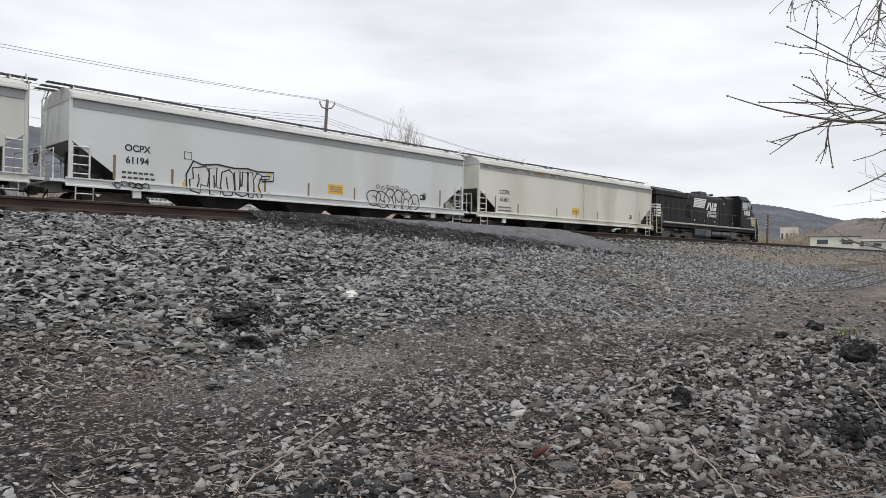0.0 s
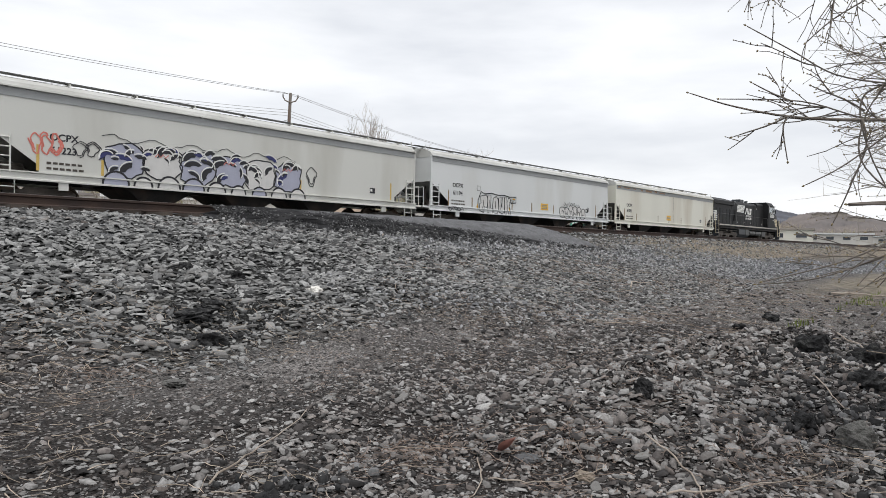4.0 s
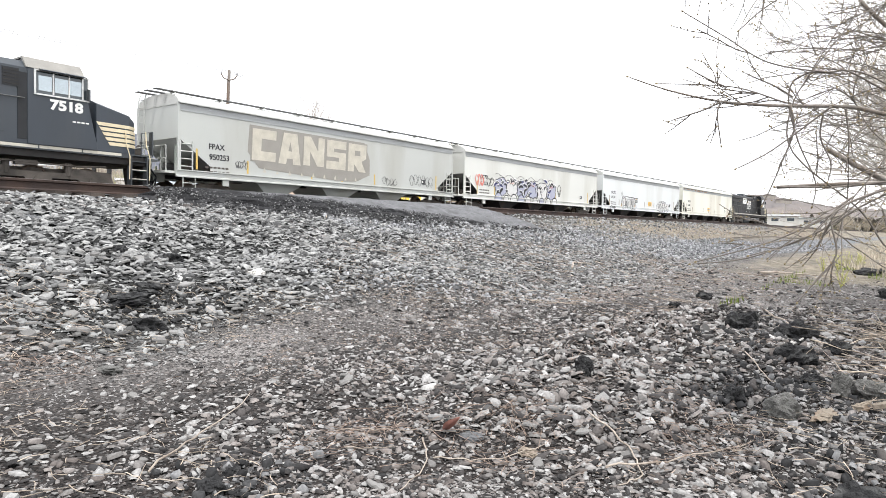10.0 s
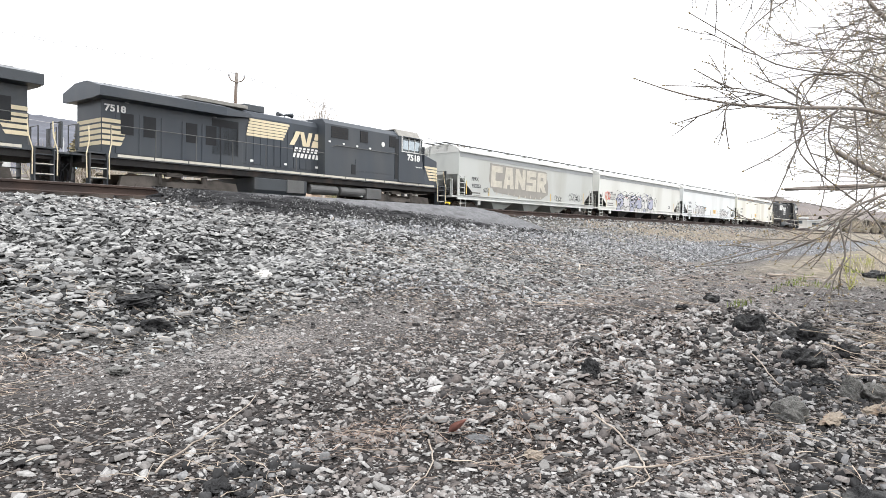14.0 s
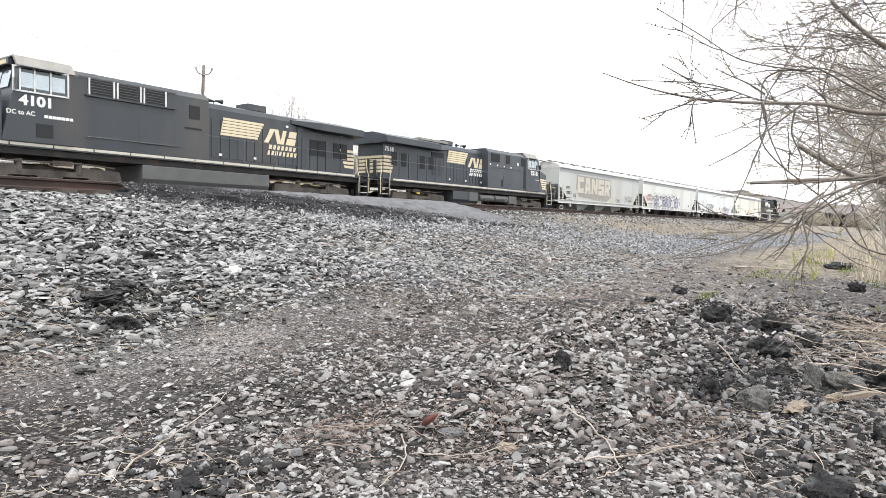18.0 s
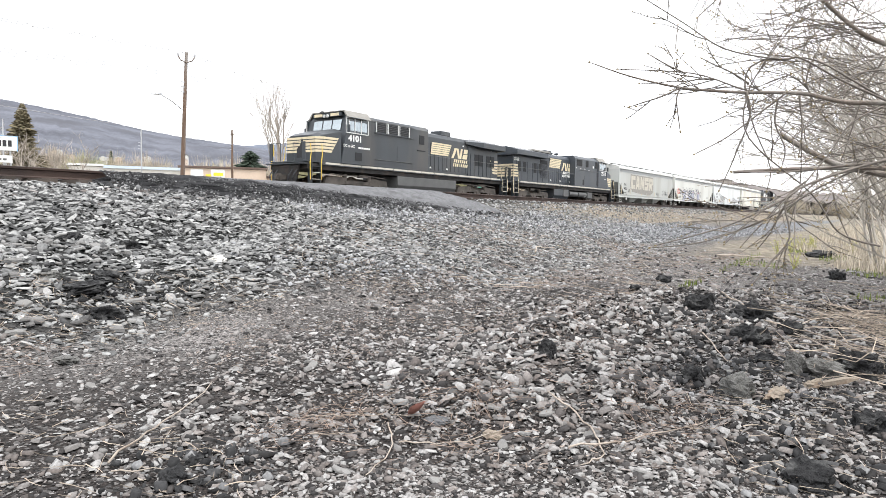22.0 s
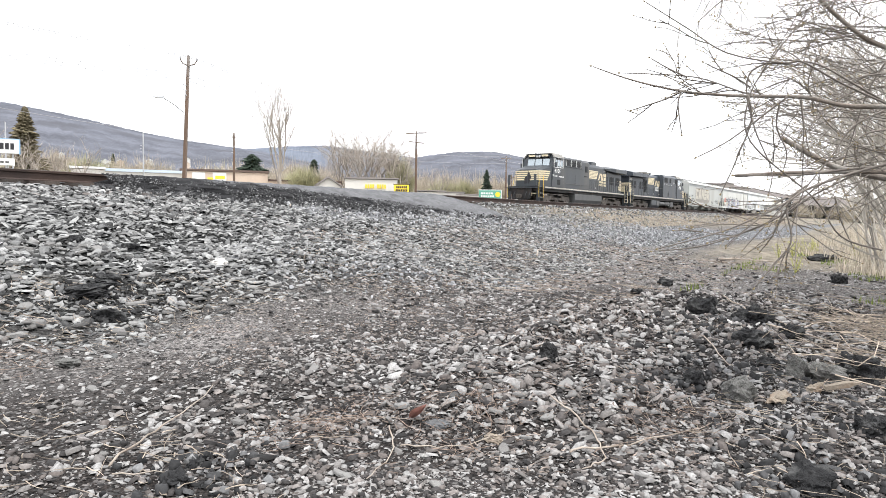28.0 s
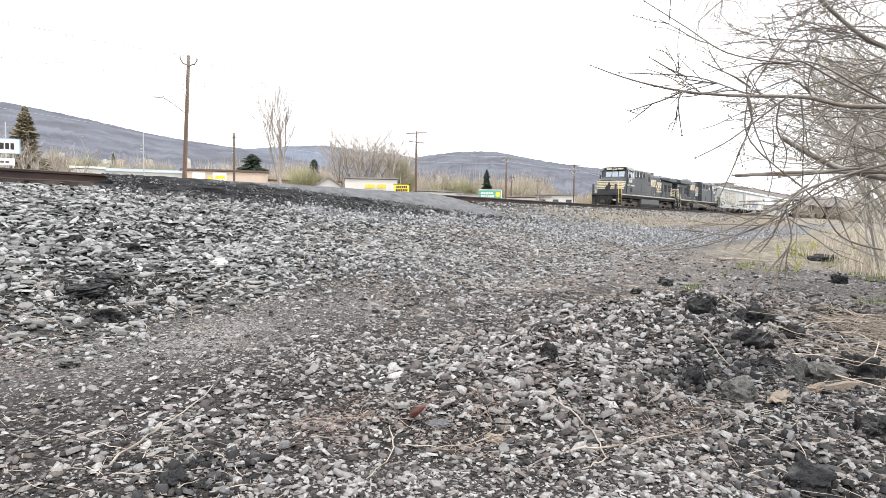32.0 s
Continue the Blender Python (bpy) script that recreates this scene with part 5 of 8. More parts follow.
        panel_on(rect(w, 0.108), x, yh - 0.0 * f, z, M_GOLD if style != 1 else M_WHITE, root, "speed_stripe")
    # the maker's emblem, kept as plain shapes: a wedge, two slanted bars, a stepped block, and two rows of bars
    gold = M_GOLD if style != 1 else M_WHITE
    ez = 3.34 if style != 3 else 3.2
    for dx, o in ((0.12, [(-0.34, -0.34), (-0.08, -0.34), (0.16, 0.06), (0.30, 0.34), (0.02, 0.34), (-0.12, 0.02)]),
                  (0.62, [(-0.22, 0.34), (0.02, 0.34), (0.20, -0.34), (-0.04, -0.34)]),
                  (0.96, [(-0.20, -0.34), (0.02, -0.34), (0.20, 0.34), (-0.02, 0.34)]),
                  (1.42, [(-0.14, 0.03), (0.30, 0.03), (0.40, 0.34), (-0.06, 0.34)]),
                  (1.46, [(-0.34, -0.34), (0.20, -0.34), (0.30, -0.02), (-0.24, -0.02)])):
        panel_on([(a * 1.05, b) for a, b in o], lx + sgn * dx, yh, ez, gold, root, "emblem", facing=f)
    for j, (z, w, n) in enumerate(((-0.52, 1.75, 7), (-0.80, 1.9, 8))):
        for k in range(n):
            bw = 0.075 + 0.03 * hash1(k, 70 + j)
            panel_on([(-bw, -0.105), (bw - 0.03, -0.105), (bw + 0.03, 0.105), (-bw + 0.05, 0.105)], lx + sgn * (0.1 + (k + 0.2) * w / n - 0.1 * j), yh, ez + z, gold if style == 3 else M_WHITE, root, "emblem_bar", facing=f)
    if number:
        text_on(number, 0.46, c0 + 1.25, yc, 3.1, M_WHITE, root, facing=f, name="engine_number", bold=0.02, stretch=1.2)
        if style != 3:
            text_on(number, 0.34, -h + 1.75, f * 1.012, 3.42, M_WHITE, root, facing=f, name="engine_number", bold=0.012, stretch=1.2)
    else:
        for k in range(4):
            panel_on(rect(0.26, 0.42), c0 + 0.8 + k * 0.36, yc, 3.1, M_WHITE, root, "number_bar", facing=f)
    if style == 3:
        text_on("DC to AC", 0.21, c0 + 1.75, yc, 2.68, M_WHITE, root, facing=f, name="slogan", bold=0.004)
        for k in range(7):
            panel_on(rect(0.12, 0.10), c0 + 0.95 - k * 0.14, yc, 2.64, M_WHITE, root, "slogan_bar", facing=f)
        part("vent", Shape().box((c0 + 1.0, yc, 2.15), (0.55, 0.02, 0.45)), M_GRILLE, root)
    else:
        for k in range(4):
            panel_on(rect(0.11, 0.05), c0 + 1.5 + k * 0.15, yc, 2.62, M_WHITE, root, "builder_plate", facing=f)
    for k in range(9):
        panel_on(rect(0.16, 0.1), -h + 2.2 + k * 1.9, f * 1.0 if k < 3 else f * 0.958, 2.05 + 1.7 * (hash1(k, 3) > 0.55), M_WHITE, root, "warning_label", facing=f)
    # the rear end of the long hood carries stripes and its number
    for k in range(5):
        z = 2.12 + k * 0.21
        part("rear_stripe", Shape().box((-h + 1.243, 0, z), (0.012, 1.9, 0.14)), gold, root)
        part("rear_stripe", Shape().prism([(-h + 1.26, z - 0.07), (-h + 1.95 + 0.08 * k, z - 0.07), (-h + 2.03 + 0.08 * k, z + 0.07), (-h + 1.26, z + 0.07)], f * 1.009, f * 1.016, "y"), gold, root)
    return root


hoppers = build_hoppers()
lead = engine(20.8, M_BLACK_A, "black six-axle locomotive with white emblem leading the train", "", 20.8 / 2 - 2.4, 2.2, 6.0, 1)
second = engine(22.04, M_BLACK_B, "blue-black locomotive with cream nose stripes, coupled behind the hoppers", "7518", 22.04 / 2 - 2.5, 5.4, 6.0, 2)
last = engine(21.45, M_BLACK, "black wide-cab locomotive at the train's rear, yellow handrails", "4101", 21.45 / 2 - 2.75, 5.6, 3.9, 3)


def train_s(t):
    u = t / 32.0
    return 47.812 + u * (156.220 + u * (-0.182 + u * (-22.713 + u * (-5.160 + u * 16.514))))


LENGTHS = [20.40, 20.52, 20.44, 19.68, 22.04, 21.45]
CONSIST = [(lead, 20.8 / 2, False)]
back = 0.0
for ob, n, turned in zip(hoppers + [second, last], LENGTHS, [False] * 5 + [True]):
    CONSIST.append((ob, -back - n / 2, turned))
    back += n


def train_pose(offset, turned, t):
    x, y, h = far_track(train_s(t) + offset)
    return pose(x, y, FAR_Z, 0, 0, math.degrees(h) + (180 if turned else 0))


# ---- beyond the tracks: poles, wires, a strip of stores, woods and hills ----
M_POLE = mat("weathered_pole_wood", (0.13, 0.085, 0.06), 0.9, 0, 0.3, 2, 40, 0.3, (0.28, 0.26, 0.24), 0.35, 6)
M_GALV = mat("galvanised_steel", (0.45, 0.46, 0.47), 0.5, 0.5, 0.1, 3, 30, 0.02)
# pale grey imitates bright sky washing out the wires; insulators share it
M_WIRE = mat("washed_out_wire", (0.36, 0.36, 0.37), 0.6, 0.2, 0.1, 3, 30, 0)
M_TAN_WALL = mat("tan_block_wall", (0.56, 0.45, 0.36), 0.9, 0, 0.1, 0.3, 4, 0.05, (0.46, 0.36, 0.28), 0.3, 3)
M_WHITE_WALL = mat("white_siding", (0.62, 0.60, 0.56), 0.8, 0, 0.08, 0.4, 5, 0.05, (0.5, 0.47, 0.42), 0.3, 3)
M_ROOF_DARK = mat("brown_roof_edge", (0.12, 0.085, 0.07), 0.9, 0, 0.2, 0.5, 6, 0.1)
M_ROOF_GREY = mat("grey_shingle_roof", (0.24, 0.22, 0.21), 0.9, 0, 0.2, 0.6, 8, 0.1)
M_ROOF_BLUE = mat("pale_blue_metal_roof", (0.50, 0.58, 0.66), 0.5, 0.1, 0.08, 0.4, 6, 0.02)
M_SIGN_YELLOW = mat("yellow_sign_face", (0.82, 0.60, 0.04), 0.5, 0, 0.05, 1, 10, 0)
M_SIGN_GREEN = mat("green_sign_face", (0.12, 0.36, 0.27), 0.5, 0, 0.06, 1, 10, 0)
M_SIGN_WHITE = mat("white_sign_face", (0.70, 0.71, 0.70), 0.5, 0, 0.05, 1, 10, 0)
M_SIGN_BLUE = mat("light_blue_sign_edge", (0.25, 0.42, 0.60), 0.5, 0, 0.06, 1, 10, 0)
M_WINDOW = mat("dark_shop_glass", (0.06, 0.07, 0.08), 0.15, 0, 0.2, 1, 10, 0)
# distance haze is mixed into both hill colours; the far one bluer and paler
M_HILL = mat("hazed_leafless_hillside", (0.122, 0.127, 0.147), 1.0, 0, 0.4, 0.02, 0.3, 0, (0.098, 0.10, 0.112), 0.35, 0.6, spec=0.0)
M_HILL_FAR = mat("hazed_distant_leafless_forest", (0.142, 0.158, 0.19), 1.0, 0, 0.3, 0.010, 0.12, 0, (0.15, 0.165, 0.2), 0.35, 0.6, spec=0.0)
M_BARE = mat("bare_grey_twigs", (0.36, 0.32, 0.28), 0.95, 0, 0.2, 0.5, 8, 0, spec=0.1, island=0.35)
M_KNOLL = mat("brown_grey_knoll_woods", (0.19, 0.17, 0.16), 1.0, 0, 0.2, 0.03, 0.4, 0, (0.15, 0.14, 0.14), 0.35, spec=0.0)
M_SHED = mat("weathered_grey_boards", (0.33, 0.30, 0.265), 0.9, 0, 0.15, 0.4, 5, 0.05, (0.24, 0.21, 0.18), 0.3, 3)
M_WOODS = mat("brown_leafless_woods", (0.40, 0.35, 0.285), 1.0, 0, 0.2, 0.03, 0.6, 0, (0.36, 0.345, 0.21), 0.4, spec=0.0, island=0.4)
M_SPRUCE = mat("dark_spruce_needles", (0.15, 0.13, 0.085), 1.0, 0, 0.3, 0.6, 6, 0, spec=0.1, island=0.4)
M_PINE = mat("deep_green_pine_needles", (0.045, 0.06, 0.045), 1.0, 0, 0.3, 0.6, 6, 0, spec=0.1, island=0.4)
M_BUDGREEN = mat("pale_spring_leaves", (0.34, 0.325, 0.20), 0.9, 0, 0.25, 0.6, 6, 0, spec=0.1, island=0.35)


def polar(azimuth, dist, z=None, ratio=None):
    """A place by compass angle (degrees to the right of +y) and distance; ratio: rise over the eye's level by distance."""
    a = radians(azimuth)
    x, y = math.sin(a) * dist, math.cos(a) * dist
    if ratio is not None:
        z = EYE.z + ratio * dist
    return Vector((x, y, float(ground_z(x, y)) if z is None else z))


# hills
def hill(name, knots, near, far, material, label, seed, rough):
    """A wooded ridge: its crest rises over the plain as knots (angle, rise over distance) say."""
    ka, kr = zip(*knots)
    aa = np.linspace(ka[0], ka[-1], 460)
    crest = np.interp(aa, ka, kr)
    kern = np.hanning(25)
    pad = np.pad(crest, 12, mode="edge")
    crest = np.convolve(pad, kern / kern.sum(), mode="valid")
    rows, nv = [], 30
    for k in range(nv):
        v = k / (nv - 1)
        d = near + (far - near) * v
        prof = v ** 1.25
        z0 = 8.0
        z = z0 + (EYE.z + crest * far - z0) * prof
        z = z + (vnoise(aa * 2.2, aa * 0 + v * 6, seed) - 0.5) * 0.004 * far * math.sin(math.pi * v)
        z = z + (vnoise(aa * 3.1, aa * 0 + v * 11, seed + 1) - 0.5) * rough * (1 - v) + (vnoise(aa * 14, aa * 0 + v * 40, seed + 2) - 0.5) * rough * 0.5
        x, y = np.sin(np.radians(aa)) * d, np.cos(np.radians(aa)) * d
        rows.append(np.stack([x, y, z], -1))
    rows.append(rows[-1] + np.array([0, 60, -80]))
    s = Shape()
    s.loft([[tuple(p) for p in r] for r in rows], close=False, caps=False)
    ob = part(name, s, material, smooth=True)
    return tagged(ob, label, "hill", kind="structure")


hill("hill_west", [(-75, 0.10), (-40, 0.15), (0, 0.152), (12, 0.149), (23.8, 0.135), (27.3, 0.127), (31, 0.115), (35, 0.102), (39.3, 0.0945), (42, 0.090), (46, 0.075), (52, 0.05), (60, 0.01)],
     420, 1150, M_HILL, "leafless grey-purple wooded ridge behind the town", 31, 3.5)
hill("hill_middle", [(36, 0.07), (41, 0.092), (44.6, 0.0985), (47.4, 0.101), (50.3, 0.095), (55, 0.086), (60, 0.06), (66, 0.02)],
     900, 2000, M_HILL_FAR, "distant wooded hill, hazed blue-grey", 41, 5)
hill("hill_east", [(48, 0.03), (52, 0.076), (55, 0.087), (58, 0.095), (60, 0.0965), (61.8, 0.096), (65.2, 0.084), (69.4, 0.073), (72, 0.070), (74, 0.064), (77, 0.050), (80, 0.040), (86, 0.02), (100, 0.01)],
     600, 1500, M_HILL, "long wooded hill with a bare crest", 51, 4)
hill("knoll", [(74, 0.005), (77, 0.045), (78.5, 0.051), (80.2, 0.050), (82.4, 0.041), (84.5, 0.034), (92, 0.025), (105, 0.03), (125, 0.05)],
     330, 520, M_KNOLL, "brown-grey leafless knoll above the road", 61, 2.5)


# woods in between: many thin bare crowns
def bare_crown(rng, base, height, width, count):
    """Fine upright sprays: thin three-sided blades fanning from a short trunk."""
    bx, by, bz = base
    vs, fs = [], []
    for i in range(count):
        a = rng.uniform(0, 2 * math.pi)
        r = width * 0.5 * math.sqrt(rng.uniform(0, 1))
        h0 = height * rng.uniform(0.05, 0.5)
        f = rng.uniform(0.55, 1.0) * (1 - 0.35 * (r / (width * 0.5)) ** 2)
        x0, y0, z0 = bx + math.cos(a) * r * 0.35, by + math.sin(a) * r * 0.35, bz + h0
        x1, y1, z1 = bx + math.cos(a) * r, by + math.sin(a) * r, bz + height * f
        w = rng.uniform(0.03, 0.09) * (height / 8)
        o = len(vs)
        vs += [(x0 - w, y0, z0), (x0 + w, y0, z0), (x0, y0 + w, z0), (x1, y1, z1)]
        fs += [(o, o + 1, o + 3), (o + 1, o + 2, o + 3), (o + 2, o, o + 3)]
        if i % 3:
            xm, ym, zm = (x0 + x1) / 2, (y0 + y1) / 2, (z0 + z1) / 2
            o = len(vs)
            b = rng.uniform(0, 2 * math.pi)
            q = width * 0.16
            vs += [(xm - w * 0.6, ym, zm), (xm + w * 0.6, ym, zm), (xm, ym + w * 0.6, zm), (xm + math.cos(b) * q, ym + math.sin(b) * q, zm + height * 0.16)]
            fs += [(o, o + 1, o + 3), (o + 1, o + 2, o + 3), (o + 2, o, o + 3)]
    return vs, fs


def woods():
    rng = random.Random(7)
    s = Shape()
    for i in range(620):
        a = rng.uniform(14, 102)
        d = rng.uniform(170, 330)
        b = polar(a, d)
        h = d * (rng.uniform(0.045, 0.092) if a < 48 else rng.uniform(0.045, 0.08) if a < 66 else rng.uniform(0.02, 0.05) if a < 78 else rng.uniform(0.015, 0.038)) + EYE.z - b.z
        h = max(h, 3.0)
        v, f = bare_crown(rng, b, h, h * rng.uniform(0.55, 0.95), 130)
        s.add(v, f)
    ob = part("woods", s, M_WOODS)
    return tagged(ob, "belt of brown leafless trees behind the stores", "trees", kind="stuff")


woods()


def bare_tree(azimuth, dist, top_ratio, width, seed, label, count=5, spread=0.35, material=None, deep=3, fork=0.55):
    """A leafless tree: tapered trunk, forked limbs, fine twigs."""
    rng = random.Random(seed)
    base = polar(azimuth, dist)
    height = EYE.z + top_ratio * dist - base.z
    root = thing("bare_tree", label, "tree", Matrix.Translation(base))
    trunk, crown = Shape(), Shape()
    trunk.tube([(0, 0, -0.2), (0.05, 0, height * 0.2), (0, 0.05, height * 0.34)], height * 0.022, 8, height * 0.014)

    def grow(p, way, length, r, level):
        pts = [p]
        q, w = Vector(p), Vector(way)
        for k in range(3):
            w = (w + Vector((rng.uniform(-1, 1), rng.uniform(-1, 1), rng.uniform(0, 0.6))) * 0.16).normalized()
            q = q + w * length / 3
            pts.append(q.copy())
        (trunk if level == 0 else crown).tube(pts, r, 4 if level < 1 else 3, r * 0.45, cap=False)
        if level < deep:
            n = (6, 6, 5)[level]
            for k in range(n):
                f = 0.3 + 0.7 * (k + rng.random()) / n
                i = min(2, int(f * 3))
                pp = pts[i].lerp(pts[i + 1], f * 3 - i)
                side = Vector((rng.uniform(-1, 1), rng.uniform(-1, 1), rng.uniform(-0.1, 0.4))).normalized()
                grow(pp, (w * 0.75 + side * (fork + spread * 0.4)).normalized(), length * rng.uniform(0.36, 0.58), r * 0.42, level + 1)

    for k in range(count):
        a = 2 * math.pi * (k + rng.random() * 0.5) / count
        way = Vector((math.cos(a) * spread, math.sin(a) * spread, 1)).normalized()
        grow(Vector((0, 0, height * rng.uniform(0.14, 0.34))), way, height * rng.uniform(0.5, 0.68), height * 0.0095, 0)
    part("trunk", trunk, material or M_BARE, root)
    part("crown", crown, material or M_BARE, root)
    return root


bare_tree(43.5, 95, 0.160, 6, 1, "tall slender leafless tree with upright limbs", 6, 0.08, fork=0.36)
for k, (a, d, top) in enumerate(((48.6, 150, 0.112), (49.6, 155, 0.118), (50.7, 148, 0.118), (51.7, 158, 0.113), (52.7, 152, 0.107), (53.5, 146, 0.098))):
    bare_tree(a, d, top, 9, 20 + k, "wide leafless tree in a roadside clump", 8, 0.6)
for k, (a, d, top) in enumerate(((56.8, 150, 0.075), (65.5, 140, 0.062), (25.0, 95, 0.090), (26.6, 92, 0.075), (28.6, 100, 0.088), (34.2, 150, 0.062), (22.5, 100, 0.10), (71.0, 140, 0.05), (47.0, 150, 0.066))):
    bare_tree(a, d, top, 6, 40 + k, "small leafless roadside tree", 7, 0.55, None, 2)


def evergreen(azimuth, dist, top_ratio, low_ratio, width, material, label, seed, conic=True):
    rng = random.Random(seed)
    base = polar(azimuth, dist)
    height = EYE.z + top_ratio * dist - base.z
    root = thing("evergreen_tree", label, "tree", Matrix.Translation(base))
    part("trunk", Shape().tube([(0, 0, -0.2), (0, 0, height * 0.95)], height * 0.018, 7, 0.03), M_POLE, root)
    s = Shape()
    n = 1300
    for i in range(n):
        f = rng.random() ** 0.8
        z = height * (0.12 + 0.86 * f)
        r = width * 0.5 * ((1 - f) ** 0.8 + 0.05 if conic else math.sqrt(max(0.02, 1 - (2 * f - 1) ** 2)) * 1.0) * rng.uniform(0.2, 1.15) * (0.75 + 0.5 * hash1(int(f * 9), seed))
        a = rng.uniform(0, 6.283)
        tip = Vector((math.cos(a) * r, math.sin(a) * r, z - r * 0.25))
        root_p = Vector((math.cos(a) * r * 0.2, math.sin(a) * r * 0.2, z))
        w = height * 0.02
        side = Vector((-math.sin(a), math.cos(a), 0)) * w
        o = len(s.v)
        s.add([root_p, tip + side * 0.4, tip - side * 0.4, root_p.lerp(tip, 0.6) + side + Vector((0, 0, -w)), root_p.lerp(tip, 0.6) - side + Vector((0, 0, -w)), tip + (tip - root_p) * 0.15],
              [(0, 3, 1), (0, 2, 4), (0, 1, 2), (1, 5, 2), (3, 4, 0), (1, 3, 5), (2, 5, 4)])
    part("crown", s, material, root)
    return root


evergreen(25.3, 120, 0.134, 0.05, 8.5, M_SPRUCE, "ragged brown-green spruce behind the signs", 3)
evergreen(41.3, 160, 0.087, 0.05, 6.5, M_PINE, "dark green rounded pine behind a store", 4, False)
evergreen(46.3, 230, 0.082, 0.05, 4.5, M_PINE, "small dark green pine", 5, False)
evergreen(60.95, 170, 0.071, 0.05, 4.5, M_PINE, "small dark green conifer", 6)
evergreen(31.0, 260, 0.079, 0.05, 5.0, M_PINE, "dark conifer before the hill", 8)
def round_shrub(azimuth, dist, top_ratio, width, material, label, seed):
    """A rounded roadside shrub of many fine upright sprays."""
    rng = random.Random(seed)
    base = polar(azimuth, dist)
    height = EYE.z + top_ratio * dist - base.z
    root = thing("shrub", label, "shrub", Matrix.Translation(base))
    v, f = bare_crown(rng, (0, 0, 0), height, width, 1100)
    part("crown", Shape().add(v, f), material, root)
    part("trunk", Shape().tube([(0, 0, -0.2), (0.1, 0, height * 0.3)], height * 0.03, 6), M_BARE, root)
    return root


for k, (a, d, top, w) in enumerate(((45.6, 140, 0.080, 10), (44.9, 150, 0.074, 8), (57.2, 170, 0.064, 10), (66.5, 160, 0.048, 8), (29.2, 130, 0.084, 9), (27.2, 140, 0.088, 9), (31.8, 150, 0.07, 8), (59.0, 180, 0.062, 9), (53.6, 150, 0.10, 8))):
    green = k in (0, 1, 2, 4, 7, 8)
    round_shrub(a, d, top, w, M_BUDGREEN if green else M_WOODS, "leafing olive-green shrub by the road" if green else "rounded brown leafless shrub by the road", 60 + k)


# poles and wires
def utility_pole(azimuth, dist, top_ratio, label, arms=(), lean=0.0, lamp=False, metal=False, vee=0.0):
    base, top = polar(azimuth, dist), polar(azimuth, dist, ratio=top_ratio)
    h = top.z - base.z
    root = thing("utility_pole" if not metal else "light_pole", label, "pole", Matrix.Translation(base) @ pose(0, 0, 0, 0, 0, -azimuth))
    part("post", Shape().tube([(0, 0, -0.3), (lean * 0.5, 0, h * 0.5), (lean, 0, h)], 0.17 if not metal else 0.11, 12, 0.11 if not metal else 0.06), M_POLE if not metal else M_GALV, root)
    for dz, w, tilt in arms:
        part("crossarm", Shape().box((lean * (1 - dz / h), -0.14, h - dz), (w, 0.1, 0.13), Matrix.Rotation(tilt, 3, "Y")), M_POLE, root, bevel=0.01)
        m = max(2, int(w / 0.6))
        for k in range(m):
            x = -w / 2 + 0.1 + k * (w - 0.2) / (m - 1)
            part("insulator", Shape().lathe((lean + x, -0.14, h - dz + 0.06 - x * math.tan(tilt)), [(0, 0.03), (0.08, 0.05), (0.14, 0.05), (0.18, 0.02)], "z", 8), M_WIRE, root)
        if w > 1.5:
            for sx in (-1, 1):
                part("brace", Shape().tube([(lean, -0.16, h - dz - 0.7), (lean + sx * w * 0.3, -0.16, h - dz)], 0.025, 5), M_GALV, root)
    if vee:
        for sx in (-1, 1):
            part("bracket", Shape().tube([(lean, -0.12, h - 0.75), (lean + sx * vee * 0.7, -0.14, h - 0.62), (lean + sx * vee, -0.14, h - 0.35)], 0.05, 6), M_POLE, root)
            part("insulator", Shape().lathe((lean + sx * vee, -0.14, h - 0.36), [(0, 0.04), (0.08, 0.07), (0.16, 0.07), (0.24, 0.03)], "z", 8), M_WIRE, root)
    if lamp:
        za = EYE.z + 0.138 * dist - base.z
        part("lamp_arm", Shape().tube([(0.1, -0.1, za), (-0.6, -0.5, za + 0.5), (-1.3, -0.9, za + 0.85)], 0.035, 6), M_GALV, root)
        part("lamp_head", Shape().loft([[(-1.2, -0.95, za + 0.82), (-1.2, -0.75, za + 0.82), (-1.2, -0.75, za + 0.96), (-1.2, -0.95, za + 0.96)],
                                        [(-1.6, -1.05, za + 0.80), (-1.6, -0.72, za + 0.80), (-1.6, -0.74, za + 0.95), (-1.6, -1.02, za + 0.95)],
                                        [(-1.95, -1.0, za + 0.84), (-1.95, -0.82, za + 0.84), (-1.95, -0.84, za + 0.92), (-1.95, -0.98, za + 0.92)]]), M_GALV, root, "grey street-lamp head")
    for k in range(3):
        part("bracket", Shape().tube([(lean * 0.7, -0.1, h * 0.80 - k * 0.35), (lean * 0.7 - 0.3, -0.12, h * 0.80 - k * 0.35 + 0.06)], 0.03, 5), M_GALV, root)
    return root


utility_pole(36.0, 52, 0.217, "tall leaning wooden utility pole with a street lamp", [], 0.42, True, vee=0.55)
utility_pole(6.0, 50, 0.245, "tall weathered wooden utility pole", [(0.3, 1.6, 0)])
utility_pole(39.88, 90, 0.114, "slim wooden utility pole behind the crossing", [(0.6, 0.5, 0)])
utility_pole(54.9, 88, 0.125, "wooden utility pole with two crossarms", [(0.25, 2.7, -0.05), (1.45, 2.0, 0.1)])
utility_pole(62.6, 120, 0.090, "pale wooden utility pole with a crossarm", [(0.5, 1.8, 0)])
utility_pole(63.05, 150, 0.062, "short dark utility pole", [(0.6, 1.6, 0)])
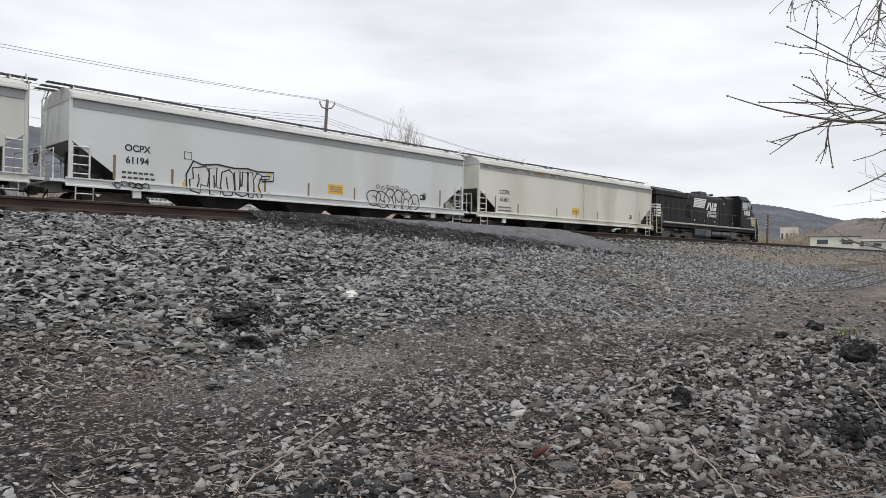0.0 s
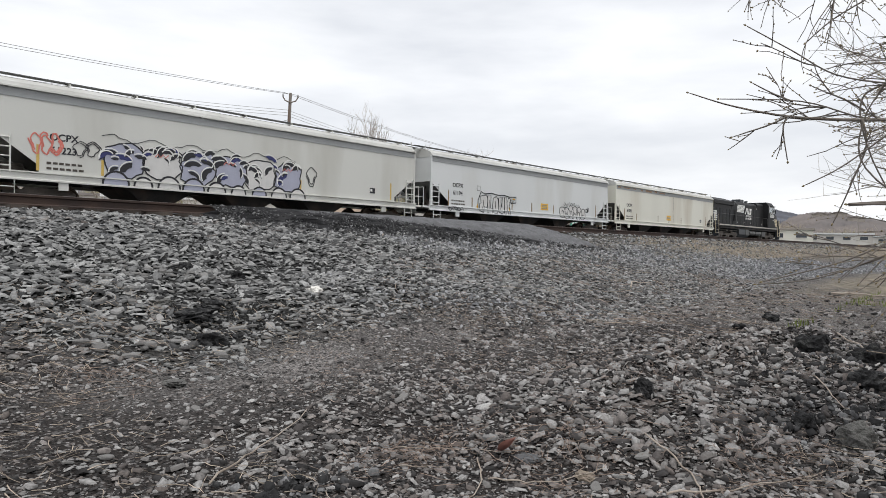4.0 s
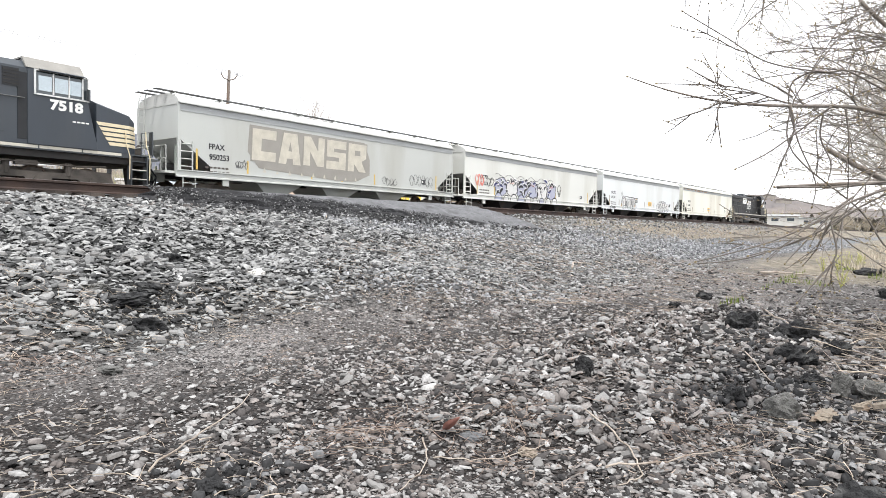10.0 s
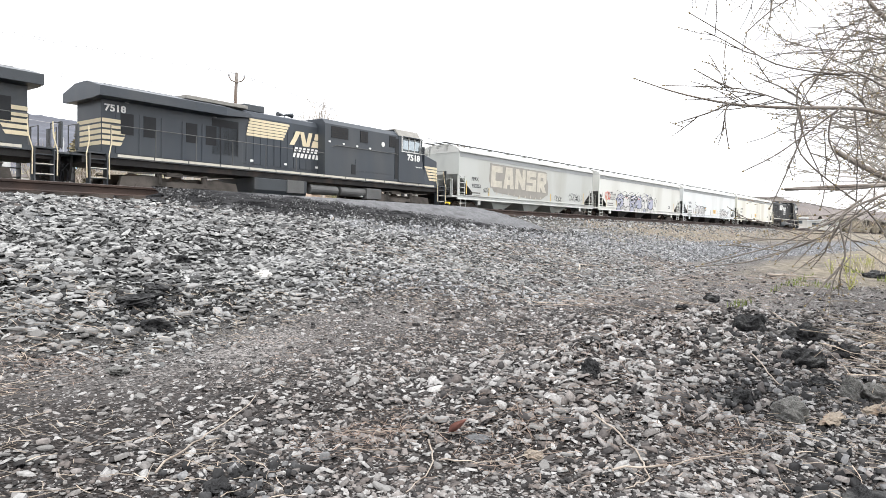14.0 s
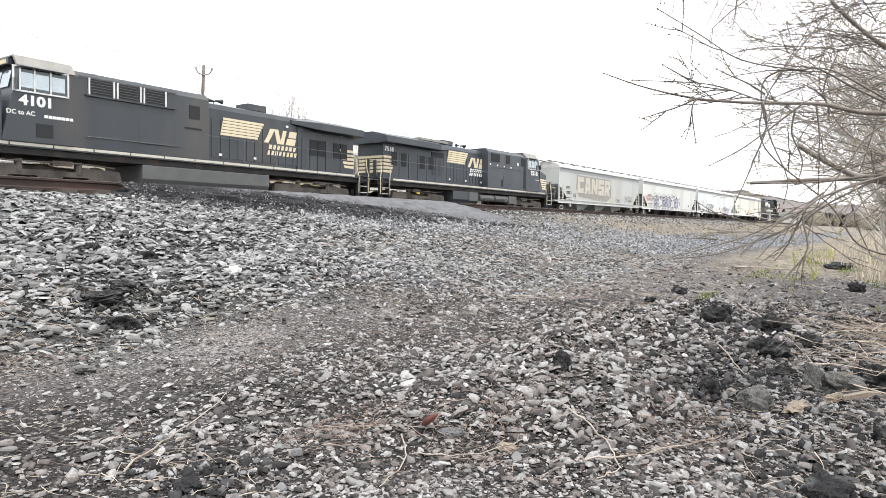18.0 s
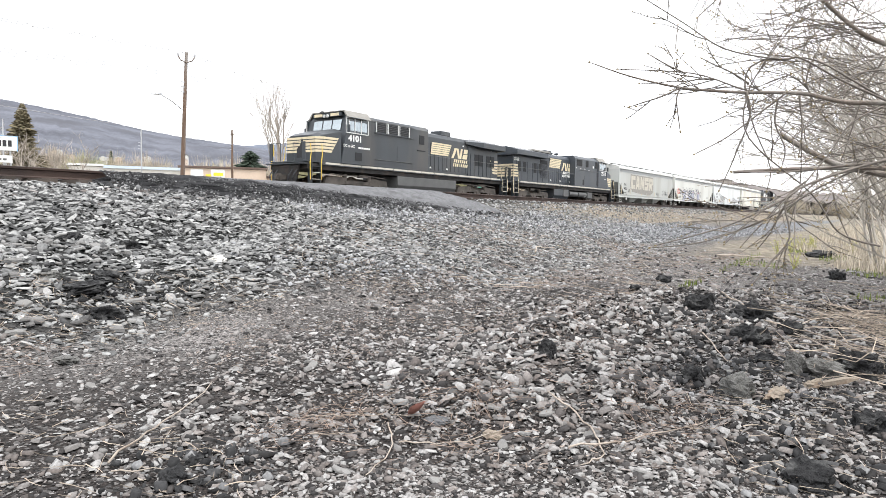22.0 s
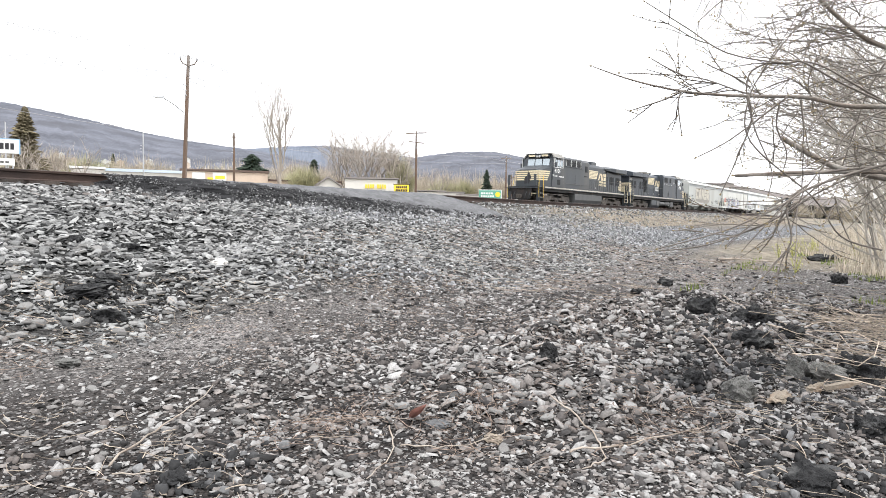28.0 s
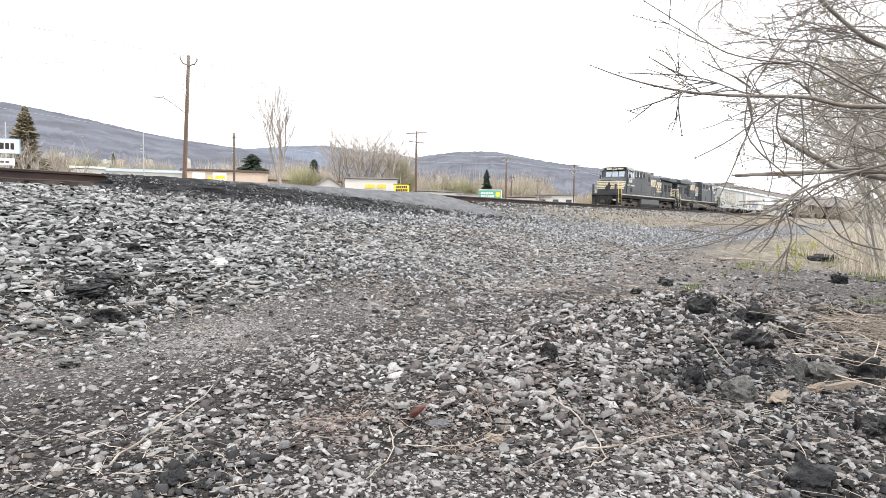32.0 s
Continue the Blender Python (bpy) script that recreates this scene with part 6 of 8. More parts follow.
utility_pole(68.3, 130, 0.079, "weathered wooden utility pole with crossarm", [(0.4, 2.2, 0), (1.4, 2.0, 0)])
utility_pole(65.3, 150, 0.055, "short wooden utility pole by the road", [(0.4, 1.4, 0)])
utility_pole(72.5, 100, 0.056, "dark wooden pole by the road", [])
utility_pole(12.0, 62, 0.165, "weathered wooden utility pole with crossarm", [(0.4, 1.2, 0)])
utility_pole(33.12, 85, 0.109, "thin grey metal light pole", [], metal=True)
utility_pole(24.1, 85, 0.11, "thin grey metal sign pole", [], metal=True)


def wire(a, b, sag, label="thin sagging overhead wire", r=0.017):
    pts = []
    for k in range(15):
        f = k / 14
        p = a.lerp(b, f)
        pts.append(p - Vector((0, 0, sag * 4 * f * (1 - f))))
    ob = part("overhead_wire", Shape().tube(pts, r, 4, cap=False), M_WIRE)
    return tagged(ob, label, "wire", group="overhead wires")


P0, P1, P5 = polar(6.0, 50, ratio=0.243), polar(36.45, 52, ratio=0.214), polar(54.9, 88, ratio=0.124)
for dx in (-0.5, 0.5):
    wire(P0 + Vector((dx, dx, 0.2)), P1 + Vector((dx, 0, 0.1)), 0.25)
    wire(P1 + Vector((dx, 0, 0.1)), P5 + Vector((dx * 2, 0, 0.1)), 0.5)
for k, rr in enumerate((0.192, 0.188, 0.184)):
    wire(polar(6.0, 50, ratio=rr + 0.012), polar(36.2, 52, ratio=rr), 0.35, "thin sagging telephone wire", 0.015)
    wire(polar(36.2, 52, ratio=rr), polar(54.9, 88, ratio=0.108 - k * 0.003), 0.6, "thin sagging telephone wire", 0.015)
for k in range(2):
    wire(polar(12.0, 62, ratio=0.162 - k * 0.014), polar(39.88, 90, ratio=0.113 - k * 0.012), 0.4, r=0.017)
    wire(polar(39.88, 90, ratio=0.113 - k * 0.012), polar(62.6, 120, ratio=0.089 - k * 0.01), 0.8)
for k in range(2):
    wire(polar(54.9, 88, ratio=0.124 - k * 0.014), polar(68.3, 130, ratio=0.078 - k * 0.008), 0.6)
    wire(polar(68.3, 130, ratio=0.078 - k * 0.008), polar(76, 180, ratio=0.05), 0.8)


# stores and houses
def store(azimuth, dist, width, top_ratio, depth, wall, roof, label, windows=0, gable=0.0, name="store", edge=0.5, doors=0):
    base = polar(azimuth, dist)
    top = EYE.z + top_ratio * dist - base.z
    root = thing(name, label, "building", Matrix.Translation(base) @ pose(0, 0, 0, 0, 0, -azimuth))
    part("wall", Shape().box((0, depth / 2, top / 2 - 0.4), (width, depth, top - 0.05)), wall, root)
    if gable:
        part("roof", Shape().prism([(-width / 2 - 0.4, top - 0.5), (0, top + gable), (width / 2 + 0.4, top - 0.5), (width / 2 + 0.2, top - 0.65), (0, top + gable - 0.3), (-width / 2 - 0.2, top - 0.65)], -0.4, depth + 0.4, "y"), roof, root)
        part("gable_wall", Shape().prism([(-width / 2, top - 0.6), (width / 2, top - 0.6), (0, top + gable - 0.35)], 0.02, depth, "y"), wall, root)
    else:
        part("roof", Shape().box((0, depth / 2, top - 0.2), (width + 0.5, depth + 0.5, edge)), roof, root)
    for k in range(windows):
        x = -width / 2 + (k + 0.5) * width / windows
        w = part("window", Shape().box((x, -0.01, top * 0.62), (width / windows * 0.45, 0.06, top * 0.22)), M_WINDOW, root)
        part("window_frame", Shape().box((x, -0.03, top * 0.62 - top * 0.12), (width / windows * 0.5, 0.08, 0.12)), M_WHITE_WALL, w)
    for k in range(doors):
        x = -width / 2 + (k + 0.7) * width / max(1, doors)
        part("door", Shape().box((x, -0.02, 1.2), (1.1, 0.08, 2.2)), M_WINDOW, root)
    return root, top


r, top = store(39.2, 130, 15.2, 0.0615, 12, M_TAN_WALL, M_ROOF_DARK, "long tan store with a brown roof edge and posters", 0, edge=0.35, doors=2)
for x, z, w, h, m in ((-4.6, 0.80, 2.2, 1.5, M_SIGN_WHITE), (-2.6, 0.74, 1.0, 0.6, M_SIGN_YELLOW), (-1.0, 0.80, 2.4, 1.6, M_SIGN_WHITE), (-0.9, 0.79, 1.7, 0.6, M_SIGN_YELLOW), (-7.0, 0.82, 0.6, 1.5, M_SIGN_WHITE)):
    part("poster", Shape().box((x, -0.06 - 0.05 * (m is M_SIGN_YELLOW), top * z), (w, 0.08, h)), m, r)
store(45.6, 140, 14.5, 0.050, 10, M_TAN_WALL, M_ROOF_DARK, "low tan block building by the road", 4, edge=0.25)
store(47.5, 128, 4.6, 0.046, 6, M_WHITE_WALL, M_ROOF_GREY, "small grey gabled house", 2, 1.3, "house")
r, top = store(51.1, 120, 9.3, 0.056, 9, M_WHITE_WALL, M_ROOF_GREY, "white store with a yellow sign board", 0, edge=0.25, doors=1)
for k in range(9):
    if k != 4:
        part("sign_letter_bar", Shape().box((-0.9 + k * 0.42, -0.12, top * 0.72), (0.31, 0.1, 0.72)), M_SIGN_YELLOW, r)
for a0, w, top_r in ((56.2, 6.0, 0.0385), (57.9, 5.5, 0.037), (59.5, 5.0, 0.034), (64.5, 9.0, 0.031), (66.8, 8.0, 0.034)):
    store(a0, 140, w, top_r, 7, M_WHITE_WALL, M_ROOF_GREY, "low white roadside building", 3, edge=0.2)
store(29.25, 110, 4.2, 0.0595, 5, M_WHITE_WALL, M_SIGN_WHITE, "small flat-roofed white kiosk", 0, edge=0.3, name="kiosk")
store(33.0, 122, 12.5, 0.0575, 10, M_WHITE_WALL, M_ROOF_BLUE, "low building with a pale blue metal roof", 5, edge=0.45)
store(20.0, 115, 14.0, 0.06, 10, M_WHITE_WALL, M_ROOF_GREY, "low white store with dark windows", 4, edge=0.4)
# this shed form stands in for a parked tan hopper car
store(77.0, 130, 7.2, 0.030, 8, M_HOP_CREAM, M_SHED, "pale tan shed form with a brown roof edge, in place of a parked rail car", 2, edge=0.3, name="shed")
store(80.2, 140, 10.5, 0.024, 7, M_WHITE_WALL, M_SIGN_WHITE, "low white building with a white roof", 4, edge=0.3)
store(82.4, 150, 11.0, 0.021, 6, M_WHITE_WALL, M_SIGN_WHITE, "long white trailer building", 4, edge=0.3)
store(74.0, 390, 8.5, 0.041, 8, M_WHITE_WALL, M_ROOF_GREY, "long white building before the hill", 4, edge=0.5)
for k, (a, d, rr) in enumerate(((79.0, 480, 0.049), (80.2, 490, 0.050), (81.3, 470, 0.044))):
    store(a, d, 9.0, rr, 8, M_SHED, M_ROOF_GREY, "grey house on the brown knoll", 3, 0.8, "house")
hrng = random.Random(12)
for k in range(16):
    a, d = hrng.uniform(27, 36.5), hrng.uniform(470, 620)
    v = (d - 420) / 730
    store(a, d, hrng.uniform(3.5, 5.5), 0.056 + 0.018 * (d - 470) / 150 + hrng.uniform(0, 0.006), 7, M_WHITE_WALL if k % 3 else M_TAN_WALL, M_ROOF_GREY if k % 2 else M_SIGN_WHITE, "small pale house on the hillside", 2, 0.9, "house")


def sign_board(azimuth, dist, width, low, high, face, edge_mat, bars, label, disc=None):
    base = polar(azimuth, dist)
    z0, z1 = EYE.z + low * dist - base.z, EYE.z + high * dist - base.z
    root = thing("sign", label, "sign", Matrix.Translation(base) @ pose(0, 0, 0, 0, 0, -azimuth))
    part("panel", Shape().box((0, 0, (z0 + z1) / 2), (width, 0.25, z1 - z0)), face, root, bevel=0.02)
    part("panel_edge", Shape().box((0, 0.03, z1 + 0.03), (width + 0.1, 0.3, 0.09)).box((width / 2 + 0.05, 0.03, (z0 + z1) / 2), (0.12, 0.3, z1 - z0 + 0.1)), edge_mat, root)
    for sx in (-0.35, 0.35):
        part("leg", Shape().tube([(width * sx, 0.2, -0.2), (width * sx, 0.2, z0 + 0.1)], 0.09, 8), M_GALV, root)
    for x, z, w, h, m in bars:
        part("letter_bar", Shape().box((x * width, -0.135, z0 + z * (z1 - z0)), (w * width, 0.03, h * (z1 - z0))), m, root)
    if disc:
        part("sign_disc", Shape().lathe((disc[0] * width, -0.13, z0 + disc[1] * (z1 - z0)), [(-0.02, disc[2]), (0.02, disc[2])], "y", 16), M_SIGN_YELLOW, root)
    return root


row = lambda n, z, h, m, x0=-0.4, x1=0.4: [(x0 + (k + 0.5) * (x1 - x0) / n, z, (x1 - x0) / n * 0.72, h, m) for k in range(n)]
sign_board(53.68, 75, 1.72, 0.0335, 0.0455, M_SIGN_YELLOW, M_INK, row(6, 0.70, 0.28, M_INK, -0.36, 0.36) + row(7, 0.30, 0.28, M_INK, -0.4, 0.4), "yellow store sign with two lines of black bars")
sign_board(61.25, 90, 2.95, 0.0265, 0.039, M_SIGN_GREEN, M_SIGN_WHITE, row(5, 0.62, 0.22, M_SIGN_WHITE, -0.42, 0.15) + row(6, 0.28, 0.2, M_SIGN_WHITE, -0.42, 0.2), "green roadside sign with a yellow disc", (0.36, 0.5, 0.34))
sign_board(23.6, 85, 3.9, 0.071, 0.0885, M_SIGN_WHITE, M_SIGN_BLUE, row(5, 0.5, 0.45, M_INK, -0.2, 0.4), "white store sign with a blue edge and dark bars")
sign_board(23.4, 84, 3.4, 0.056, 0.064, M_SIGN_WHITE, M_SIGN_WHITE, row(6, 0.5, 0.3, M_STEEL_GREY, -0.4, 0.4), "small white sign board under another")
sign_board(19.5, 34, 1.3, 0.055, 0.115, M_SIGN_WHITE, M_SIGN_WHITE, [], "plain white board on legs")


def parked_car(azimuth, dist, paint, turn, label):
    b = polar(azimuth, dist)
    root = thing("parked_car", label, "car", Matrix.Translation(b) @ pose(0, 0, 0, 0, 0, -azimuth + turn), group="parked cars")
    prof = [(-2.2, 0.35), (-2.25, 0.8), (-1.5, 0.95), (-0.9, 1.42), (0.8, 1.45), (1.5, 0.98), (2.15, 0.85), (2.2, 0.35)]
    part("body", Shape().prism(prof, -0.85, 0.85, "y"), paint, root, bevel=0.06)
    part("window", Shape().prism([(-1.3, 0.98), (-0.85, 1.34), (0.75, 1.37), (1.25, 0.99)], -0.862, 0.862, "y"), M_WINDOW, root)
    for x in (-1.35, 1.35):
        for y in (-0.8, 0.8):
            part("wheel", Shape().lathe((x, y, 0.32), [(-0.1, 0.2), (-0.1, 0.32), (0.1, 0.32), (0.1, 0.2)], "y", 14), M_INK, root)


for k, (a, d) in enumerate(((72.4, 125), (73.6, 128), (74.6, 126), (75.3, 135), (64.0, 110), (57.0, 105))):
    parked_car(a, d, M_SIGN_WHITE if k % 3 else M_ROOF_GREY, 20 * (k % 3), "white parked car by the stores" if k % 3 else "grey parked car by the stores")
# ---- loose stones, litter and sticks on the bank ----
def stone_material(name, stops, fine, single=False):
    """Broken stone: each one its own grey, with a dusty grain."""
    m = bpy.data.materials.new(name)
    m.use_nodes = True
    n, l = m.node_tree.nodes, m.node_tree.links
    b = n["Principled BSDF"]
    b.inputs["Roughness"].default_value = 0.82
    b.inputs["Specular IOR Level"].default_value = 0.35
    geo = n.new("ShaderNodeNewGeometry")
    r = n.new("ShaderNodeValToRGB")
    e = r.color_ramp.elements
    while len(e) < len(stops):
        e.new(0.5)
    for q, (p, c) in zip(e, stops):
        q.position, q.color = p, (*c, 1)
    l.new(n.new("ShaderNodeObjectInfo").outputs["Random"] if single else geo.outputs["Random Per Island"], r.inputs["Fac"])
    co, no = n.new("ShaderNodeTexCoord"), n.new("ShaderNodeTexNoise")
    no.inputs["Scale"].default_value, no.inputs["Detail"].default_value = fine, 4
    l.new(co.outputs["Object"], no.inputs["Vector"])
    mr = n.new("ShaderNodeMapRange")
    mr.inputs["From Min"].default_value, mr.inputs["From Max"].default_value = 0.3, 0.7
    mr.inputs["To Min"].default_value, mr.inputs["To Max"].default_value = 0.7, 1.3
    l.new(no.outputs["Fac"], mr.inputs["Value"])
    hs = n.new("ShaderNodeHueSaturation")
    l.new(mr.outputs["Result"], hs.inputs["Value"])
    l.new(r.outputs["Color"], hs.inputs["Color"])
    l.new(hs.outputs["Color"], b.inputs["Base Color"])
    return m


M_STONE = stone_material("mixed_bank_stones", [(0.0, (0.014, 0.013, 0.013)), (0.25, (0.05, 0.046, 0.045)), (0.42, (0.125, 0.107, 0.098)), (0.55, (0.175, 0.17, 0.165)), (0.68, (0.21, 0.187, 0.175)), (0.82, (0.265, 0.259, 0.252)), (0.96, (0.305, 0.297, 0.29)), (1.0, (0.42, 0.41, 0.40))], 70)
M_BALLAST = stone_material("grey_ballast_stones", [(0.0, (0.024, 0.024, 0.024)), (0.25, (0.085, 0.085, 0.085)), (0.5, (0.17, 0.17, 0.167)), (0.75, (0.245, 0.245, 0.24)), (0.94, (0.30, 0.30, 0.293)), (1.0, (0.38, 0.378, 0.37))], 40)
M_SLATE = stone_material("single_grey_slates", [(0.0, (0.05, 0.049, 0.048)), (0.3, (0.13, 0.125, 0.12)), (0.6, (0.20, 0.195, 0.187)), (0.85, (0.235, 0.231, 0.225)), (1.0, (0.30, 0.294, 0.286))], 45, True)
M_BLUESTONE = stone_material("bluish_lane_stones", [(0.0, (0.05, 0.051, 0.053)), (0.5, (0.155, 0.158, 0.164)), (1.0, (0.38, 0.384, 0.394))], 50)
M_STRAW = mat("dead_straw", (0.34, 0.285, 0.23), 0.9, 0, 0.2, 3, 40, 0, spec=0.2, island=0.4)
M_STICK = mat("dry_grey_brown_stick", (0.36, 0.31, 0.26), 0.9, 0, 0.25, 6, 60, 0.3, (0.17, 0.13, 0.1), 0.3)
M_CHUNK = mat("broken_black_asphalt", (0.024, 0.024, 0.025), 0.9, 0, 0.6, 14, 120, 1.0, (0.10, 0.10, 0.098), 0.3, spec=0.25)
M_CHIPS = mat("brown_bark_chips", (0.25, 0.205, 0.175), 0.95, 0, 0.2, 3, 40, 0, spec=0.1, island=0.45)
M_ROOTS = mat("reddish_dead_roots", (0.25, 0.19, 0.155), 0.95, 0, 0.2, 5, 60, 0, spec=0.1, island=0.4)
M_BLOCK = mat("grey_broken_concrete", (0.15, 0.147, 0.138), 0.92, 0, 0.4, 18, 120, 1.0, (0.07, 0.068, 0.062), 0.4)
M_ROTWOOD = mat("pale_rotten_wood", (0.25, 0.21, 0.165), 0.9, 0, 0.25, 8, 60, 0.4, (0.22, 0.14, 0.09), 0.35)
M_LEAF = mat("curled_red_brown_leaf", (0.21, 0.09, 0.07), 0.75, 0, 0.25, 20, 90, 0.2)
M_WHITESTONE = mat("white_flat_stone", (0.66, 0.64, 0.60), 0.8, 0, 0.08, 8, 60, 0.2)

def scatter_stones(name, pts, sizes, material, label, flat, seed, sink=0.3, jag=0.3, tilt=0.2, m=6, level=None):
    """Thousands of loose slaty stones as one mesh: flat many-cornered chips at places (x, y), sizes in metres."""
    rg = np.random.RandomState(seed)
    n = len(pts)
    ring = np.arange(m) * 2 * math.pi / m + rg.uniform(-0.33, 0.33, (n, m))
    rad = rg.uniform(1 - jag, 1 + jag, (n, m))
    low = np.stack([np.cos(ring) * rad, np.sin(ring) * rad, np.full((n, m), -1.0)], -1)
    shrink = rg.uniform(0.74, 0.97, (n, m))
    shift = rg.uniform(-0.12, 0.12, (n, 1, 2))
    slope = rg.uniform(-0.45, 0.45, (n, 1, 2))
    high = np.stack([np.cos(ring) * rad * shrink, np.sin(ring) * rad * shrink, np.full((n, m), 1.0)], -1)
    high[..., 2] += (high[..., :2] * slope).sum(-1) + rg.uniform(-0.16, 0.16, (n, m))
    high[..., :2] += shift
    v = np.concatenate([low, high], 1)
    dims = np.stack([rg.uniform(0.8, 1.55, n), rg.uniform(0.45, 0.95, n), rg.uniform(flat[0], flat[1], n)], -1) * sizes[:, None] * 0.5
    v = v * dims[:, None]
    ax, ay, az_ = rg.normal(0, tilt, n), rg.normal(0, tilt, n), rg.uniform(0, 6.283, n)
    c, s = np.cos(ax)[:, None], np.sin(ax)[:, None]
    v = np.stack([v[..., 0], v[..., 1] * c - v[..., 2] * s, v[..., 1] * s + v[..., 2] * c], -1)
    c, s = np.cos(ay)[:, None], np.sin(ay)[:, None]
    v = np.stack([v[..., 0] * c + v[..., 2] * s, v[..., 1], -v[..., 0] * s + v[..., 2] * c], -1)
    c, s = np.cos(az_)[:, None], np.sin(az_)[:, None]
    v = np.stack([v[..., 0] * c - v[..., 1] * s, v[..., 0] * s + v[..., 1] * c, v[..., 2]], -1)
    z = (ground_z(pts[:, 0], pts[:, 1]) if level is None else level) + dims[:, 2] * (1 - 2 * sink) + rg.uniform(-0.4, 2.0, n) * dims[:, 2]
    v = v + np.stack([pts[:, 0], pts[:, 1], z], -1)[:, None]
    side = [(k, (k + 1) % m, m + (k + 1) % m) for k in range(m)] + [(k, m + (k + 1) % m, m + k) for k in range(m)]
    tris = np.array(side + [(m, m + k, m + k + 1) for k in range(1, m - 1)])
    f = (tris[None] + (np.arange(n) * 2 * m)[:, None, None]).reshape(-1)
    me = bpy.data.meshes.new(name)
    me.vertices.add(n * 2 * m)
    me.vertices.foreach_set("co", v.reshape(-1).astype(np.float32))
    me.loops.add(len(f))
    me.loops.foreach_set("vertex_index", f.astype(np.int32))
    me.polygons.add(n * len(tris))
    me.polygons.foreach_set("loop_start", (np.arange(n * len(tris)) * 3).astype(np.int32))
    me.update(calc_edges=True)
    me.materials.append(material)
    return tagged(new(name, me), label, "stones", kind="stuff")


def wedge(rg, n, r0, r1, a0=9, a1=95):
    a, r = np.radians(rg.uniform(a0, a1, n)), np.sqrt(rg.uniform(r0 * r0, r1 * r1, n))
    return np.stack([np.sin(a) * r, np.cos(a) * r], -1)


def on_crossing(x, y):
    front = np.interp(x, [6.3, 7.7, 11.2, 14.0, 16.4, 18.2], [10.45, 9.65, 9.5, 9.3, 8.95, 8.6])
    return (x > 6.3) & (x < 18.0) & (y > front + 0.02)


rg = np.random.RandomState(5)


# bank stones: mostly small chips, a few broad slates among them
for k, (count, r0, r1, lo, hi) in enumerate(((46000, 2.2, 3.4, 0.006, 0.045), (52000, 3.4, 5.6, 0.009, 0.056), (40000, 5.6, 10.0, 0.018, 0.085), (46000, 10.0, 20.0, 0.035, 0.12))):
    p = wedge(rg, count, r0, r1)
    keep = ((ballast_mask(p[:, 0], p[:, 1]) < rg.uniform(0.2, 0.9, count)) | (k == 3)) & (rg.uniform(0, 1, count) > path_wear(p[:, 0], p[:, 1]) * 0.4) & (p[:, 1] < 10.2) & ~on_crossing(p[:, 0], p[:, 1])
    keep &= rg.uniform(0, 1, count) > grass_mask(p[:, 0], p[:, 1]) * 0.9
    keep &= rg.uniform(0, 1, count) < 0.30 + 0.9 * vnoise(p[:, 0] * 1.3, p[:, 1] * 1.3, 34) ** 1.5 + 0.1 * vnoise(p[:, 0] * 5, p[:, 1] * 5, 40)
    keep &= rg.uniform(0, 1, count) > 0.68 * (1 - step(1.4, 3.4, p[:, 0])) * (1 - step(4.4, 5.8, p[:, 1]))
    p = p[keep]
    u = rg.uniform(0, 1, len(p)) ** 4.0
    sizes = (lo + (hi - lo) * u) * (0.7 + 0.6 * vnoise(p[:, 0] * 0.9, p[:, 1] * 0.9, 35))
    bank = scatter_stones("loose_stones", p, sizes, M_STONE, "loose flat grey and brown stones on soil", (0.1, 0.3), 100 + k, jag=0.36, tilt=0.26, m=5 if k < 3 else 4)
# the heap of larger broken stone
p = np.stack([rg.uniform(2.7, 11.0, 40000), rg.uniform(-0.9, 3.6, 40000)], -1)
p = p[(np.hypot(p[:, 0], p[:, 1]) > 1.9) & (heap_rise(p[:, 0], p[:, 1]) * (0.25 + 1.1 * vnoise(p[:, 0] * 2.2, p[:, 1] * 2.2, 42)) > rg.uniform(0.02, 0.8, len(p)))]
heap = scatter_stones("stone_heap", p, 0.016 + 0.075 * rg.uniform(0, 1, len(p)) ** 2.6, M_STONE, "heap of broken grey stones", (0.1, 0.32), 120, sink=0.1, jag=0.4, tilt=0.42, m=5)
# ballast on the slope below the near rails, past the crossing and between the tracks
p = wedge(rg, 62000, 5.0, 14.0, 10, 75)
p = p[(ballast_mask(p[:, 0], p[:, 1]) > rg.uniform(0.08, 0.9, len(p))) & (p[:, 1] < 13.4) & ((p[:, 1] < 10.5) | (p[:, 1] > 12.9)) & ~on_crossing(p[:, 0], p[:, 1])]
p = p[rg.uniform(0, 1, len(p)) < 0.5 + 0.6 * vnoise(p[:, 0] * 1.6, p[:, 1] * 1.6, 41)]
size = (0.04 + 0.095 * rg.uniform(0, 1, len(p)) ** 1.8) * (0.62 + 0.38 * step(5.2, 7.2, p[:, 1]))
slope = scatter_stones("ballast", p, size, M_BALLAST, "slaty grey railway ballast on the slope", (0.1, 0.24), 130, jag=0.38, tilt=0.3, m=5)
p = np.stack([rg.uniform(14, 60, 16000), rg.uniform(8.5, 13.2, 16000)], -1)
p = p[(p[:, 1] > 9.7) | (rg.uniform(0, 1, len(p)) > 0.75)]
p = p[~on_crossing(p[:, 0], p[:, 1])]
scatter_stones("ballast", p, 0.04 + 0.06 * rg.uniform(0, 1, len(p)), M_BALLAST, "grey railway ballast beside the rails", (0.3, 0.6), 131, m=4)
p = np.stack([rg.uniform(8.5, 24, 24000), rg.uniform(4.6, 9.6, 24000)], -1)
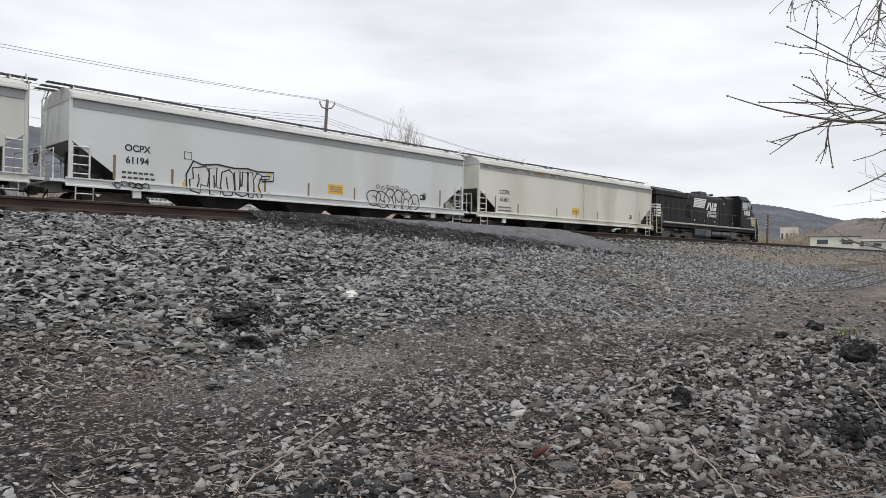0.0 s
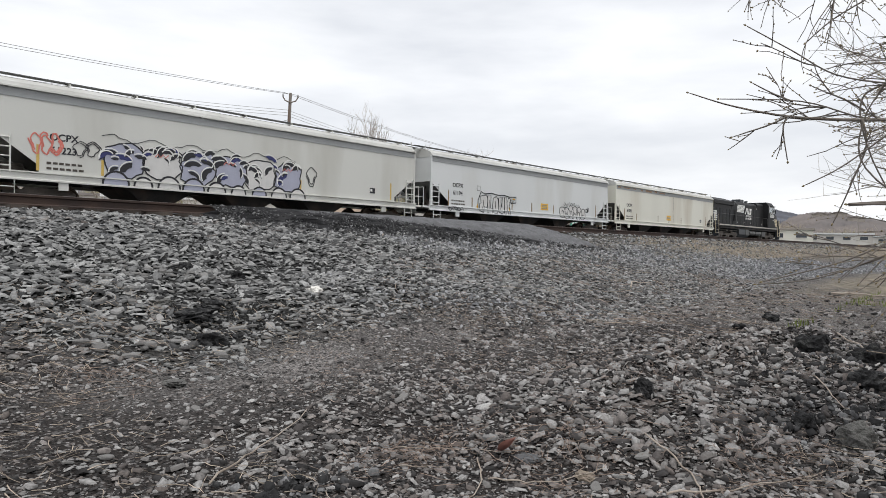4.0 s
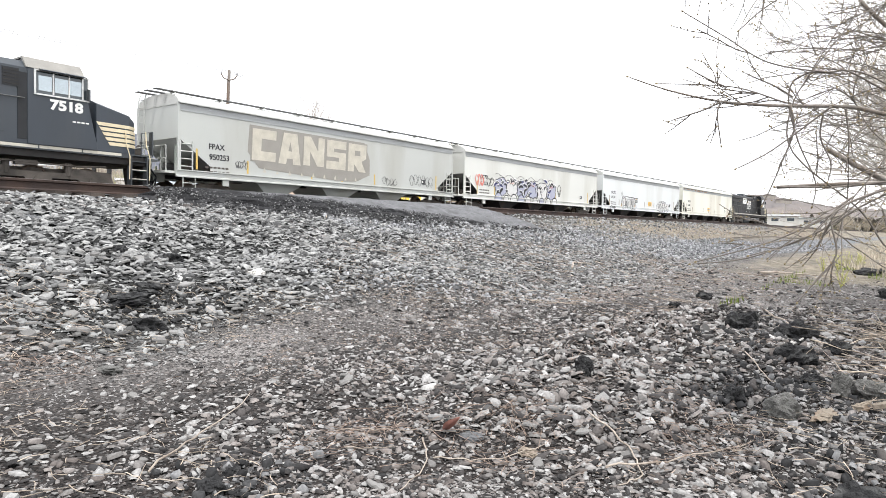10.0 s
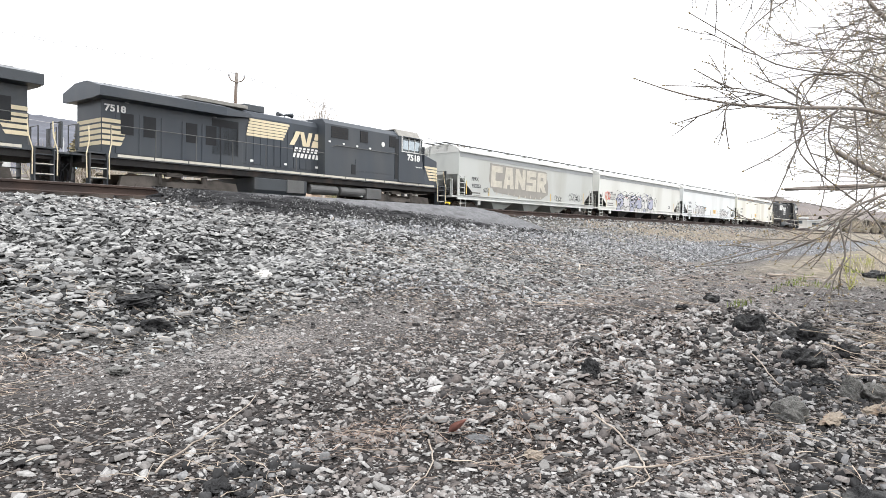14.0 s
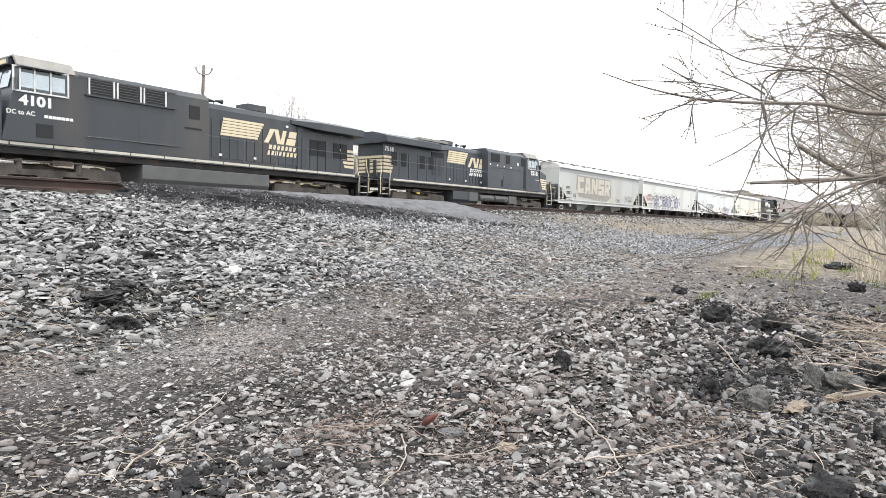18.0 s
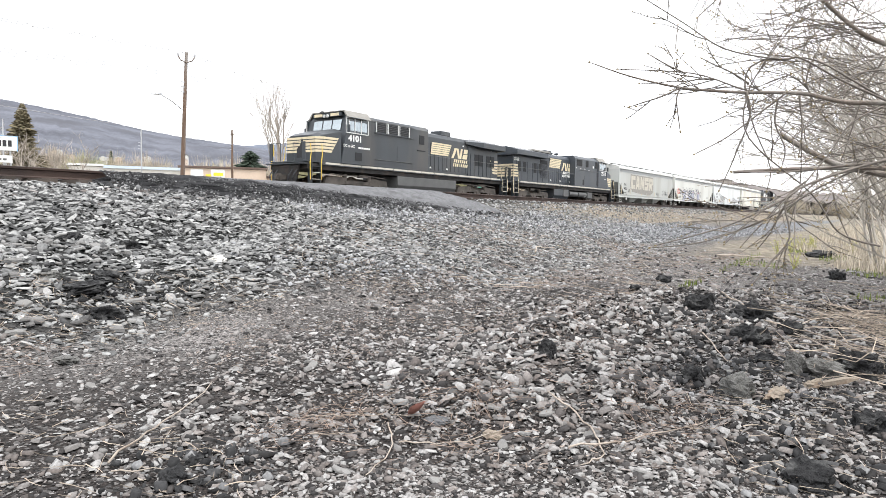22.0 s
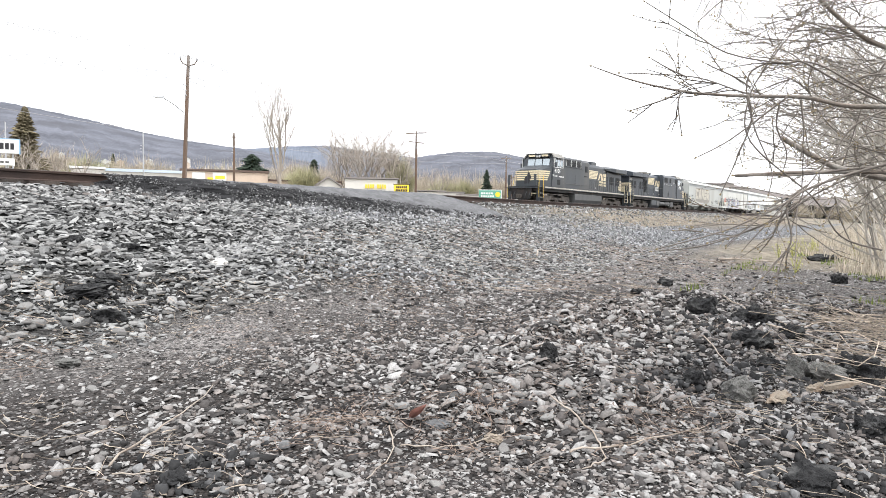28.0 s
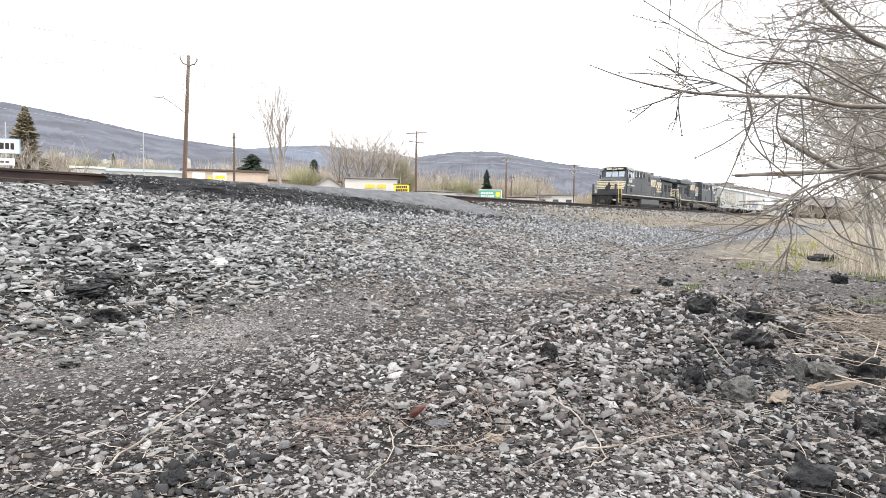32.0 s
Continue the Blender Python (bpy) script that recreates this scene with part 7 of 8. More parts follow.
p = p[(vnoise(p[:, 0] * 0.45, p[:, 1] * 1.1, 45) * 0.7 + vnoise(p[:, 0] * 1.8, p[:, 1] * 2.4, 46) * 0.3 > 0.36 + 0.14 * step(13, 22, p[:, 0])) & ~on_crossing(p[:, 0], p[:, 1])]
scatter_stones("ballast", p, 0.035 + 0.075 * rg.uniform(0, 1, len(p)) ** 1.8, M_BALLAST, "thin spread of slaty stones beside the lane", (0.1, 0.3), 136, jag=0.38, tilt=0.25, m=4)
p = np.stack([9 + 45 * rg.uniform(0, 1, 26000) ** 1.5, rg.uniform(3.5, 9.8, 26000)], -1)
p = p[(lane_mask(p[:, 0], p[:, 1]) > rg.uniform(0.2, 0.8, len(p))) & ~on_crossing(p[:, 0], p[:, 1])]
scatter_stones("lane_stones", p, 0.03 + 0.05 * rg.uniform(0, 1, len(p)), M_BLUESTONE, "bluish crushed stone on the lane", (0.35, 0.7), 132, m=4)
p = np.stack([rg.normal(7.5, 1.0, 500), 5.85 + rg.normal(0, 0.4, 500)], -1)
p[:, 1] -= (p[:, 0] - 7.5) * 0.4
scatter_stones("bluish_gravel", p, 0.025 + 0.045 * rg.uniform(0, 1, len(p)), M_BLUESTONE, "patch of bluish crushed stone", (0.3, 0.6), 133)


# crumbled asphalt along the crossing's front and over its broken shoulder
FRONT_X = [5.9, 6.6, 7.7, 11.2, 13.8, 15.9, 17.3]
FRONT_Y = [10.75, 10.1, 9.6, 9.45, 9.25, 8.9, 8.4]
M_CRUMB = stone_material("asphalt_crumb_grey", [(0.0, (0.008, 0.008, 0.0085)), (0.55, (0.03, 0.03, 0.031)), (0.8, (0.085, 0.085, 0.087)), (1.0, (0.26, 0.26, 0.262))], 60)
ku = 5.9 + 11.3 * rg.uniform(0, 1, 2600)
p = np.stack([ku, np.interp(ku, FRONT_X, FRONT_Y) - np.abs(rg.normal(0, 0.16, 2600)) + 0.05], -1)
scatter_stones("asphalt_crumbs", p, 0.02 + 0.06 * rg.uniform(0, 1, len(p)) ** 2, M_CRUMB, "crumbled black asphalt at the crossing's edge", (0.4, 0.8), 134)
ku = 6.3 + 10.2 * rg.uniform(0, 1, 15000) ** 1.3
fy = np.interp(ku, FRONT_X, FRONT_Y)
v = rg.uniform(0, 1, 15000) ** 1.6
fall = np.interp(ku, [6, 9, 11, 13, 16], [0.85, 0.8, 0.5, 0.3, 0.15])
v = v * fall
z0 = np.interp(ku, FRONT_X, [1.70, 1.58, 1.46, 1.40, 1.31, 1.16, 1.02])
w = 1 - (1 - v) ** 1.7
p = np.stack([ku, fy * (1 - v) + 10.92 * v], -1)
scatter_stones("asphalt_crumbs", p, 0.008 + 0.034 * rg.uniform(0, 1, len(p)) ** 3, M_CRUMB, "loose black and grey crumbs on the crossing's broken shoulder", (0.3, 0.6), 135, sink=0.5, m=4,
               level=z0 * (1 - w) + (NEAR_Z + 0.01) * w - 0.004)


# the broadest slates near the camera, each one a piece of its own
def slate_mesh(seed):
    """A flat many-cornered stone about a metre across, chipped round its edge, to be scaled down."""
    rng = random.Random(seed)
    n = rng.randint(6, 8)
    rim = []
    for k in range(n):
        a, r = 2 * math.pi * (k + rng.uniform(-0.3, 0.3)) / n, rng.uniform(0.36, 0.58)
        rim.append((math.cos(a) * r * 1.15, math.sin(a) * r * 0.8))
    tilt = rng.uniform(-0.1, 0.1)
    low = [(x * 0.9, y * 0.9, -0.1) for x, y in rim]
    mid = [(x, y, rng.uniform(-0.03, 0.03)) for x, y in rim]
    high = [(x * 0.86, y * 0.86, 0.09 + x * tilt + rng.uniform(-0.025, 0.025)) for x, y in rim]
    me = Shape().loft([low, mid, high]).mesh("stone")
    me.materials.append(M_SLATE)
    return me


SLATES = [slate_mesh(500 + k) for k in range(14)]


def lay_slates(parent, pts, sizes, seed):
    rng = random.Random(seed)
    for k, ((x, y), size) in enumerate(zip(pts, sizes)):
        ob = new("stone", SLATES[rng.randrange(len(SLATES))])
        ob.parent = parent
        ob.matrix_basis = pose(x, y, float(ground_z(x, y)) + size * 0.13, rng.gauss(0, 14), rng.gauss(0, 14), rng.uniform(0, 360)) @ Matrix.Diagonal((size, size, size * rng.uniform(0.8, 1.5), 1))


p = np.stack([rg.uniform(3.0, 7.0, 900), rg.uniform(0.1, 2.9, 900)], -1)
p = p[(heap_rise(p[:, 0], p[:, 1]) > rg.uniform(0.1, 0.9, len(p)))][:280]
lay_slates(heap, p, 0.045 + 0.075 * rg.uniform(0, 1, len(p)) ** 2, 21)
p = wedge(rg, 900, 5.8, 8.6, 18, 48)
p = p[ballast_mask(p[:, 0], p[:, 1]) > 0.5][:280]
lay_slates(slope, p, 0.07 + 0.10 * rg.uniform(0, 1, len(p)) ** 2, 22)
p = wedge(rg, 240, 2.6, 5.2, 20, 85)
lay_slates(bank, p, 0.03 + 0.055 * rg.uniform(0, 1, len(p)) ** 2, 23)


# black crumbs strewn round the lumps on the heap and the slope
for k, (x, y, sx, sy, n) in enumerate(((7.4, 1.15, 0.8, 0.35, 1150), (5.3, 0.5, 0.5, 0.3, 600), (3.6, 6.2, 0.4, 0.3, 600), (1.95, 2.6, 0.2, 0.15, 260), (3.7, 0.2, 0.3, 0.25, 500), (4.9, 1.0, 0.3, 0.2, 300))):
    p = np.stack([rg.normal(x, sx, n), rg.normal(y, sy, n)], -1)
    scatter_stones("asphalt_crumbs", p, 0.010 + 0.05 * rg.uniform(0, 1, n) ** 2.5, M_CRUMB, "black asphalt crumbs strewn round broken lumps", (0.3, 0.7), 160 + k, sink=0.0, jag=0.35, tilt=0.4, m=5)


# straw and broken stems lying about
def litter(name, pts, lengths, r, material, label, seed, lift=0.03):
    rg2 = np.random.RandomState(seed)
    s = Shape()
    for (x, y), ln in zip(pts, lengths):
        a = rg2.uniform(0, 6.283)
        bend = rg2.uniform(-0.45, 0.45)
        z0 = 0.025 + rg2.uniform(0, 1) * lift
        q = []
        for k in range(4):
            f = k / 3 - 0.5
            xx, yy = x + math.cos(a + bend * f) * ln * f, y + math.sin(a + bend * f) * ln * f
            q.append((xx, yy, float(ground_z(xx, yy)) + z0 + rg2.uniform(0, 0.006 + lift * 0.25)))
        s.tube(q, r * rg2.uniform(0.6, 1.4), 3, r * 0.4, cap=False)
    ob = part(name, s, material)
    return tagged(ob, label, "litter", kind="stuff")


p = wedge(rg, 4200, 2.3, 9.0)
p = p[(vnoise(p[:, 0] * 0.7, p[:, 1] * 0.7, 36) > np.where(p[:, 0] < 2.6, 0.62, 0.45)) & (p[:, 1] < 7)]
litter("straw_litter", p, rg.uniform(0.03, 0.2, len(p)), 0.0024, M_STRAW, "scattered dead straw and grass stems", 140)
p = np.stack([rg.normal(7.6, 1.3, 210), rg.normal(-0.2, 0.4, 210)], -1)
litter("brush_litter", p, rg.uniform(0.25, 1.1, len(p)), 0.0042, M_STRAW, "tangle of pale dead stems below the shrubs", 141, 0.22)
# brown chips of bark and leaf in drifts
p = wedge(rg, 13000, 2.3, 10.0)
p = p[(vnoise(p[:, 0] * 0.9, p[:, 1] * 0.9, 37) * 0.6 + vnoise(p[:, 0] * 3, p[:, 1] * 3, 38) * 0.4 > 0.60) & (p[:, 1] < 7)]
litter("bark_litter", p, rg.uniform(0.012, 0.05, len(p)), 0.0035, M_CHIPS, "drifts of brown bark and leaf chips", 143, 0.015)
p = np.stack([rg.uniform(8, 20, 1500), rg.uniform(2.0, 8.0, 1500)], -1)
p = p[vnoise(p[:, 0] * 0.5, p[:, 1] * 0.8, 39) > 0.4]
litter("bark_litter", p, rg.uniform(0.04, 0.22, len(p)), 0.006, M_CHIPS, "drifts of brown stems and chips beside the lane", 144, 0.02)
p = wedge(rg, 420, 9, 20, 45, 85)
p = p[p[:, 1] < 8]
litter("straw_litter", p, rg.uniform(0.15, 0.6, len(p)), 0.004, M_STRAW, "scattered dead stems", 142)


for k, (x, y, n, r) in enumerate(((2.75, 2.6, 170, 0.22), (3.35, 1.95, 150, 0.28), (2.1, 4.9, 110, 0.35), (7.6, 5.2, 180, 0.7), (3.9, 0.95, 120, 0.28), (5.0, 1.9, 150, 0.6))):
    p = np.stack([rg.normal(x, r, n), rg.normal(y, r * 0.7, n)], -1)
    litter("root_tangle", p, rg.uniform(0.04, 0.2, n), 0.0017, M_ROOTS, "tuft of dead reddish-brown roots and weeds", 150 + k, 0.04)


# single sticks
def stick(points, r, label):
    pts = []
    for x, y in points:
        pts.append((x, y, float(ground_z(x, y)) + r + 0.03))
    fine = []
    for i in range(len(pts) - 1):
        a, b = Vector(pts[i]), Vector(pts[i + 1])
        for k in range(6):
            q = a.lerp(b, k / 6)
            q.z = float(ground_z(q.x, q.y)) + r + 0.03 + 0.006 * math.sin(k * 2.1 + i)
            q += Vector((wobble(i * 7 + k, 5), wobble(i * 7 + k, 6), 0)) * 0.012
            fine.append(q)
    fine.append(Vector(pts[-1]))
    ob = part("stick", Shape().tube(fine, r * 0.95, 7, r * 0.45), M_STICK, smooth=True)
    return tagged(ob, label, "stick", group="fallen sticks")


stick([(1.69, 2.87), (2.2, 3.2), (2.73, 3.47)], 0.0062, "long straight dry stick lying on the stones")
stick([(1.66, 2.80), (1.86, 2.62)], 0.004, "short dry stick lying on the stones")
stick([(2.60, 2.50), (2.79, 2.33)], 0.004, "short pale dry stem on soil")
stick([(2.80, 2.72), (2.96, 2.54), (3.11, 2.13)], 0.004, "thin pale dry stem on stones")
stick([(2.97, 2.25), (2.77, 2.06), (2.35, 1.91)], 0.005, "bent dry stick lying on stones")
stick([(3.74, 1.61), (3.45, 1.23), (3.18, 1.06), (3.0, 1.12)], 0.006, "bent grey stick among the stones")
stick([(2.80, 2.05), (2.97, 1.87), (3.28, 1.64)], 0.0045, "pale dry stem with a slight bend")
stick([(3.13, 1.23), (3.5, 0.98), (4.02, 0.73)], 0.006, "pale dry stick lying on stones")
stick([(6.07, 1.21), (5.6, 0.95), (5.23, 0.76)], 0.006, "forked grey twig on the heap")
stick([(9.5, 1.7), (8.0, 0.9), (6.29, -0.14)], 0.012, "long pale fallen branch below the shrubs")
stick([(8.2, 1.3), (7.0, 0.5), (5.6, -0.2)], 0.008, "thin fallen branch below the shrubs")
stick([(18.4, 3.3), (18.6, 2.7), (18.76, 2.1)], 0.03, "fallen grey branch at the lane's edge")
stick([(12.2, 5.6), (12.9, 5.9), (13.5, 5.75)], 0.02, "dead grey branch on the bank")
stick([(8.9, 9.1), (9.3, 9.5)], 0.012, "dry weed stalk on the crossing's edge")


# broken asphalt and concrete lumps, pieces of wood, a leaf
def lump(name, x, y, w, h, material, label, category, seed, flat=0.55, deep=0.8):
    rng = random.Random(seed)
    bm = bmesh.new()
    bmesh.ops.create_icosphere(bm, subdivisions=4, radius=1.0)
    off = Vector((rng.uniform(0, 50), rng.uniform(0, 50), rng.uniform(0, 50)))
    for v in bm.verts:
        d = v.co.normalized()
        cube = max(abs(d.x), abs(d.y), abs(d.z))
        r = (1 / cube) ** 0.45
        r *= 1 + 0.42 * noise.noise(d * 1.6 + off) + 0.24 * noise.noise(d * 3.7 + off) + 0.13 * noise.noise(d * 9 + off) + 0.07 * noise.noise(d * 19 + off)
        v.co = Vector((d.x * r * w / 2, d.y * r * w / 2 * deep, d.z * r * h / 2))
    me = bpy.data.meshes.new(name)
    bm.to_mesh(me)
    bm.free()
    me.materials.append(material)
    ob = new(name, me)
    ob.matrix_basis = pose(x, y, float(ground_z(x, y)) + h * 0.22, rng.uniform(-10, 10), rng.uniform(-10, 10), rng.uniform(0, 360))
    return tagged(ob, label, category)


CHUNKS = [(3.46, 6.27, 0.44, 0.11), (3.78, 6.42, 0.27, 0.12), (3.35, 5.68, 0.24, 0.13), (4.05, 7.5, 0.16, 0.11), (4.56, 7.25, 0.19, 0.13), (7.74, 1.55, 0.30, 0.26), (7.69, 1.0, 0.36, 0.24), (6.22, 0.82, 0.28, 0.19),
          (4.88, 1.02, 0.15, 0.13), (5.9, 0.03, 0.30, 0.24), (3.64, 0.2, 0.26, 0.14), (22.3, 1.1, 0.7, 0.26), (14.4, 0.47, 0.25, 0.22), (10.04, 2.95, 0.17, 0.12),
          (1.83, 2.58, 0.12, 0.06), (2.02, 2.7, 0.08, 0.045), (4.5, -0.05, 0.2, 0.13), (11.7, 2.95, 0.24, 0.13), (7.2, 0.62, 0.22, 0.17), (5.6, 0.62, 0.16, 0.12)]
for k, (x, y, w, h) in enumerate(CHUNKS):
    lump("asphalt_chunk", x, y, w, h, M_CHUNK, "lump of broken black asphalt on the bank", "rubble", 200 + k)
lump("rock", 4.37, 1.9, 0.14, 0.16, M_CHUNK, "dark angular rock on the stone heap", "rock", 230, deep=0.7)
lump("concrete_block", 4.72, 0.69, 0.19, 0.2, M_BLOCK, "square broken lump of dark grey concrete", "rubble", 231, deep=0.9)
lump("concrete_block", 5.49, 0.25, 0.28, 0.17, M_BLOCK, "flat broken slab of grey concrete", "rubble", 232, deep=0.7)
lump("concrete_block", 5.34, 0.42, 0.12, 0.2, M_BLOCK, "upright broken piece of grey concrete", "rubble", 233, deep=0.5)
lump("rotten_wood", 4.84, 0.47, 0.30, 0.05, M_ROTWOOD, "brown rotten piece of wood", "wood", 234, deep=0.35)
lump("rotten_wood", 5.16, 0.28, 0.15, 0.07, M_ROTWOOD, "brown rotten piece of wood", "wood", 235, deep=0.4)
w = Shape().loft([[(-0.15, -0.035, 0), (-0.15, 0.035, 0), (-0.15, 0.035, 0.04), (-0.15, -0.035, 0.04)], [(0.05, -0.04, 0.02), (0.05, 0.04, 0.02), (0.05, 0.035, 0.075), (0.05, -0.04, 0.07)],
                  [(0.16, -0.008, 0.05), (0.16, 0.008, 0.05), (0.16, 0.006, 0.06), (0.16, -0.006, 0.06)]])
ob = part("wood_splinter", w, M_ROTWOOD, at=pose(5.14, 0.12, float(ground_z(5.14, 0.12)) + 0.06, 0, -8, -75) @ Matrix.Scale(0.7, 4), bevel=0.003)
tagged(ob, "pale split piece of wood lying on rubble", "wood")
lump("white_stone", 5.37, 6.71, 0.22, 0.09, M_WHITESTONE, "flat white stone on the ballast slope", "stone", 240)
lump("pale_stone", 2.46, 4.67, 0.17, 0.045, M_BLOCK, "flat pale grey stone on the path", "stone", 241)
lump("pale_stone", 3.16, 2.05, 0.115, 0.05, M_BLUESTONE, "flat bluish stone beside a leaf", "stone", 242)
lump("pale_stone", 3.21, 1.71, 0.10, 0.04, M_ROTWOOD, "flat tan stone among small gravel", "stone", 243)
lump("pale_stone", 3.30, 6.55, 0.24, 0.09, M_BLOCK, "flat grey stone beside the asphalt lump", "stone", 244)


def dead_leaf():
    s = Shape()
    secs = []
    for k in range(9):
        f = k / 8
        w = 0.042 * math.sin(math.pi * min(1, f * 0.95 + 0.04)) + 0.003
        lift = 0.075 * f * f + 0.012
        secs.append([(f * 0.15, -w, lift + w * 0.8), (f * 0.15, 0, lift), (f * 0.15, w, lift + w * 0.9), (f * 0.15, 0, lift - 0.0015)])
    s.loft(secs)
    root = thing("dead_leaf", "curled red-brown dead leaf on the stones", "leaf", pose(3.1, 2.2, float(ground_z(3.1, 2.2)) + 0.012, 0, -12, -100))
    part("blade", s, M_LEAF, root, smooth=True)
    part("stem", Shape().tube([(0, 0, 0.012), (-0.05, 0.01, 0.005)], 0.002, 5), M_LEAF, root)


dead_leaf()
# ---- shrubs and grass at the lane's edge ----
M_BARK = mat("grey_brown_bark", (0.175, 0.145, 0.12), 0.9, 0, 0.3, 8, 80, 0.5, (0.30, 0.28, 0.25), 0.4)
M_TWIG = mat("dark_budding_twig", (0.16, 0.14, 0.122), 0.85, 0, 0.25, 10, 60, 0.1, spec=0.3)
M_BUD = mat("opening_bud", (0.22, 0.17, 0.09), 0.7, 0, 0.3, 10, 60, 0)
M_BRUSH = mat("pale_thicket_twigs", (0.40, 0.37, 0.325), 0.95, 0, 0.25, 1, 12, 0, spec=0.1, island=0.4)
M_DRYGRASS = mat("tall_dry_grass", (0.47, 0.415, 0.335), 0.95, 0, 0.2, 0.5, 10, 0, spec=0.1, island=0.35)
M_GREENGRASS = mat("fresh_grass", (0.16, 0.20, 0.05), 0.9, 0, 0.25, 1, 12, 0, spec=0.1, island=0.3)
M_SPROUT = mat("yellow_green_sprouts", (0.37, 0.37, 0.12), 0.8, 0, 0.2, 4, 20, 0, spec=0.2)


def smooth_line(points, per=5):
    """Points of a smooth curve through the given ones."""
    p = [Vector(q) for q in points]
    out = []
    for i in range(len(p) - 1):
        a, b, c, d = p[max(i - 1, 0)], p[i], p[i + 1], p[min(i + 2, len(p) - 1)]
        for k in range(per):
            t = k / per
            out.append(0.5 * ((2 * b) + (c - a) * t + (2 * a - 5 * b + 4 * c - d) * t * t + (3 * b - a - 3 * c + d) * t ** 3))
    out.append(p[-1])
    return out


class Twigs:
    """Grows fine budding twigs into two meshes, wood and buds."""

    def __init__(self, seed):
        self.rng, self.wood, self.buds = random.Random(seed), Shape(), Shape()

    def bud(self, p, way, size):
        q = way.orthogonal().normalized() * size * 0.35
        r2 = way.cross(q).normalized() * size * 0.35
        self.buds.add([p, p + way * size * 0.5 + q, p + way * size * 0.5 + r2, p + way * size * 0.5 - q, p + way * size * 0.5 - r2, p + way * size],
                      [(0, 1, 2), (0, 2, 3), (0, 3, 4), (0, 4, 1), (5, 2, 1), (5, 3, 2), (5, 4, 3), (5, 1, 4)])

    def grow(self, p, way, length, r, level, budded=True, droop=0.0):
        rng = self.rng
        n = 5
        pts, q, w = [p], Vector(p), Vector(way).normalized()
        for k in range(n):
            w = (w + Vector((rng.uniform(-1, 1), rng.uniform(-1, 1), rng.uniform(-1, 1) - droop)) * 0.17).normalized()
            q = q + w * length / n
            pts.append(q.copy())
        self.wood.tube(pts, r, 5 if r > 0.003 else 4, r * 0.6, cap=False)
        if budded:
            for k in range(2, n + 1):
                if rng.random() < 0.4 or k == n:
                    side = Vector((rng.uniform(-1, 1), rng.uniform(-1, 1), rng.uniform(-0.3, 1))).normalized()
                    self.bud(pts[k], (w * 0.7 + side).normalized() if k < n else w, rng.uniform(0.010, 0.017))
        if level > 0:
            for k in range(rng.randint(2, 4)):
                i = rng.randint(1, n - 1)
                side = Vector((rng.uniform(-1, 1), rng.uniform(-1, 1), rng.uniform(-0.6, 0.8))).normalized()
                self.grow(pts[i], (w + side * 0.85).normalized(), length * rng.uniform(0.35, 0.65), r * 0.72, level - 1, budded, droop)


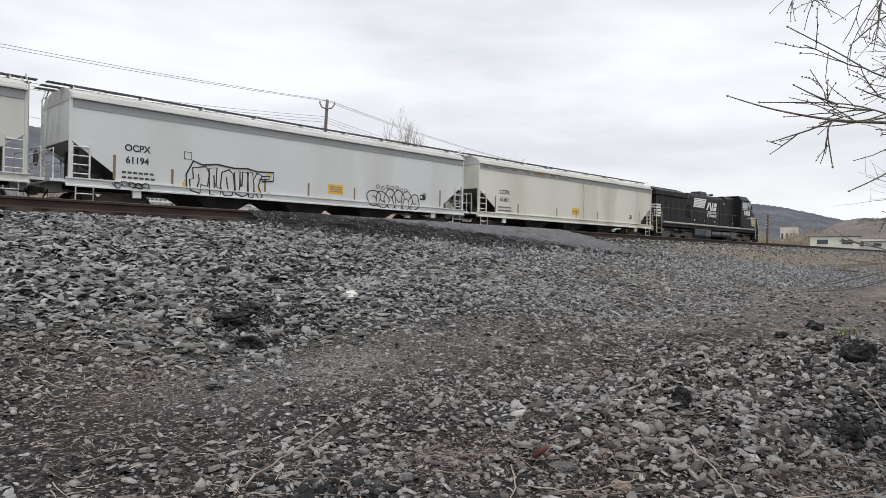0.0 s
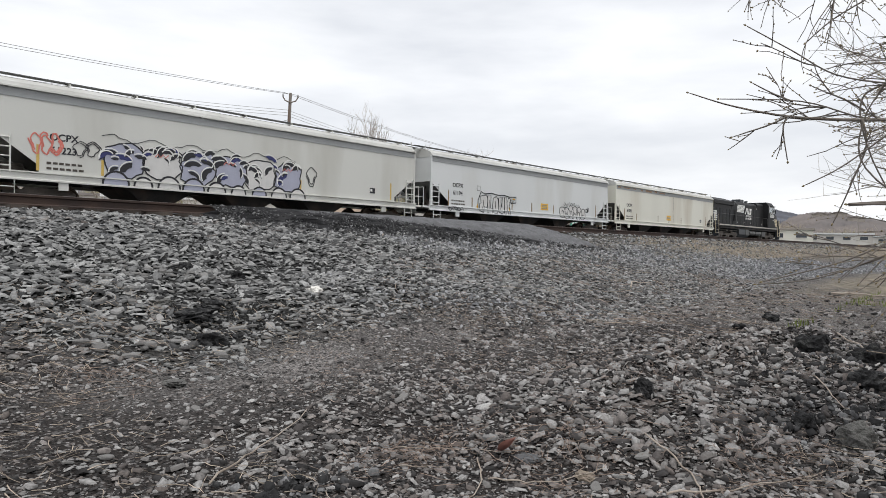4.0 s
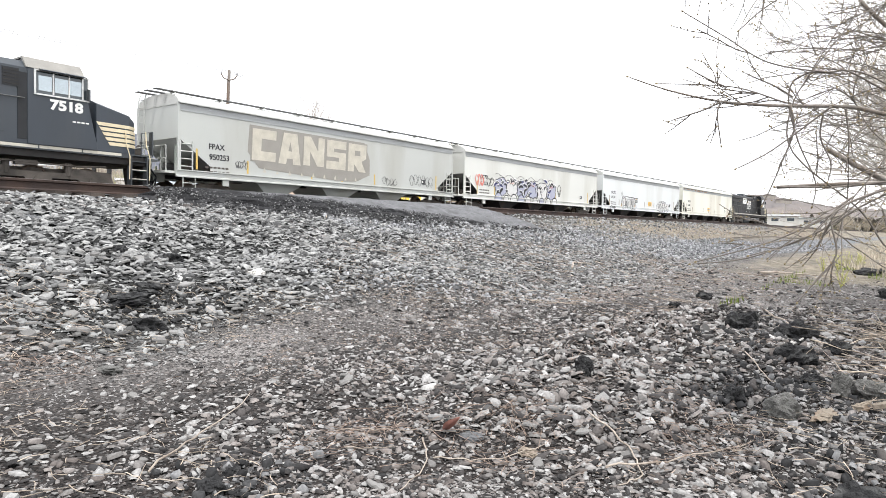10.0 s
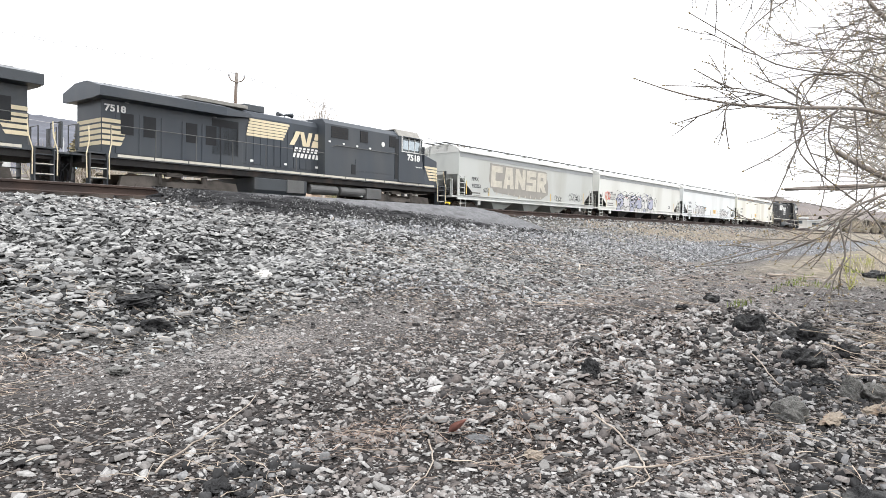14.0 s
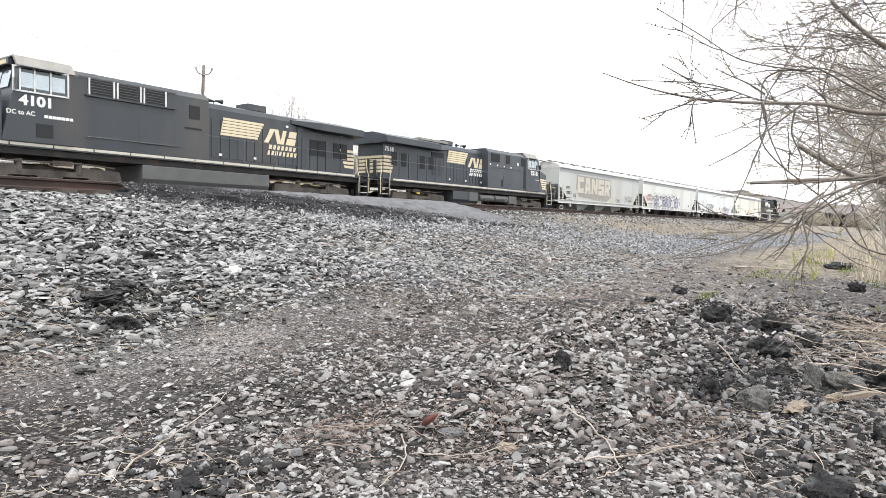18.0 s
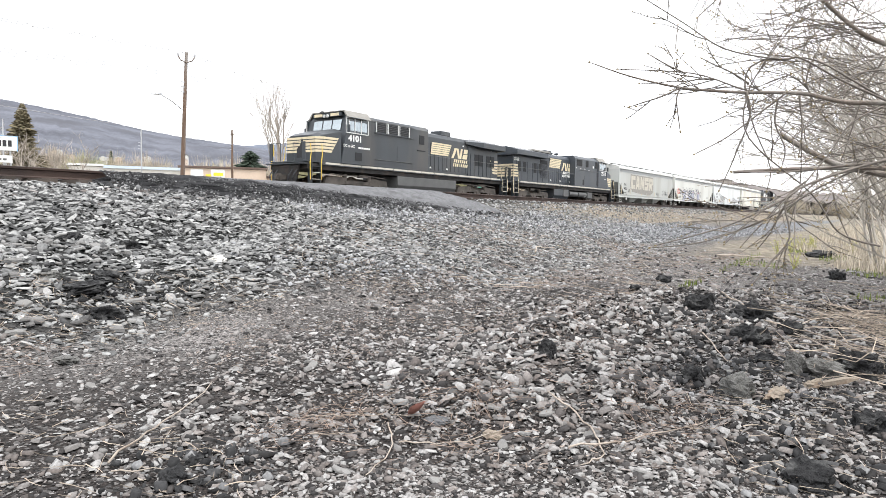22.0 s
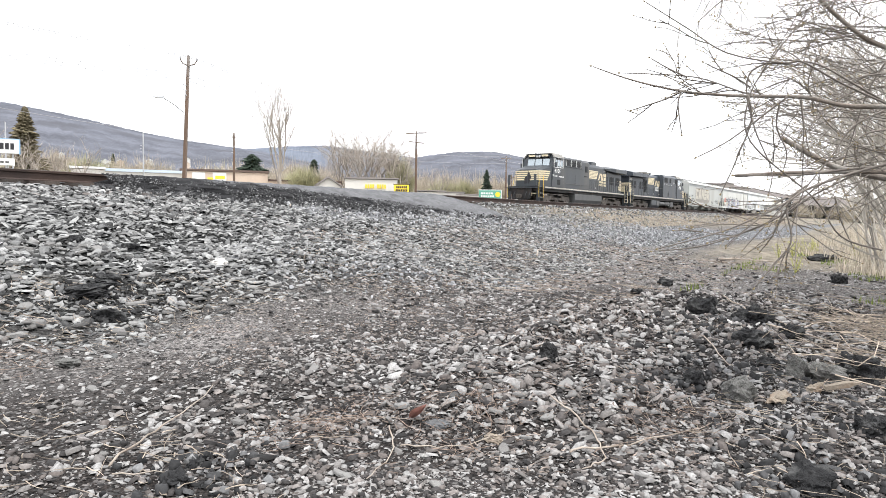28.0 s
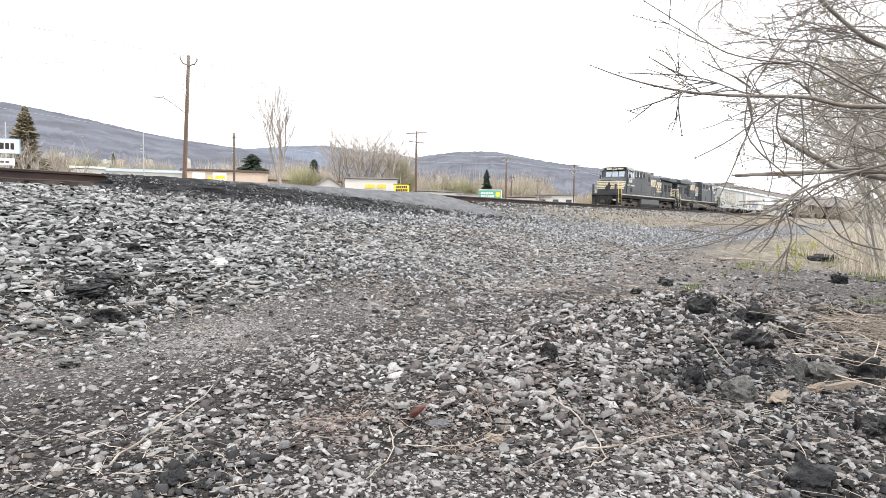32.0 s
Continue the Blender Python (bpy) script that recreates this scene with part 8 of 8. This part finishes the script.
# the near shrub: a trunk just outside the picture, whose limbs reach over the bank
near_tree = thing("budding_tree", "leafless budding tree reaching over the bank", "tree", pose(4.45, -0.5, float(ground_z(4.45, -0.5))))
to_local = near_tree.matrix_basis.inverted()
part("trunk", Shape().tube([to_local @ Vector(q) for q in ((4.45, -0.5, -0.1), (4.43, -0.46, 0.6), (4.45, -0.42, 1.3), (4.52, -0.42, 1.9), (4.6, -0.38, 2.6), (4.65, -0.4, 3.4))], 0.075, 10, 0.04), M_BARK, near_tree, smooth=True)
BOUGHS = [
    ([(4.47, -0.43, 1.62), (3.99, -0.2, 1.78), (3.95, 0.13, 1.83), (3.89, 0.32, 1.88), (3.8, 0.63, 1.9), (3.7, 0.88, 1.93), (3.58, 1.11, 1.99), (3.47, 1.29, 2.06)], 0.019, 0.002),
    ([(4.47, -0.43, 1.55), (3.99, -0.23, 1.73), (3.9, -0.04, 1.82), (3.8, 0.15, 1.92), (3.74, 0.32, 2.03), (3.68, 0.4, 2.02), (3.59, 0.64, 2.08), (3.51, 0.82, 2.21), (3.46, 1.01, 2.35)], 0.009, 0.0025),
    ([(4.45, -0.44, 1.38), (4.29, -0.23, 1.44), (4.2, 0.12, 1.52), (4.14, 0.28, 1.6), (4.08, 0.43, 1.7)], 0.022, 0.014),
    ([(4.46, -0.43, 1.5), (4.29, -0.25, 1.52), (4.2, -0.05, 1.51), (4.09, 0.27, 1.51), (3.95, 0.64, 1.49)], 0.02, 0.009),
    ([(4.46, -0.43, 1.6), (4.19, -0.24, 1.59), (4.0, 0.04, 1.51), (3.79, 0.27, 1.41), (3.68, 0.37, 1.33), (3.55, 0.6, 1.2), (3.38, 0.89, 1.1)], 0.012, 0.002),
    ([(4.52, -0.42, 1.9), (4.58, -0.37, 2.06), (4.5, -0.03, 2.22), (4.45, 0.1, 2.3), (4.39, 0.29, 2.5), (4.39, 0.36, 2.64), (4.3, 0.5, 2.9)], 0.022, 0.009),
    ([(3.84, 0.28, 1.43), (3.73, 0.36, 1.33), (3.69, 0.33, 1.15), (3.63, 0.4, 1.03), (3.57, 0.47, 0.92)], 0.007, 0.002),
    ([(4.2, -0.05, 1.1), (4.0, 0.13, 1.17), (3.94, 0.26, 1.37), (3.76, 0.54, 1.65), (3.81, 0.56, 1.89), (3.87, 0.46, 2.1), (3.99, 0.32, 2.34), (4.09, 0.28, 2.54)], 0.006, 0.003),
    ([(3.86, 0.45, 1.89), (3.86, 0.59, 1.92), (3.76, 0.83, 2.01), (3.61, 1.18, 2.04)], 0.005, 0.0015),
    ([(4.0, 0.04, 1.51), (3.85, 0.25, 1.38), (3.72, 0.42, 1.25), (3.6, 0.7, 1.12), (3.5, 0.95, 1.08)], 0.007, 0.002),
    ([(3.65, 0.86, 1.92), (3.63, 0.95, 1.88), (3.6, 1.04, 1.85), (3.58, 1.1, 1.83)], 0.004, 0.0015),
    ([(3.78, 0.38, 1.87), (3.75, 0.46, 1.8), (3.71, 0.55, 1.72), (3.67, 0.65, 1.64), (3.62, 0.77, 1.57)], 0.005, 0.0015),
    ([(3.76, 0.56, 1.89), (3.76, 0.54, 1.76), (3.75, 0.59, 1.6), (3.75, 0.63, 1.49), (3.74, 0.67, 1.39)], 0.003, 0.0012),
    ([(3.65, 0.87, 1.91), (3.64, 0.88, 1.85), (3.65, 0.86, 1.7)], 0.0025, 0.001),
    ([(3.87, 0.49, 2.07), (3.86, 0.57, 2.02), (3.86, 0.58, 1.9), (3.86, 0.53, 1.71), (3.87, 0.45, 1.51), (3.87, 0.46, 1.39)], 0.004, 0.0015),
    ([(4.1, -0.04, 1.82), (4.02, 0.1, 1.73), (3.95, 0.19, 1.57), (3.86, 0.3, 1.39), (3.78, 0.34, 1.2)], 0.005, 0.0015),
    ([(4.2, -0.04, 1.87), (4.12, 0.11, 1.97), (4.04, 0.27, 2.07), (3.95, 0.41, 2.09), (3.86, 0.57, 2.11)], 0.008, 0.002),
    ([(4.3, -0.03, 2.04), (4.22, 0.1, 2.01), (4.15, 0.18, 1.91), (4.07, 0.26, 1.81), (3.99, 0.31, 1.7)], 0.005, 0.0015),
    ([(3.89, 0.33, 1.87), (3.89, 0.31, 1.7), (3.89, 0.32, 1.57)], 0.003, 0.001),
    ([(3.83, 0.42, 1.85), (3.83, 0.43, 1.73), (3.83, 0.38, 1.6), (3.83, 0.39, 1.51)], 0.003, 0.001),
    ([(3.76, 0.55, 1.93), (3.75, 0.63, 1.99), (3.73, 0.72, 2.04), (3.72, 0.77, 2.07)], 0.003, 0.001),
    ([(3.65, 0.84, 1.99), (3.63, 0.93, 2.04), (3.61, 1.02, 2.1)], 0.002, 0.001),
    ([(4.1, 0.01, 1.53), (4.02, 0.16, 1.51), (3.94, 0.28, 1.49), (3.85, 0.41, 1.48), (3.75, 0.61, 1.48)], 0.009, 0.004),
    ([(4.1, 0.15, 1.49), (3.99, 0.23, 1.44), (3.89, 0.33, 1.34), (3.77, 0.47, 1.22), (3.63, 0.7, 1.13)], 0.006, 0.0015),
    ([(4.1, 0.17, 1.38), (4.1, 0.14, 1.26), (4.1, 0.08, 1.12)], 0.003, 0.001),
    ([(4.3, -0.05, 1.74), (4.2, 0.05, 1.71), (4.1, 0.15, 1.61), (3.99, 0.25, 1.56)], 0.004, 0.0015),
    ([(4.4, -0.03, 2.12), (4.4, 0.05, 1.95), (4.4, 0.12, 1.68), (4.4, 0.17, 1.49)], 0.004, 0.0015),
    ([(4.29, 0.29, 2.16), (4.29, 0.33, 2.01), (4.29, 0.26, 1.84), (4.3, 0.18, 1.74)], 0.003, 0.001),
    ([(4.62, -0.39, 2.9), (4.4, 0.1, 2.98), (4.15, 0.5, 2.98), (3.95, 0.9, 2.85), (3.85, 1.1, 2.72)], 0.010, 0.003),
    ([(4.6, -0.3, 2.75), (4.4, 0.1, 2.75), (4.2, 0.4, 2.68), (4.02, 0.7, 2.5), (3.95, 0.85, 2.36)], 0.008, 0.003),
]
tw = Twigs(77)
for k, (pts, r0, r1) in enumerate(BOUGHS):
    line = smooth_line(pts)
    part("limb", Shape().tube([to_local @ q for q in line], max(r0 * 0.8, 0.005), 8, max(r1, 0.0025)), M_BARK if r0 > 0.015 else M_TWIG, near_tree, smooth=True)
    n = len(line)
    if k in (2,):
        continue
    for j in range(4 if k in (5,) else 5 if k < 10 else 1):
        i = tw.rng.randint(int(n * 0.3), n - 8)
        way = (line[i + 1] - line[i]).normalized()
        side = Vector((tw.rng.uniform(-1, 1), tw.rng.uniform(-1, 1), tw.rng.uniform(-0.8, 0.8))).normalized()
        tw.grow(to_local @ line[i], (way * 0.9 + side * 0.7).normalized(), tw.rng.uniform(0.14, 0.42) * (1 if k < 10 else 0.6), 0.0034, 1, True, 0.1)
    tw.bud(to_local @ line[-1], (line[-1] - line[-2]).normalized(), 0.02)
# upper sprays from the trunk, towards the bank
for j in range(60):
    z = tw.rng.uniform(1.45, 3.2)
    p = Vector((4.6 + tw.rng.uniform(-0.15, 0.9), -0.35 + tw.rng.uniform(-0.15, 0.3), z))
    way = Vector((tw.rng.uniform(-0.5, 0.5), tw.rng.uniform(0.3, 1.0), tw.rng.uniform(-0.35, 0.45)))
    tw.grow(to_local @ p, way, tw.rng.uniform(0.5, 1.0), 0.0036, 2 if j % 3 == 0 else 1, True, 0.05)
# the crown's outer sprays, arching over the bank
for j in range(16):
    p = Vector((4.35 + tw.rng.uniform(-0.1, 0.5), -0.15 + tw.rng.uniform(-0.1, 0.55), tw.rng.uniform(2.0, 2.75)))
    way = Vector((tw.rng.uniform(-0.6, 0.1), tw.rng.uniform(0.3, 1.0), tw.rng.uniform(-0.3, 0.35)))
    tw.grow(to_local @ p, way, tw.rng.uniform(0.4, 0.8), 0.0036, 2, True, 0.12)
for j in range(14):
    a = j % 2
    p = Vector((3.85 + tw.rng.uniform(0, 0.2), (1.0, 0.68)[a] + tw.rng.uniform(-0.15, 0.15), (2.82, 2.62)[a] + tw.rng.uniform(-0.05, 0.1)))
    tw.grow(to_local @ p, Vector((tw.rng.uniform(-0.5, 0.5), tw.rng.uniform(-0.5, 0.7), -1.0)), tw.rng.uniform(0.2, 0.42), 0.0032, 1, True, 0.1)
part("twig_spray", tw.wood, M_TWIG, near_tree)["kind"] = "stuff"
part("bud_spray", tw.buds, M_BUD, near_tree)["kind"] = "stuff"


def thicket_shrub(x, y, height, seed, label, stems=9, lean=0.3, fine=3):
    """A bare many-stemmed shrub."""
    rng = random.Random(seed)
    root = thing("bare_shrub", label, "shrub", pose(x, y, float(ground_z(x, y))), group="lane-side shrubs")
    st, tg = Shape(), Shape()

    def grow(p, way, length, r, level):
        pts, q, w = [p], Vector(p), Vector(way)
        for k in range(4):
            w = (w + Vector((rng.uniform(-1, 1), rng.uniform(-1, 1), rng.uniform(-0.6, 0.9))) * 0.2).normalized()
            q = q + w * length / 4
            pts.append(q.copy())
        (st if level == fine else tg).tube(pts, r, 6 if level == fine else 3, r * 0.45, cap=False)
        if level > 0:
            for k in range((5, 5, 6, 7)[level]):
                i = rng.randint(1, 3)
                side = Vector((rng.uniform(-1, 1), rng.uniform(-1, 1), rng.uniform(-0.4, 0.6))).normalized()
                grow(pts[i].lerp(pts[i + 1], rng.random()), (w * 0.8 + side * 0.8).normalized(), length * rng.uniform(0.4, 0.62), r * 0.5, level - 1)

    for k in range(stems):
        a = 2 * math.pi * (k + rng.random()) / stems
        grow(Vector((math.cos(a) * 0.15, math.sin(a) * 0.15, -0.05)), Vector((math.cos(a) * lean, math.sin(a) * lean, 1)).normalized(), height * rng.uniform(0.6, 0.85), 0.006 * height, fine)
    part("stem", st, M_BRUSH, root)
    part("twig_spray", tg, M_BRUSH, root)
    return root


for k, (x, y, h, n) in enumerate(((7.2, -1.25, 3.6, 8), (8.6, -0.95, 4.2, 8), (10.2, -1.1, 4.6, 8), (12.0, -0.7, 4.4, 8), (14.5, -0.7, 5.0, 8), (17.5, -0.3, 5.0, 8), (21.0, -0.9, 5.2, 8), (26.0, -0.4, 5.5, 7), (32.0, -0.6, 5.5, 7), (40.0, -1.0, 6.0, 6), (52.0, -1.5, 6.0, 6))):
    thicket_shrub(x, y, h, 300 + k, "tall leafless thicket shrub at the lane's edge", n, 0.42, 3 if k < 4 else 2)


# grass
def blades(name, pts, heights, material, label, seed, width=0.006):
    rg2 = np.random.RandomState(seed)
    n = len(pts)
    a = rg2.uniform(0, 6.283, n)
    lean = rg2.uniform(0.05, 0.5, n) * heights
    z = ground_z(pts[:, 0], pts[:, 1]) - 0.02
    w = width * rg2.uniform(0.6, 1.5, n)
    dx, dy = np.cos(a), np.sin(a)
    base = np.stack([pts[:, 0], pts[:, 1], z], -1)
    sidev = np.stack([-dy * w, dx * w, 0 * w], -1)
    mid = base + np.stack([dx * lean * 0.3, dy * lean * 0.3, heights * 0.55], -1)
    tip = base + np.stack([dx * lean, dy * lean, heights], -1)
    v = np.stack([base - sidev, base + sidev, mid + sidev * 0.7, mid - sidev * 0.7, tip], 1).reshape(-1, 3)
    o = (np.arange(n) * 5)[:, None]
    tris = np.concatenate([o + np.array([[0, 1, 2]]), o + np.array([[0, 2, 3]]), o + np.array([[3, 2, 4]])], 1).reshape(-1)
    me = bpy.data.meshes.new(name)
    me.vertices.add(len(v))
    me.vertices.foreach_set("co", v.reshape(-1).astype(np.float32))
    me.loops.add(len(tris))
    me.loops.foreach_set("vertex_index", tris.astype(np.int32))
    me.polygons.add(n * 3)
    me.polygons.foreach_set("loop_start", (np.arange(n * 3) * 3).astype(np.int32))
    me.update(calc_edges=True)
    me.materials.append(material)
    return tagged(new(name, me), label, "grass", kind="stuff")


p = np.stack([16 + 75 * rg.uniform(0, 1, 42000) ** 1.5, rg.uniform(-3.5, 4.0, 42000)], -1)
p = p[p[:, 1] < 1.9 - 2.4 * np.exp(-(p[:, 0] - 16) / 7.0) + (vnoise(p[:, 0] * 0.5, p[:, 1] * 0.5, 71) - 0.5) * 2.0]
p = p[vnoise(p[:, 0] * 0.8, p[:, 1] * 0.8, 72) > 0.36]
blades("dry_grass", p, rg.uniform(0.12, 0.6, len(p)) * (0.5 + 0.7 * vnoise(p[:, 0] * 0.4, p[:, 1] * 0.4, 73)), M_DRYGRASS, "tall pale dry grass at the lane's edge", 401, 0.008)
p = np.stack([17 + 75 * rg.uniform(0, 1, 20000) ** 1.3, rg.uniform(7.4, 10.4, 20000)], -1)
p = p[grass_mask(p[:, 0], p[:, 1]) > rg.uniform(0.45, 1.3, len(p))]
blades("bank_grass", p, rg.uniform(0.04, 0.15, len(p)), M_STRAW, "short dry grass on the track bank", 402, 0.010)
p = np.stack([11 + 14 * rg.uniform(0, 1, 9000), rg.uniform(-1.5, 2.6, 9000)], -1)
p = p[vnoise(p[:, 0] * 0.6, p[:, 1] * 1.1, 74) > 0.66]
blades("green_grass", p, rg.uniform(0.04, 0.14, len(p)), M_GREENGRASS, "fresh green grass patches", 403, 0.007)
# yellow-green sprouts by the verge
for k in range(9):
    x, y = 15 + hash1(k, 1) * 12, 0.2 + hash1(k, 2) * 2.4
    s = Shape()
    for j in range(16):
        a, h = hash1(j, k) * 6.283, 0.12 + 0.35 * hash1(j, k + 3)
        r = 0.18 * hash1(j, k + 5)
        c = Vector((math.cos(a) * r, math.sin(a) * r, h))
        q = 0.035
        s.tube([(0, 0, 0), c], 0.004, 3, cap=False)
        s.add([c, c + Vector((q, 0, q)), c + Vector((0, q, q * 1.6)), c + Vector((-q, q * 0.3, q))], [(0, 1, 2), (0, 2, 3), (1, 3, 2), (0, 3, 1)])
    ob = part("leafing_sprout", s, M_SPROUT, at=pose(x, y, float(ground_z(x, y))))
    tagged(ob, "small yellow-green leafing sprout by the lane", "plant", group="sprouts")


# ---- what moves: the train, and its wheels ----
def motions():
    times = [i * 0.5 for i in range(65)]
    for ob, offset, turned in CONSIST:
        walk(ob, [(t, train_pose(offset, turned, t)) for t in times])
    turns = {ob: turned for ob, _, turned in CONSIST}
    quick = [i * 0.125 for i in range(257)]
    for ob, x, r in WHEELS:
        way = -1 if turns[ob.parent] else 1
        walk(ob, [(t, pose(x, 0, r) @ Matrix.Rotation(way * (train_s(t) - train_s(0)) / r, 4, "Y")) for t in quick])


motions()
